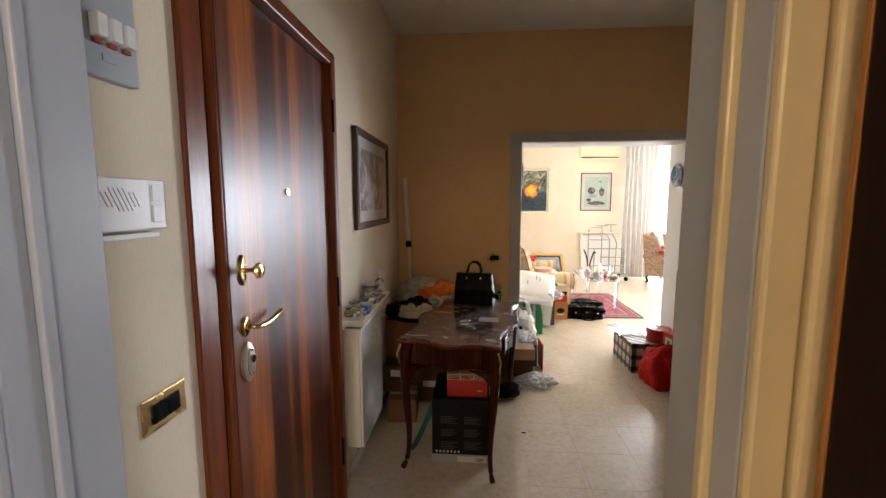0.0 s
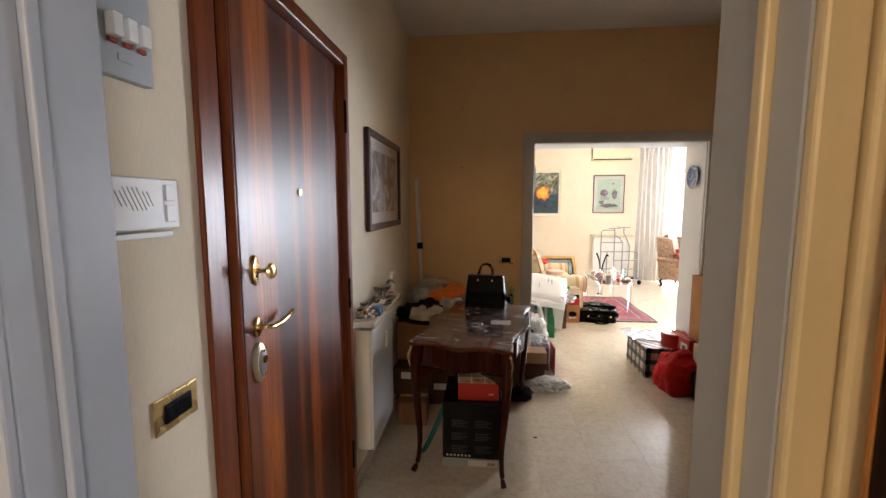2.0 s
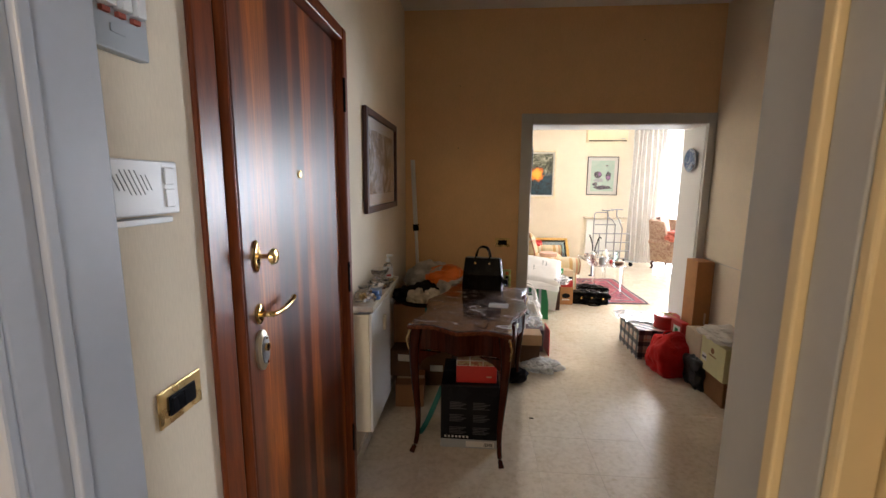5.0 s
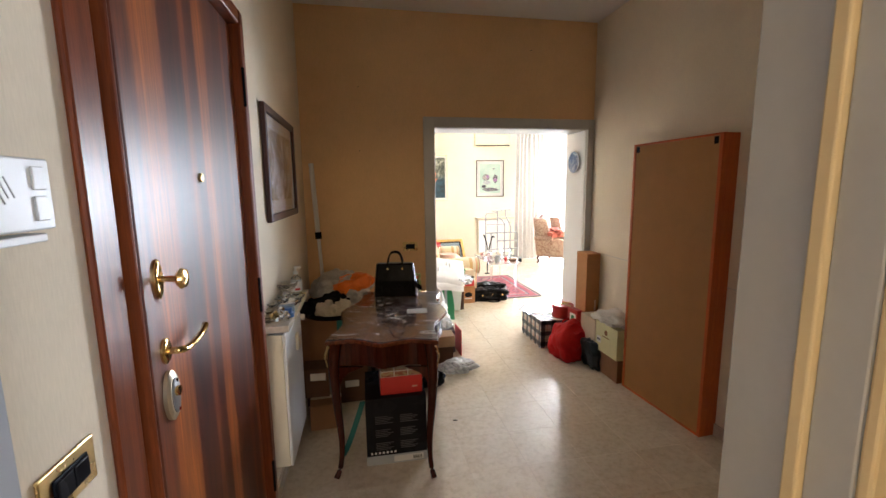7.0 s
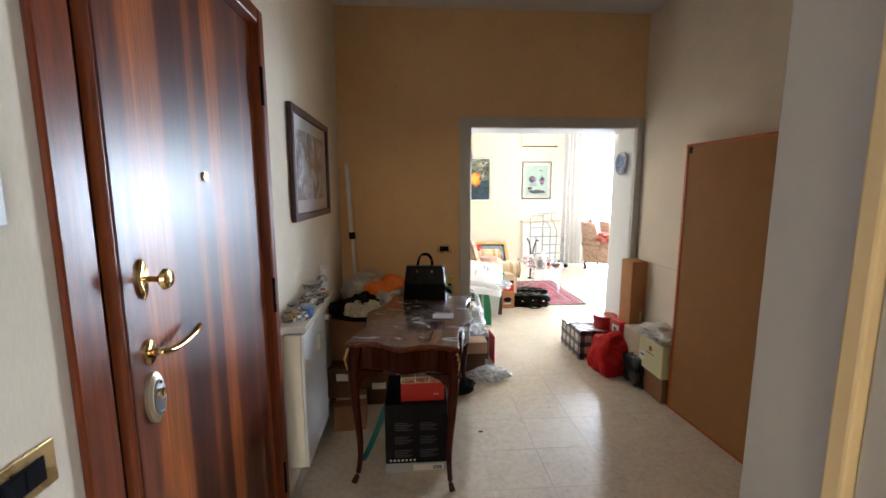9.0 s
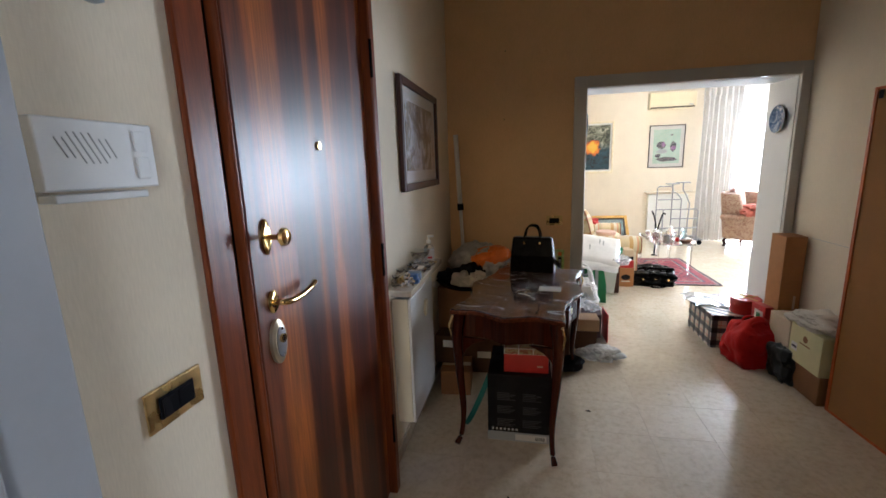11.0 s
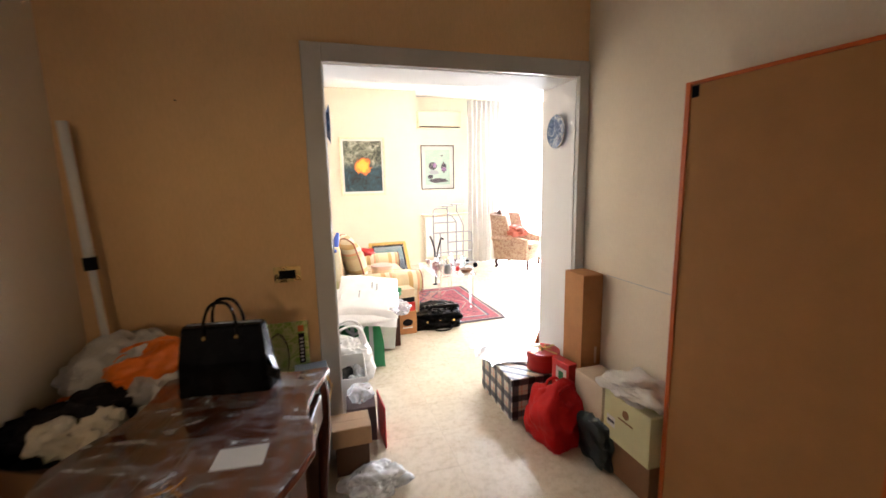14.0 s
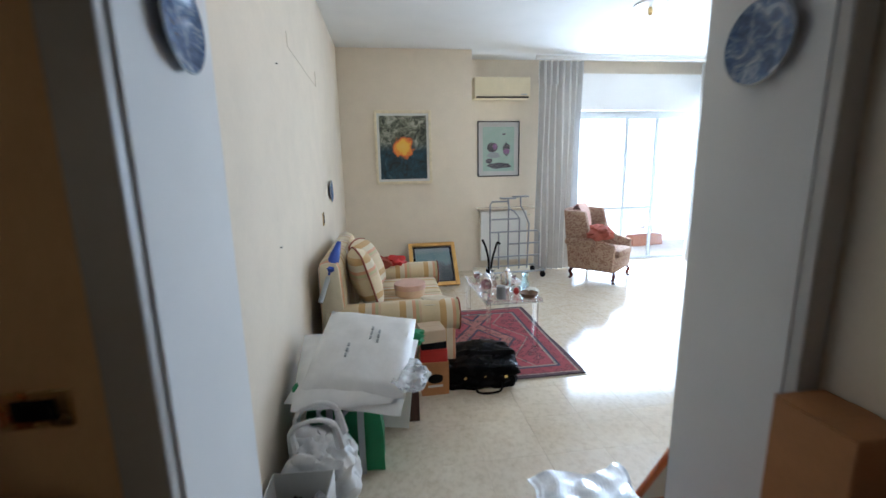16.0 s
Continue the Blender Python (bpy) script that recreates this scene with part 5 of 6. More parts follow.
carton("cardboard_box", 2.820, 3.735, 0, 0, 0.18, 0.30, 0.19, M_CARTON, "brown cardboard box under the pale yellow box")
t = carton("yellow_box", 2.815, 3.735, 0.1905, 0, 0.20, 0.31, 0.25, M_YBOX, "pale yellow wine carton with a round brown crest")
bm = bmesh.new()
cyl(bm, 0.022, 0, 0.001, m=pose(-0.1003, 0.0, 0.18, 0, -90, 0), seg=24)
part("crest", bm, M_CARTON, t, "round brown crest")
bpart("crest_line", (-0.1012, -0.1002, -0.05, 0.05, 0.138, 0.146), M_CARTON, t, "brown line of print")
bpart("sticker", (-0.1012, -0.1002, 0.07, 0.13, 0.07, 0.125), M_PRINTWHITE, t, "white sticker")
bpart("sticker_print", (-0.102, -0.1013, 0.075, 0.125, 0.09, 0.105), M_INK, t, "dark print")
bm = bmesh.new()
blob(bm, 0.115, 0.17, 0.055, seed=16, bumpy=0.45, freq=2.2, sub=5)
crumple(bm, 0.013, 7, 16)
single("white_cloth", bm, M_CLOTH, 2.805, 3.75, 0.441, 5, "crumpled white cloth on the pale yellow box", "cloth", smooth=True)

# ---- plates on the walls ----
def plate(m, r, label):
    t = tagged(new("wall_plate"), label, "plate", "blue plates on the walls")
    t.matrix_basis = m
    bm = bmesh.new()
    lathe(bm, [(r * 0.55, 0.002), (r * 0.62, 0.005), (r, 0.022), (r * 0.985, 0.026), (r * 0.66, 0.010), (0.0, 0.008)], 40)
    pp0 = part("plate", bm, M_PLATE, t, smooth=True)
    bm = bmesh.new()
    tube(bm, [(r * 1.0 * math.cos(a), r * 1.0 * math.sin(a), 0.0235) for a in [i * math.tau / 40 for i in range(41)]], 0.0028, 6)
    part("rim", bm, M_GREYPL, pp0, "pale blue rim", smooth=True)
    bm = bmesh.new()
    cyl(bm, 0.012, 0, 0.004, seg=10)
    part("hanger", bm, M_STEEL, t, "wire hanger")


plate(pose(2.857, 4.60, 1.798, 0, -90, 0), 0.102, "round blue and white landscape plate on the white pillar")
plate(pose(1.433, 4.66, 1.825, 0, 90, 0), 0.102, "round blue and white scene plate hanging on the inner face")
plate(pose(LX + 0.001, 7.75, 1.30, 0, 90, 0), 0.10, "small blue plate high on the cream living room wall")
t = thing("wall_socket", LX + 0.001, 7.24, 1.09, 0, "small brass socket plate on the cream wall", "socket")
bpart("plate", (0, 0.006, -0.04, 0.04, -0.055, 0.055), M_OLDBRASS, t, bevel=0.002)
bpart("insert", (0.0062, 0.009, -0.02, 0.02, -0.035, 0.035), M_BLACK, t, "dark insert")
bm = bmesh.new()
for a, b2 in (((LX + 0.003, 6.32, 2.22), (LX + 0.003, 7.34, 2.18)), ((LX + 0.003, 6.32, 2.22), (LX + 0.003, 6.32, 2.30)), ((LX + 0.003, 7.34, 2.18), (LX + 0.003, 7.34, 2.30))):
    tube(bm, [a, b2], 0.002, 6)
single("picture_wire", bm, M_CREAMCLOTH, 0, 0, 0, 0, "thin pale picture wire hanging on the cream wall", "wire")

# ---- pictures in the living room ----
framed("framed_picture", 0.735, 0.93, pose(2.137, LY - 0.003, 1.765, 0, 0, 0), "dark painting of a yellow and orange sunburst in a pale frame", M_PALEGOLD, M_MAT, 0.03, M_SUNB, 0.035, 0.03, glass=False)
t = framed("framed_picture", 0.625, 0.785, pose(3.537, BY - 0.003, 1.752, 0, 0, 0), "pale green print of dark flowers in a thin black frame", M_BLACK, M_MAT, 0.065, M_PGREEN, 0.015, 0.02)
for n, cx, cz, rx, rz2, mm in (("flower_shape", -0.10, 0.03, 0.085, 0.075, M_INK), ("flower_shape", -0.055, 0.035, 0.035, 0.045, M_MAUVE), ("flower_shape", 0.12, 0.0, 0.055, 0.095, M_INK), ("flower_shape", 0.12, -0.03, 0.05, 0.04, M_MAUVE), ("leaf_shape", -0.08, -0.085, 0.10, 0.045, M_GREYPL), ("ground_shape", 0.0, -0.235, 0.20, 0.045, M_INK), ("leaf_shape", -0.14, -0.17, 0.05, 0.04, M_INK), ("bird_shape", 0.08, 0.21, 0.03, 0.012, M_INK)):
    bm = bmesh.new()
    rr = random.Random(int(cx * 1000) + 7)
    pts = []
    for i in range(18):
        a = i * math.tau / 18
        k = 1 + rr.uniform(-0.22, 0.12)
        pts.append((cx + rx * math.cos(a) * k, -(cz + rz2 * math.sin(a) * k)))
    outline(bm, pts, 0, 0.0008)
    d = 0.0107 if mm is not M_MAUVE else 0.0117
    part(n, bm, mm, t, "printed shape", m=pose(0, -d, 0, 90, 0, 0) @ pose(0, 0, 0, 180, 0, 0) @ pose(0, 0, -0.0008))
framed("framed_picture", 0.62, 0.62, pose(2.46, 8.88, 0.262, -38, 0, 2), "seascape print in a wide gilt frame leaning on the wall", M_GOLD, M_BLACK, 0.03, M_PSEA, 0.05, 0.03)

# ---- air conditioner ----
t = thing("air_conditioner", 3.54, BY - 0.001, 2.40, 0, "ivory wall air conditioner above the green print", "air conditioner")
bpart("body", (-0.40, 0.40, -0.20, 0, 0.03, 0.31), M_ACIVORY, t, bevel=0.02)
bpart("front_panel", (-0.39, 0.39, -0.212, -0.201, 0.06, 0.30), M_ACIVORY, t, bevel=0.005)
bpart("air_slot", (-0.37, 0.37, -0.206, -0.10, 0.031, 0.052), M_DARK, t, "dark outlet slot")
bpart("flap", (-0.365, 0.365, -0.208, -0.18, 0.022, 0.030), M_ACIVORY, t, bevel=0.002)
bpart("lamp_window", (0.26, 0.34, -0.2145, -0.2125, 0.07, 0.085), M_GREYPL, t)

# ---- radiator of the living room ----
radiator(3.60, BY - 0.001, 0.12, 0, 0.70, 0.74, "white panel radiator under a marble shelf in the living room")
single("radiator_shelf", (lambda b: (box(b, 3.20, 4.05, BY - 0.17, BY, 0.885, 0.91), b)[1])(bmesh.new()), M_MARBLE, 0, 0, 0, 0, "grey marble shelf above the living room radiator", "shelf", bevel=0.003)

# ---- window ----
WY, WT = BY + 0.06, 2.28
t = tagged(new("window_1"), "large sliding aluminium balcony window", kind="structure")
for n, d in (("window_frame", (4.66, 4.72, WY - 0.03, WY + 0.05, 0, WT)), ("window_frame", (8.24, 8.30, WY - 0.03, WY + 0.05, 0, WT)), ("window_frame", (4.72, 8.24, WY - 0.03, WY + 0.05, WT - 0.10, WT)), ("window_sill", (4.72, 8.24, WY - 0.03, WY + 0.05, 0, 0.035))):
    bpart(n, d, M_ALU, t, bevel=0.003)
for i, x in enumerate((5.56, 6.07, 6.98, 7.6)):
    bpart("mullion", (x - 0.022, x + 0.022, WY - 0.02 + 0.03 * (i % 2), WY + 0.01 + 0.03 * (i % 2), 0.0355, WT - 0.1005), M_ALU, t, bevel=0.003)
bpart("rail", (4.7205, 5.5375, WY - 0.018, WY + 0.010, 0.80, 0.845), M_ALU, t, bevel=0.003)
bpart("rail", (5.583, 6.0475, WY - 0.018, WY + 0.010, 0.80, 0.845), M_ALU, t, bevel=0.003)
for x0, x1 in ((4.722, 5.536), (5.584, 6.046), (6.094, 6.956), (7.004, 7.576), (7.624, 8.238)):
    bpart("pane", (x0, x1, WY - 0.003, WY + 0.003, 0.037, WT - 0.102), M_GLASS, t, "clear glass").visible_shadow = False


def curtain(x0, x1, y, z0, z1, folds, label):
    t = thing("curtain", (x0 + x1) / 2, y, 0, 0, label, "curtain")
    w = (x1 - x0) / 2
    bm = bmesh.new()
    sheet(bm, folds * 8, 12, lambda u, v: (-w + 2 * w * u + 0.012 * math.sin(5 * v + u * 9), 0.045 * math.sin(u * folds * math.tau) * (0.6 + 0.4 * v) + 0.012 * math.sin(u * 31), z1 - (z1 - z0) * v))
    cl = part("cloth", bm, M_CURTAIN, t, "sheer pale grey cloth", smooth=True)
    bm = bmesh.new()
    sheet(bm, folds * 8, 3, lambda u, v: (-w + 2 * w * u, -0.012 + 0.045 * math.sin(u * folds * math.tau) * 0.6, z1 + 0.01 - 0.30 * v))
    part("hem", bm, M_CURTAIN, cl, "double cloth band at the top", smooth=True)
    for i in range(folds):
        bm = bmesh.new()
        cyl(bm, 0.006, z1, z1 + 0.03, x=-w + 2 * w * (i + 0.5) / folds, seg=8)
        part("hook", bm, M_PLASTIC, cl)


curtain(3.99, 4.62, 9.32, 0.01, 2.87, 7, "sheer pale grey curtain gathered beside the balcony window")
curtain(6.40, 7.10, 9.32, 0.01, 2.87, 7, "sheer pale grey curtain gathered across the far part of the window")
single("curtain_track", (lambda b: (box(b, 3.95, 8.6, 9.30, 9.345, 2.905, 2.9495), b)[1])(bmesh.new()), M_PLASTIC, 0, 0, 0, 0, "white curtain track fixed under the living room ceiling", "curtain rail", bevel=0.004)

# balcony
struct("balcony_floor", [(4.0, 9.2, BY + 0.25, 11.3, -0.12, -0.02)], M_BALC, "reddish tiled balcony floor")
t = thing("flower_box", 6.75, 10.9, -0.02, 10, "terracotta flower trough with reddish plants on the balcony", "planter")
bpart("trough", (-0.35, 0.35, -0.10, 0.10, 0, 0.20), M_TERRA, t, bevel=0.01)
bm = bmesh.new()
rnd = random.Random(8)
for i in range(160):
    c = Vector((rnd.uniform(-0.33, 0.33), rnd.uniform(-0.1, 0.1), 0.2 + rnd.uniform(0, 0.16)))
    m = pose(*c, rnd.uniform(-50, 50), rnd.uniform(-50, 50), rnd.uniform(0, 360))
    q = [bm.verts.new(m @ Vector(p)) for p in ((-0.02, 0, 0), (0, -0.012, 0.004), (0.025, 0, 0), (0, 0.012, 0.004))]
    bm.faces.new(q)
part("plants", bm, mat("red_leaves", (0.40, 0.14, 0.10), 0.6, var=0.3), t, "small reddish leaves", kind="")
_bd = nodes_of("hazy_sky", 1.0)
_bd[2].inputs["Base Color"].default_value = (0, 0, 0, 1)
_bd[2].inputs["Emission Color"].default_value, _bd[2].inputs["Emission Strength"].default_value = (0.92, 0.97, 1.0, 1), 4.0
bm = bmesh.new()
box(bm, -60, 90, 65, 65.2, -90, 60)
tagged(new("backdrop", finish("backdrop", bm, _bd[0])), "bright hazy white sky beyond the balcony", kind="structure")

# ---- ceiling lamp ----
t = thing("ceiling_lamp", 4.43, 7.57, LC, 0, "small white plaster ceiling rose with a bare lamp holder", "ceiling lamp")
bm = bmesh.new()
lathe(bm, [(0.15, -0.001), (0.15, -0.015), (0.12, -0.025), (0.05, -0.03)], 32)
part("rose", bm, M_PLASTIC, t, smooth=True)
bm = bmesh.new()
lathe(bm, [(0.02, -0.031), (0.022, -0.06), (0.018, -0.09), (0.005, -0.10)], 16)
part("lamp_holder", bm, M_OLDBRASS, t, "brass lamp holder", smooth=True)

# ---- sofa ----
sofa = thing("sofa", 1.86, 7.03, 0, 0, "cream and tan striped two seat sofa with rolled arms", "sofa")
sofa.scale = (1, 1, 1.07)
SW, SL = 0.47, 0.72
bpart("base", (-SW + 0.05, SW - 0.02, -SL + 0.12, SL - 0.12, 0.06, 0.29), M_SOFAX, sofa, bevel=0.02)
for y0, y1 in ((-SL + 0.20, -0.003), (0.003, SL - 0.20)):
    bm = bmesh.new()
    g = box(bm, -0.20, SW + 0.0, y0, y1, 0.2905, 0.43)
    part("seat_cushion", bm, M_SOFAX, sofa, "striped seat cushion", bevel=0.035, smooth=True)
bm = bmesh.new()
g = box(bm, -SW + 0.02, -SW + 0.22, -SL + 0.03, SL - 0.03, 0.10, 0.82)
for v in g:
    if v.co.z > 0.5:
        v.co.x -= 0.05 if v.co.x > -0.4 else 0.0
        v.co.z += 0.03
part("backrest", bm, M_SOFAX, sofa, "striped padded back", bevel=0.06, smooth=True)
for s in (-1, 1):
    bm = bmesh.new()
    yc = s * (SL - 0.10)
    box(bm, -SW + 0.06, SW + 0.0, yc - 0.075, yc + 0.075, 0.06, 0.42)
    cyl(bm, 0.105, -SW + 0.06, SW + 0.03, m=pose(0, yc, 0.44, 0, 90, 0), seg=24)
    ar = part("arm", bm, M_SOFA, sofa, "striped rolled arm", bevel=0.012, smooth=True)
    bm = bmesh.new()
    tube(bm, [(SW + 0.032, yc + 0.105 * math.cos(a), 0.44 + 0.105 * math.sin(a)) for a in [i * math.tau / 24 for i in range(25)]], 0.006, 6)
    part("piping", bm, M_CORD, ar, "rust coloured cord", smooth=True)
    for q in (-1, 1):
        bm = bmesh.new()
        cyl(bm, 0.022, 0, 0.0595, x=q * 0.36, y=s * 0.55, seg=12)
        part("foot", bm, M_DESKLEG, sofa, "dark wooden foot")


def cushion(x, y, z, rx, ry, rz, w, label):
    t = tagged(new("cushion"), label, "cushion", "sofa cushions")
    t.matrix_basis = pose(x, y, z, rx, ry, rz)
    bm = bmesh.new()
    sheet(bm, 12, 12, lambda u, v: ((u - 0.5) * w * (1 - 0.12 * (2 * v - 1) ** 2), (v - 0.5) * w * (1 - 0.12 * (2 * u - 1) ** 2), 0.105 * (max(0, math.sin(math.pi * u) * math.sin(math.pi * v))) ** 0.32))
    sheet(bm, 12, 12, lambda u, v: ((u - 0.5) * w * (1 - 0.12 * (2 * v - 1) ** 2), (v - 0.5) * w * (1 - 0.12 * (2 * u - 1) ** 2), -0.105 * (max(0, math.sin(math.pi * u) * math.sin(math.pi * v))) ** 0.32))
    bmesh.ops.remove_doubles(bm, verts=bm.verts, dist=0.0005)
    pw = part("pillow", bm, M_SOFA, t, "striped pillow", smooth=True)
    bm = bmesh.new()
    edge = [(u, 0) for u in np.linspace(0, 1, 12)] + [(1, v) for v in np.linspace(0, 1, 12)] + [(u, 1) for u in np.linspace(1, 0, 12)] + [(0, v) for v in np.linspace(1, 0, 12)]
    tube(bm, [((u - 0.5) * w * (1 - 0.12 * (2 * v - 1) ** 2), (v - 0.5) * w * (1 - 0.12 * (2 * u - 1) ** 2), 0) for u, v in edge], 0.008, 6)
    part("piping", bm, M_CORD, pw, "rust coloured cord", smooth=True)


cushion(1.70, 6.70, 0.70, 0, 74, 14, 0.46, "square striped cushion with rust cord leaning on the sofa back")
cushion(1.70, 7.14, 0.70, 0, 66, -14, 0.46, "square striped cushion with rust cord against the sofa back")
t = thing("round_box", 2.05, 6.98, 0.431, 0, "round peach hat box on the sofa seat", "box")
bm = bmesh.new()
lathe(bm, [(0.125, 0), (0.125, 0.10)], 32)
part("box", bm, mat("peach_card", (0.68, 0.50, 0.34), 0.7), t, smooth=True)
bm = bmesh.new()
lathe(bm, [(0.130, 0.085), (0.132, 0.087), (0.132, 0.125), (0.128, 0.13)], 32)
part("lid", bm, mat("pink_lid", (0.66, 0.44, 0.36), 0.6), t, "pinkish lid", smooth=True)
t = thing("umbrella", 0, 0, 0, 0, "folded blue umbrella lying against the sofa back", "umbrella")
u0, u1 = Vector((1.435, 6.25, 0.66)), Vector((1.55, 6.50, 1.01))
bm = bmesh.new()
tube(bm, [u0, u0.lerp(u1, 0.45)], 0.016, 10)
part("grip", bm, M_GREYPL, t, "grey grip", smooth=True)
bm = bmesh.new()
tube(bm, [u0.lerp(u1, k) for k in (0.42, 0.5, 0.75, 1.0)], 0.03, 10, [0.02, 0.045, 0.035, 0.015])
part("canopy", bm, mat("blue_nylon", (0.02, 0.06, 0.38), 0.5), t, "rolled blue cloth", smooth=True)
for i, (x, y, s) in enumerate(((1.80, 7.62, 0.11), (1.95, 7.66, 0.10))):
    bm = bmesh.new()
    blob(bm, s, s * 0.7, 0.07, seed=30 + i, bumpy=0.5, freq=2.4, sub=3)
    single("red_cloth", bm, M_RED if i else M_RUST, x, y, 0.535, 0, "crumpled red cloth on the far sofa arm", "cloth", "red cloths on the sofa", smooth=True)
bm = bmesh.new()
blob(bm, 0.13, 0.09, 0.025, seed=33, bumpy=0.5, freq=2.4, sub=3)
single("lace_cloth", bm, M_CREAMCLOTH, 2.20, 6.45, 0.538, 0, "small crumpled beige cloth on the near sofa arm", "cloth", smooth=True)

t = carton("maroon_box", 1.535, 4.585, 0, -4, 0.17, 0.17, 0.215, mat("dark_maroon_card", (0.07, 0.035, 0.045), 0.5), "dark maroon box with white print in the opening")
bpart("print", (-0.05, 0.03, -0.0875, -0.0853, 0.10, 0.15), M_PRINTWHITE, t, "white print")
single("red_folder", (lambda b: (box(b, -0.004, 0.004, -0.11, 0.11, 0, 0.25), b)[1])(bmesh.new()), M_RED, 1.645, 4.51, 0, 3, "thin red folder standing beside the maroon box", "folder", bevel=0.001)
bm = bmesh.new()
blob(bm, 0.07, 0.07, 0.05, seed=44, bumpy=0.6, freq=2, sub=3)
single("clear_wrapping", bm, M_FILM, 1.54, 4.60, 0.2155, 0, "crumpled clear wrapping on the maroon box", "wrapping", smooth=True)

# ---- pile before the sofa ----
t = carton("open_box", 1.485, 4.98, 0, -3, 0.25, 0.40, 0.27, M_PRINTWHITE, "open white box with dark plastic wrapped things at the wall", open_top=True)
for i, (x, y, s) in enumerate(((1.44, 4.90, 0.075), (1.54, 4.93, 0.06), (1.47, 5.06, 0.08), (1.56, 5.08, 0.05))):
    bm = bmesh.new()
    blob(bm, s, s * 1.1, 0.115, seed=40 + i, bumpy=0.5, freq=2.0, sub=3)
    single("wrapped_thing", bm, M_DARKCLOTH if i % 2 == 0 else M_WFILM, x, y, 0.006, 30 * i, "dark thing in clear plastic inside the open box" if i % 2 == 0 else "milky plastic bundle inside the open box", "bundle", "bundles in the open box", smooth=True)
t = thing("carrier_bag", 1.54, 5.33, 0, 0, "white translucent plastic carrier bag standing on the floor", "bag")
bm = bmesh.new()
for v in blob(bm, 0.15, 0.13, 0.195, seed=50, bumpy=0.35, freq=1.6, sub=5, box_like=0.3):
    v.co.x *= 1 - 0.5 * max(0, v.co.z - 0.2)
crumple(bm, 0.022, 8, 50)
part("sack", bm, M_WBAG, t, "milky plastic", smooth=True)
for s in (-1, 1):
    bm = bmesh.new()
    pp = smooth_path([(-0.10, s * 0.05, 0.30), (-0.10, s * 0.06, 0.40), (-0.01, s * 0.07 - 0.02, 0.46), (0.07, s * 0.06, 0.42), (0.10, s * 0.05, 0.30)], 6)
    tube(bm, pp, 0.014, 8, [0.026 - 0.016 * math.sin(math.pi * i / (len(pp) - 1)) for i in range(len(pp))])
    part("handle", bm, M_WBAG, t, "white gathered handle", smooth=True)
bm = bmesh.new()
blob(bm, 0.06, 0.05, 0.14, seed=52, bumpy=0.3, sub=3)
single("paper_bundle", bm, M_CARTON, 1.54, 5.33, 0.03, 0, "brown paper bundle inside the white carrier bag", "bundle", smooth=True)
t = thing("green_bag", 1.64, 5.56, 0, 2, "green woven plastic shopping bag with grey straps", "bag")
bm = bmesh.new()
g = box(bm, -0.18, 0.18, -0.09, 0.09, 0, 0.45)
for v in g:
    if v.co.z > 0.3:
        v.co.y += 0.05
        v.co.x = v.co.x * 0.93 - 0.02
bmesh.ops.subdivide_edges(bm, edges=bm.edges, cuts=6, use_grid_fill=True)
for v in bm.verts:
    v.co += 0.02 * noise.noise_vector(v.co * 6)
    v.co.z = max(v.co.z, 0)
part("bag", bm, M_GREEN, t, "green woven plastic", smooth=True)
for x in (-0.09, 0.055):
    bm = bmesh.new()
    sheet(bm, 1, 10, lambda u, v: (x + 0.032 * u, -0.112 + 0.05 * max(0, v - 0.4), 0.01 + 0.42 * v), 0)
    part("strap", bm, M_GREYPL, t, "grey webbing strap")
bm = bmesh.new()
tube(bm, smooth_path([(-0.09, -0.09, 0.42), (-0.12, -0.13, 0.37), (-0.05, -0.14, 0.33), (0.05, -0.10, 0.41)], 5), 0.012, 6)
part("handle", bm, M_GREYPL, t, "grey webbing handle", smooth=True)
bm = bmesh.new()
for v in blob(bm, 0.19, 0.10, 0.06, seed=55, bumpy=0.5, freq=2.5, sub=3):
    v.co += Vector((-0.04, 0.0, 0.40))
part("crumpled_top", bm, M_GREEN, t, "crumpled green top", smooth=True)
t = thing("dark_board", 1.80, 5.90, 0, -4, "dark brown wooden board standing behind the green bag", "board")
bpart("board", (-0.23, 0.23, -0.02, 0.02, 0, 0.36), M_FRAMEDK, t, bevel=0.003)
t = thing("white_board", 1.82, 5.80, 0.03, -6, "white foam sheet leaning on the dark board", "board")
bpart("sheet", (-0.16, 0.14, -0.008, 0.0, 0, 0.40), M_WBAG, t, bevel=0.002, m=pose(0, 0, 0, -6, 6, 0))
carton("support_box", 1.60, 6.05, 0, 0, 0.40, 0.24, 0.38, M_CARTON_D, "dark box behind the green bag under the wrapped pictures")
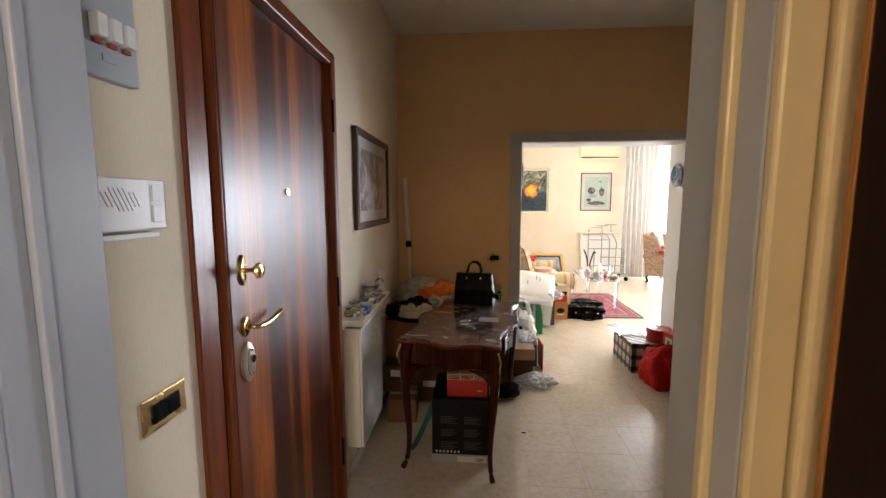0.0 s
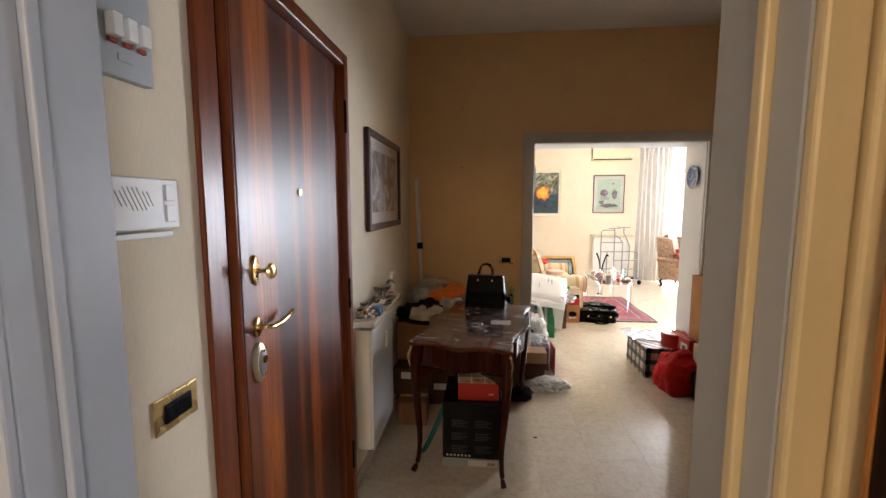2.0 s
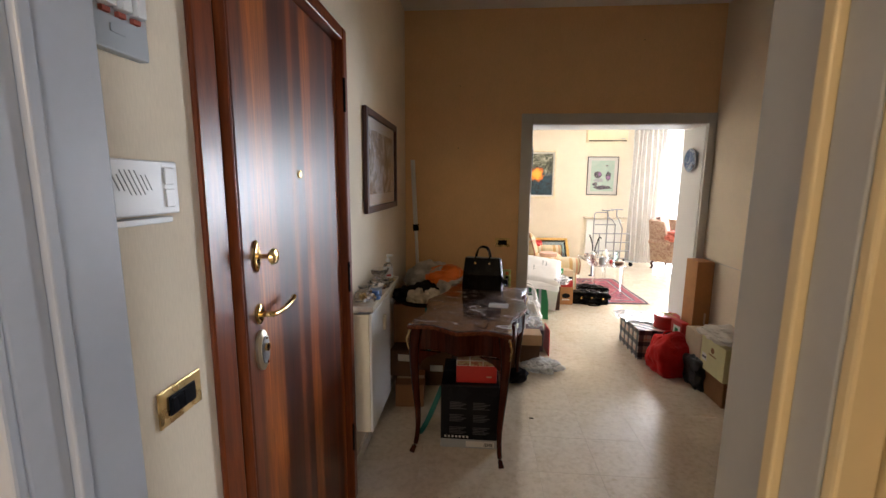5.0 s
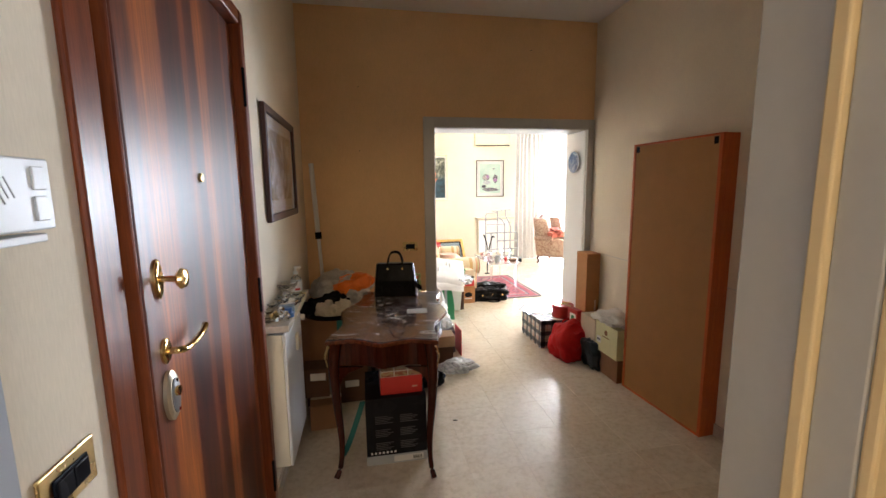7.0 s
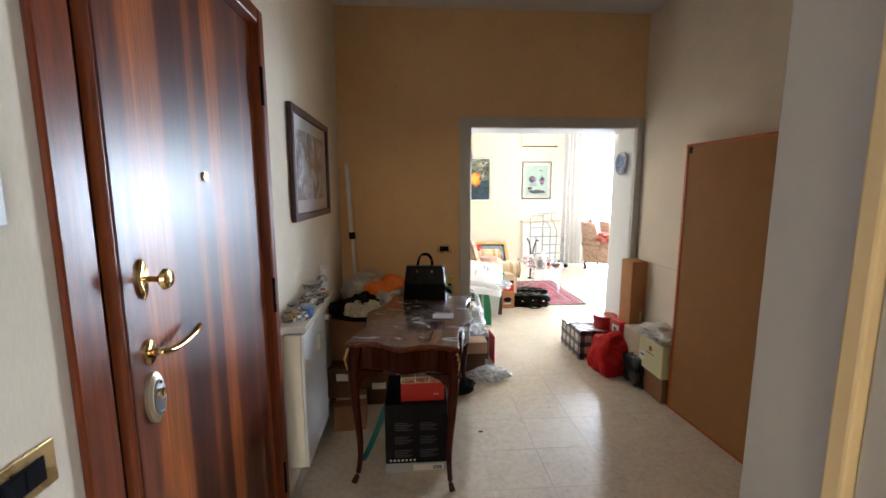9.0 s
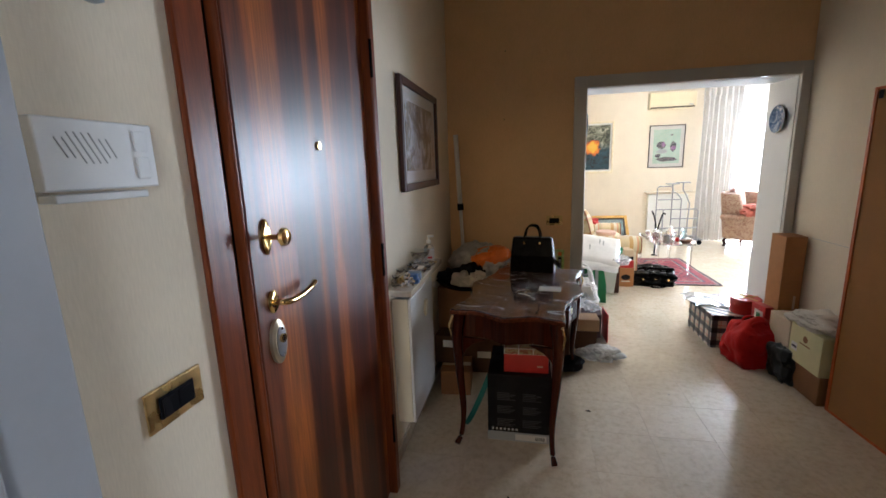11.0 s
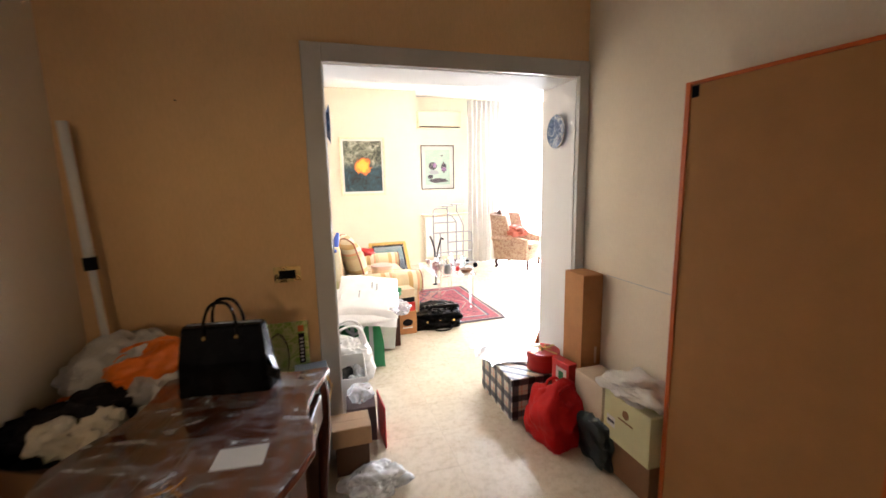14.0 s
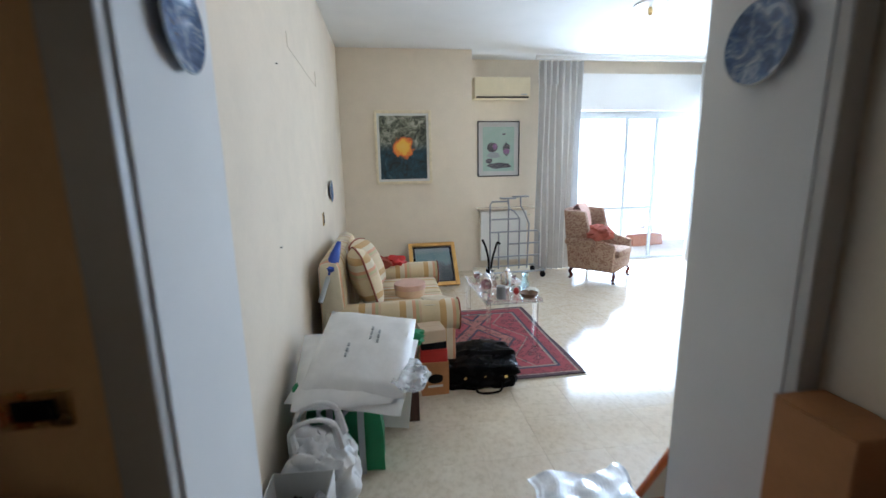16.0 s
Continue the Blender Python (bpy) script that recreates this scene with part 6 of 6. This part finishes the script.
for i, (x, y, z, rz, rx, ry, w, l, hh) in enumerate(((1.70, 5.70, 0.455, -12, 12, 5, 0.56, 0.60, 0.045), (1.64, 5.66, 0.495, 3, 16, 2, 0.48, 0.56, 0.045), (1.735, 5.71, 0.55, -8, 20, 7, 0.50, 0.58, 0.065))):
    t = tagged(new("wrapped_picture"), ("flat picture wrapped in white foam near the bottom of the stack", "flat white foam parcel in the middle of the stack", "white foam parcel with small dark print on top of the stack")[i], "parcel", "white foam parcels")
    t.matrix_basis = pose(x, y, z, rx, ry, rz)
    bm = bmesh.new()
    sheet(bm, 16, 16, lambda u, v: ((u - 0.5) * w, (v - 0.5) * l, hh * (max(0, math.sin(math.pi * u) * math.sin(math.pi * v))) ** 0.3 + 0.008 * noise.noise(Vector((u * 5, v * 5, i)))), 0)
    sheet(bm, 16, 16, lambda u, v: ((u - 0.5) * w, (v - 0.5) * l, -0.4 * hh * (max(0, math.sin(math.pi * u) * math.sin(math.pi * v))) ** 0.3 + 0.008 * noise.noise(Vector((u * 5, v * 5, i)))), 0)
    bmesh.ops.remove_doubles(bm, verts=bm.verts, dist=0.0005)
    part("wrapping", bm, M_WBAG, t, "white foam wrapping", smooth=True)
    if i == 2:
        for a, b2 in ((-0.08, -0.12), (0.02, 0.02), (0.06, 0.0)):
            for k in range(3):
                bpart("print_mark", (a, a + 0.012, b2 + k * 0.035, b2 + k * 0.035 + 0.022, hh + 0.003, hh + 0.008), M_GREYPL, t, "small grey print")
bm = bmesh.new()
blob(bm, 0.11, 0.12, 0.045, seed=60, bumpy=0.4, freq=2.2, sub=4)
crumple(bm, 0.016, 14, 60)
single("film_wrap", bm, M_FILM, 1.95, 5.56, 0.43, 10, "crumpled clear film at the corner of the parcels", "wrapping", smooth=True)
bm = bmesh.new()
blob(bm, 0.10, 0.07, 0.05, seed=61, bumpy=0.5, sub=3)
single("green_cloth", bm, M_GREEN, 1.98, 6.02, 0.44, 0, "crumpled dark green cloth beside the parcels", "cloth", smooth=True)

t = carton("picture_carton", 2.155, 6.22, 0, 2, 0.185, 0.16, 0.235, M_CARTON2, "orange brown carton printed with a dark pot")
bm = bmesh.new()
for v in blob(bm, 0.055, 0.004, 0.035, seed=70, bumpy=0.05, sub=2, flat=False):
    v.co += Vector((0.0, -0.082, 0.085))
part("pot_picture", bm, M_DARK, t, "printed dark pot")
bpart("pot_band", (-0.05, 0.05, -0.0835, -0.0803, 0.06, 0.075), M_PRINTWHITE, t, "printed pale band")
carton("red_flat_box", 2.155, 6.22, 0.2355, -2, 0.18, 0.15, 0.09, M_RED, "flat red box on the printed carton")
carton("black_flat_box", 2.15, 6.22, 0.326, 3, 0.17, 0.15, 0.05, M_BLACK, "flat black box in the small stack")
carton("pale_flat_box", 2.145, 6.22, 0.3765, 8, 0.16, 0.17, 0.085, M_BOXTOP, "pale box with a dark window on top of the small stack")
t = thing("black_bag", 2.50, 6.36, 0, -4, "black soft leather holdall lying on the rug edge", "bag")
bm = bmesh.new()
for v in blob(bm, 0.30, 0.23, 0.118, seed=72, bumpy=0.13, freq=2.4, sub=5, box_like=0.75):
    if v.co.y < 0:
        v.co.z *= 0.85
crumple(bm, 0.006, 6, 72)
part("body", bm, M_LEATHER, t, "creased black leather", smooth=True)
bm = bmesh.new()
tube(bm, smooth_path([(-0.05, -0.19, 0.05), (-0.04, -0.26, 0.015), (0.06, -0.27, 0.012), (0.12, -0.24, 0.015), (0.13, -0.19, 0.05)], 5), 0.008, 8)
part("handle", bm, M_LEATHER, t, "black leather handle", smooth=True)
for x in (-0.12, 0.02, 0.16):
    bm = bmesh.new()
    cyl(bm, 0.012, 0, 0.006, m=pose(x, -0.200, 0.09, 90, 0, 0), seg=12)
    part("clasp", bm, M_BRASS, t, "brass clasp")

# ---- rug ----
rug = thing("rug", 2.68, 7.0, 0.0, 0, "red and navy patterned oriental wool rug on the marble floor", "rug")
bm = bmesh.new()
sheet(bm, 20, 24, lambda u, v: ((u - 0.5) * 1.20 + 0.008 * math.sin(v * 9), (v - 0.5) * 1.50 + 0.006 * math.sin(u * 8), 0.010 + 0.0015 * noise.noise(Vector((u * 6, v * 6, 0)))), 0.008)
part("woven_field", bm, M_RUG, rug, "knotted wool")
for s in (-1, 1):
    bm = bmesh.new()
    for i in range(120):
        x = -0.595 + i * 0.01
        box(bm, x, x + 0.004, s * 0.752 if s > 0 else -0.775, 0.775 if s > 0 else -0.752, 0.001, 0.004)
    part("fringe", bm, M_CREAMCLOTH, rug, "pale cotton fringe", kind="")

# ---- acrylic table and what stands on it ----
tab = thing("acrylic_table", 2.88, 7.17, 0, 0, "clear acrylic coffee table standing on the rug", "table")
bm = bmesh.new()
box(bm, -0.24, 0.24, -0.46, 0.46, 0.405, 0.42)
part("tabletop", bm, M_ACRYL, tab, "thick clear acrylic top", bevel=0.003)
for x in (-0.21, 0.19):
    for y in (-0.42, 0.42):
        bm = bmesh.new()
        box(bm, x - 0.018, x + 0.018, y - 0.018, y + 0.018, 0.012, 0.4045)
        part("leg", bm, M_ACRYL, tab, "clear acrylic leg", bevel=0.003)
for x in (-0.2395, 0.2295):
    bpart("raised_edge", (x, x + 0.010, -0.45, 0.45, 0.4205, 0.435), M_ACRYL, tab, "clear raised edge")


def turned(name, prof, mm, x, y, label, category, extra=None, z=0.4205, rz=0, group=""):
    t = thing(name, x, y, z, rz, label, category, group)
    bm = bmesh.new()
    lathe(bm, prof, 24)
    part("body", bm, mm, t, smooth=True)
    for n, pts, r, m2 in extra or ():
        bm = bmesh.new()
        tube(bm, smooth_path(pts, 5), r, 8)
        part(n, bm, m2, t, smooth=True)
    return t


POT = [(0.035, 0), (0.040, 0.005), (0.055, 0.04), (0.050, 0.085), (0.028, 0.11), (0.030, 0.115), (0.012, 0.125), (0.006, 0.135)]
EAR = ("handle", [(-0.045, 0, 0.09), (-0.085, 0, 0.085), (-0.085, 0, 0.045), (-0.048, 0, 0.03)], 0.005, M_CHROME)
SPOUT = ("spout", [(0.045, 0, 0.045), (0.075, 0, 0.06), (0.09, 0, 0.10)], 0.008, M_CHROME)
turned("silver_teapot", POT, M_CHROME, 2.76, 7.22, "silver teapot with a curved spout on the acrylic table", "teapot", (EAR, SPOUT))
turned("silver_coffee_pot", [(r * 0.9, h * 1.5) for r, h in POT], M_CHROME, 2.92, 7.10, "tall silver coffee pot on the acrylic table", "coffee pot", (EAR, SPOUT), rz=70)
turned("silver_tankard", [(0.04, 0), (0.042, 0.01), (0.038, 0.10), (0.041, 0.105), (0.036, 0.104), (0.0, 0.02)], M_STEEL, 2.80, 6.84, "dark pewter tankard at the edge of the acrylic table", "mug", (EAR,), rz=10)
turned("blue_vase", [(0.03, 0), (0.042, 0.02), (0.036, 0.07), (0.020, 0.12), (0.028, 0.165), (0.032, 0.17)], M_BLUEGLASS, 3.06, 7.00, "pale blue glass vase on the acrylic table", "vase")
turned("wicker_bowl", [(0.045, 0), (0.075, 0.04), (0.078, 0.045), (0.070, 0.042), (0.0, 0.012)], M_WICKER, 3.03, 6.82, "brown wicker bowl on the acrylic table", "bowl")
turned("glass_kettle", [(0.05, 0), (0.062, 0.03), (0.055, 0.08), (0.03, 0.10), (0.01, 0.115)], M_SOAP, 2.72, 7.05, "round clear glass jug on the acrylic table", "jug", (("handle", [(-0.05, 0, 0.08), (-0.02, 0, 0.14), (0.02, 0, 0.14), (0.05, 0, 0.08)], 0.004, M_CHROME),))
for i, (x, y, s) in enumerate(((2.87, 6.95, 1.0), (2.95, 7.32, 0.8), (2.82, 7.38, 1.1), (3.02, 7.22, 0.9), (2.74, 7.50, 1.0), (2.90, 7.52, 0.8), (3.05, 7.42, 1.0))):
    turned("wine_glass" if i % 2 else "silver_cup", [(0.022 * s, 0), (0.004, 0.006), (0.004, 0.045 * s), (0.026 * s, 0.06 * s), (0.032 * s, 0.10 * s), (0.030 * s, 0.10 * s), (0.0, 0.065 * s)] if i % 2 else [(0.02, 0), (0.035 * s, 0.02), (0.038 * s, 0.06 * s), (0.034 * s, 0.058 * s), (0.0, 0.02)], M_SOAP if i % 2 else M_CHROME, x, y, "clear stemmed glass among the silver on the table" if i % 2 else "small silver cup on the acrylic table", "glass" if i % 2 else "cup", group="table ware")
bm = bmesh.new()
blob(bm, 0.025, 0.022, 0.035, seed=80, bumpy=0.05, sub=2)
single("red_ornament", bm, M_RED, 2.96, 6.93, 0.4205, 0, "small red ornament among the silver on the table", "ornament", smooth=True)
bm = bmesh.new()
blob(bm, 0.06, 0.05, 0.03, seed=81, bumpy=0.5, sub=3)
single("cream_napkin", bm, M_CLOTH, 3.09, 6.92, 0.4205, 0, "crumpled cream napkin on the acrylic table", "cloth", smooth=True)
bm = bmesh.new()
lathe(bm, [(0.07, 0), (0.10, 0.008), (0.098, 0.010), (0.0, 0.004)], 28)
single("silver_tray", bm, M_CHROME, 2.87, 7.06, 0.4207, 0, "round silver tray lying on the acrylic table", "tray", smooth=True).location.x = 2.99
t = turned("coal_tongs", [(0.05, 0), (0.052, 0.006), (0.01, 0.02), (0.006, 0.03)], M_BLACK, 2.98, 8.0, "black wrought iron stand with two hooked arms", "stand", (("arm", [(0, 0, 0.03), (0.0, 0, 0.45), (-0.03, 0, 0.62), (-0.07, 0, 0.72)], 0.012, M_BLACK), ("arm", [(0.0, 0, 0.03), (0.03, 0, 0.42), (0.07, 0, 0.60), (0.10, 0, 0.68), (0.13, 0, 0.66)], 0.012, M_BLACK)), z=0)

# ---- folding trolley ----
t = thing("trolley", 3.62, 9.08, 0, 4, "grey tubular metal folding trolley with black castors before the radiator", "trolley")
TUBES = (
    [(-0.36, 0, 0.10), (-0.36, 0, 1.00), (-0.33, 0, 1.04), (-0.12, 0, 1.04), (-0.10, 0, 1.0), (-0.10, 0, 0.10)],
    [(-0.36, 0.03, 0.62), (0.34, 0.03, 0.62), (0.37, 0.03, 0.58), (0.37, 0.03, 0.08)],
    [(-0.34, 0, 0.28), (0.36, 0, 0.28)],
    [(-0.10, 0.02, 0.45), (0.36, 0.02, 0.45)],
    [(0.06, 0, 0.10), (0.06, 0, 0.80), (-0.02, -0.02, 0.90), (-0.10, -0.03, 0.94), (-0.12, -0.03, 1.07)],
    [(0.18, 0, 0.10), (0.20, 0, 0.72), (0.12, -0.03, 0.88), (0.06, -0.03, 0.98), (0.06, -0.03, 1.09)],
    [(-0.22, 0.05, 0.62), (-0.22, 0.05, 0.10)],
    [(-0.36, -0.18, 0.10), (0.37, -0.18, 0.10), (0.37, 0.18, 0.10), (-0.36, 0.18, 0.10), (-0.36, -0.18, 0.10)],
    [(-0.34, 0.0, 0.80), (0.05, 0.0, 0.80)],
)
for p in TUBES:
    bm = bmesh.new()
    tube(bm, p, 0.012, 10)
    part("tube", bm, M_STEEL, t, "grey metal tube", smooth=True)
for x, z in ((-0.12, 1.072), (0.06, 1.092)):
    bpart("top_pad", (x - 0.10, x + 0.10, -0.08, 0.03, z, z + 0.02), M_STEEL, t, "flat grey pad", 0.005)
for x in (-0.33, 0.34):
    for y in (-0.17, 0.17):
        bm = bmesh.new()
        cyl(bm, 0.042, -0.013, 0.013, m=pose(x, y, 0.042, 0, 90, 20), seg=20)
        part("castor", bm, M_BLACK, t, "black castor wheel", smooth=True)

# ---- armchair ----
ch = thing("armchair", 4.72, 8.80, 0, 42, "wing armchair in faded brown floral cloth with dark cabriole feet", "armchair")
ch.scale = (1.12, 1.12, 0.91)
bm = bmesh.new()
box(bm, -0.27, 0.27, -0.27, 0.26, 0.15, 0.36)
part("seat_base", bm, M_FLORAL, ch, bevel=0.03, smooth=True)
bm = bmesh.new()
box(bm, -0.22, 0.22, -0.31, 0.16, 0.3605, 0.47)
part("seat_cushion", bm, M_FLORAL, ch, "floral seat cushion", bevel=0.04, smooth=True)
bm = bmesh.new()
g = box(bm, -0.25, 0.25, 0.17, 0.28, 0.30, 1.04)
for v in g:
    if v.co.z > 0.7:
        v.co.y += 0.10
        v.co.x *= 1.05
part("backrest", bm, M_FLORAL, ch, "tall floral back", bevel=0.05, smooth=True)
for s in (-1, 1):
    bm = bmesh.new()
    x = s * 0.285
    pts = [(0.26, 0.17), (-0.26, 0.17), (-0.27, 0.56), (-0.10, 0.60), (0.02, 0.72), (0.08, 1.00), (0.34, 1.02), (0.30, 0.6)]
    lo, hi = [bm.verts.new((x - 0.035, a, b2)) for a, b2 in pts], [bm.verts.new((x + 0.035, a, b2)) for a, b2 in pts]
    bm.faces.new(lo), bm.faces.new(hi[::-1])
    for i in range(len(pts)):
        bm.faces.new((lo[i], hi[i], hi[(i + 1) % len(pts)], lo[(i + 1) % len(pts)]))
    part("wing", bm, M_FLORAL, ch, "floral wing side", bevel=0.02, smooth=True)
    bm = bmesh.new()
    cyl(bm, 0.055, -0.29, 0.05, m=pose(s * 0.30, 0, 0.57, 90, 0, 0), seg=18)
    part("arm_roll", bm, M_FLORAL, ch, "rolled floral arm", smooth=True)
    for y in (-0.25, 0.24):
        bm = bmesh.new()
        tube(bm, smooth_path([(s * 0.24, y, 0.155), (s * 0.265, y * 1.06, 0.11), (s * 0.25, y, 0.045), (s * 0.27, y * 1.08, 0.0)], 4), 0.02, 10, None)
        part("foot", bm, M_DESKLEG, ch, "dark curved foot", smooth=True)
bm = bmesh.new()
sheet(bm, 8, 16, lambda u, v: (-0.13 + 0.26 * u, 0.155 + 0.11 * v + 0.07 * max(0, v - 0.6) if v < 0.8 else 0.26 + 0.5 * (v - 0.8), 0.52 + 0.67 * v if v < 0.8 else 1.075 - 0.6 * (v - 0.8) ** 2 * 6), 0.012)
for v in bm.verts:
    v.co += 0.008 * noise.noise_vector(v.co * 9)
single("throw", bm, M_THROW, 0, 0, 0, 0, "pale pink throw hanging over the back of the armchair", "blanket", smooth=True, m=pose(4.72, 8.80, 0.0, 0, 0, 42) @ Matrix.Diagonal((1.1, 1.1, 0.925, 1)) @ pose(-0.05, -0.045, 0.01))
bm = bmesh.new()
blob(bm, 0.17, 0.14, 0.10, seed=90, bumpy=0.5, freq=2.0, sub=4)
single("rust_blanket", bm, M_RUST, 4.60, 8.62, 0.555, 30, "crumpled rust red blanket over the arm of the armchair", "blanket", smooth=True)
framed("leaning_frame", 0.44, 0.54, pose(3.135, 4.955, 0.245, -27, 0, 180), "orange wooden picture frame leaning behind the white pillar", M_CHERRY, M_MAT, 0.04, M_PICPRINT, 0.03, 0.02, glass=False)

# ---- skirting ----
for n, b in (("baseboard", (XL, XL + 0.012, 2.535, YF - 0.001, 0, 0.075)), ("baseboard", (XL + 0.013, 1.329, YF - 0.012, YF, 0, 0.075)), ("baseboard", (XR - 0.012, XR, YN, YF - 0.024, 0, 0.075)), ("baseboard", (LX, LX + 0.012, YF + 0.46, LY, 0, 0.075)), ("baseboard", (LX + 0.013, 3.05, LY - 0.012, LY, 0, 0.075))):
    struct(n, [b], M_MARBLE, "thin marble skirting board", 0.002)

# ---- floor of polished marble tiles ----
T = 0.333
M_JOINT = mat("tile_joint", (0.68, 0.61, 0.51), 0.6, var=0.1)
bm = bmesh.new()
box(bm, 0, T - 0.0006, 0, T - 0.0006, -0.012, 0)
tile_mesh = finish("tile", bm, M_MARBLE, 0.0004, seg=1)
for name, x0, x1, y0, y1 in (("floor_side_room", -0.666, 2.331, 1.13 - 10 * T, 1.13), ("floor", 0.0, 2.997, 1.13, 1.13 + 11 * T), ("floor_living", 0.999, 9.324, 1.13 + 11 * T, 1.13 + 26 * T)):
    base = struct(name, [(x0, x1, y0, y1, -0.12, -0.0010)], M_JOINT, "polished cream marble tile floor")
    count, rest = 0, []
    for j in range(round((y1 - y0) / T)):
        for i in range(round((x1 - x0) / T)):
            x, y = x0 + i * T, y0 + j * T
            if name == "floor_side_room" or count >= 298 or x > 6.7:
                rest.append((x, y))
                continue
            ob = new("tile", tile_mesh)
            ob.location = (x, y, 0)
            ob.parent = base
            count += 1
    if rest:
        bm = bmesh.new()
        for x, y in rest:
            box(bm, x, x + T - 0.0006, y, y + T - 0.0006, -0.012, 0)
        part("far_tiles", bm, M_MARBLE, base, "polished cream marble tiles", kind="stuff")
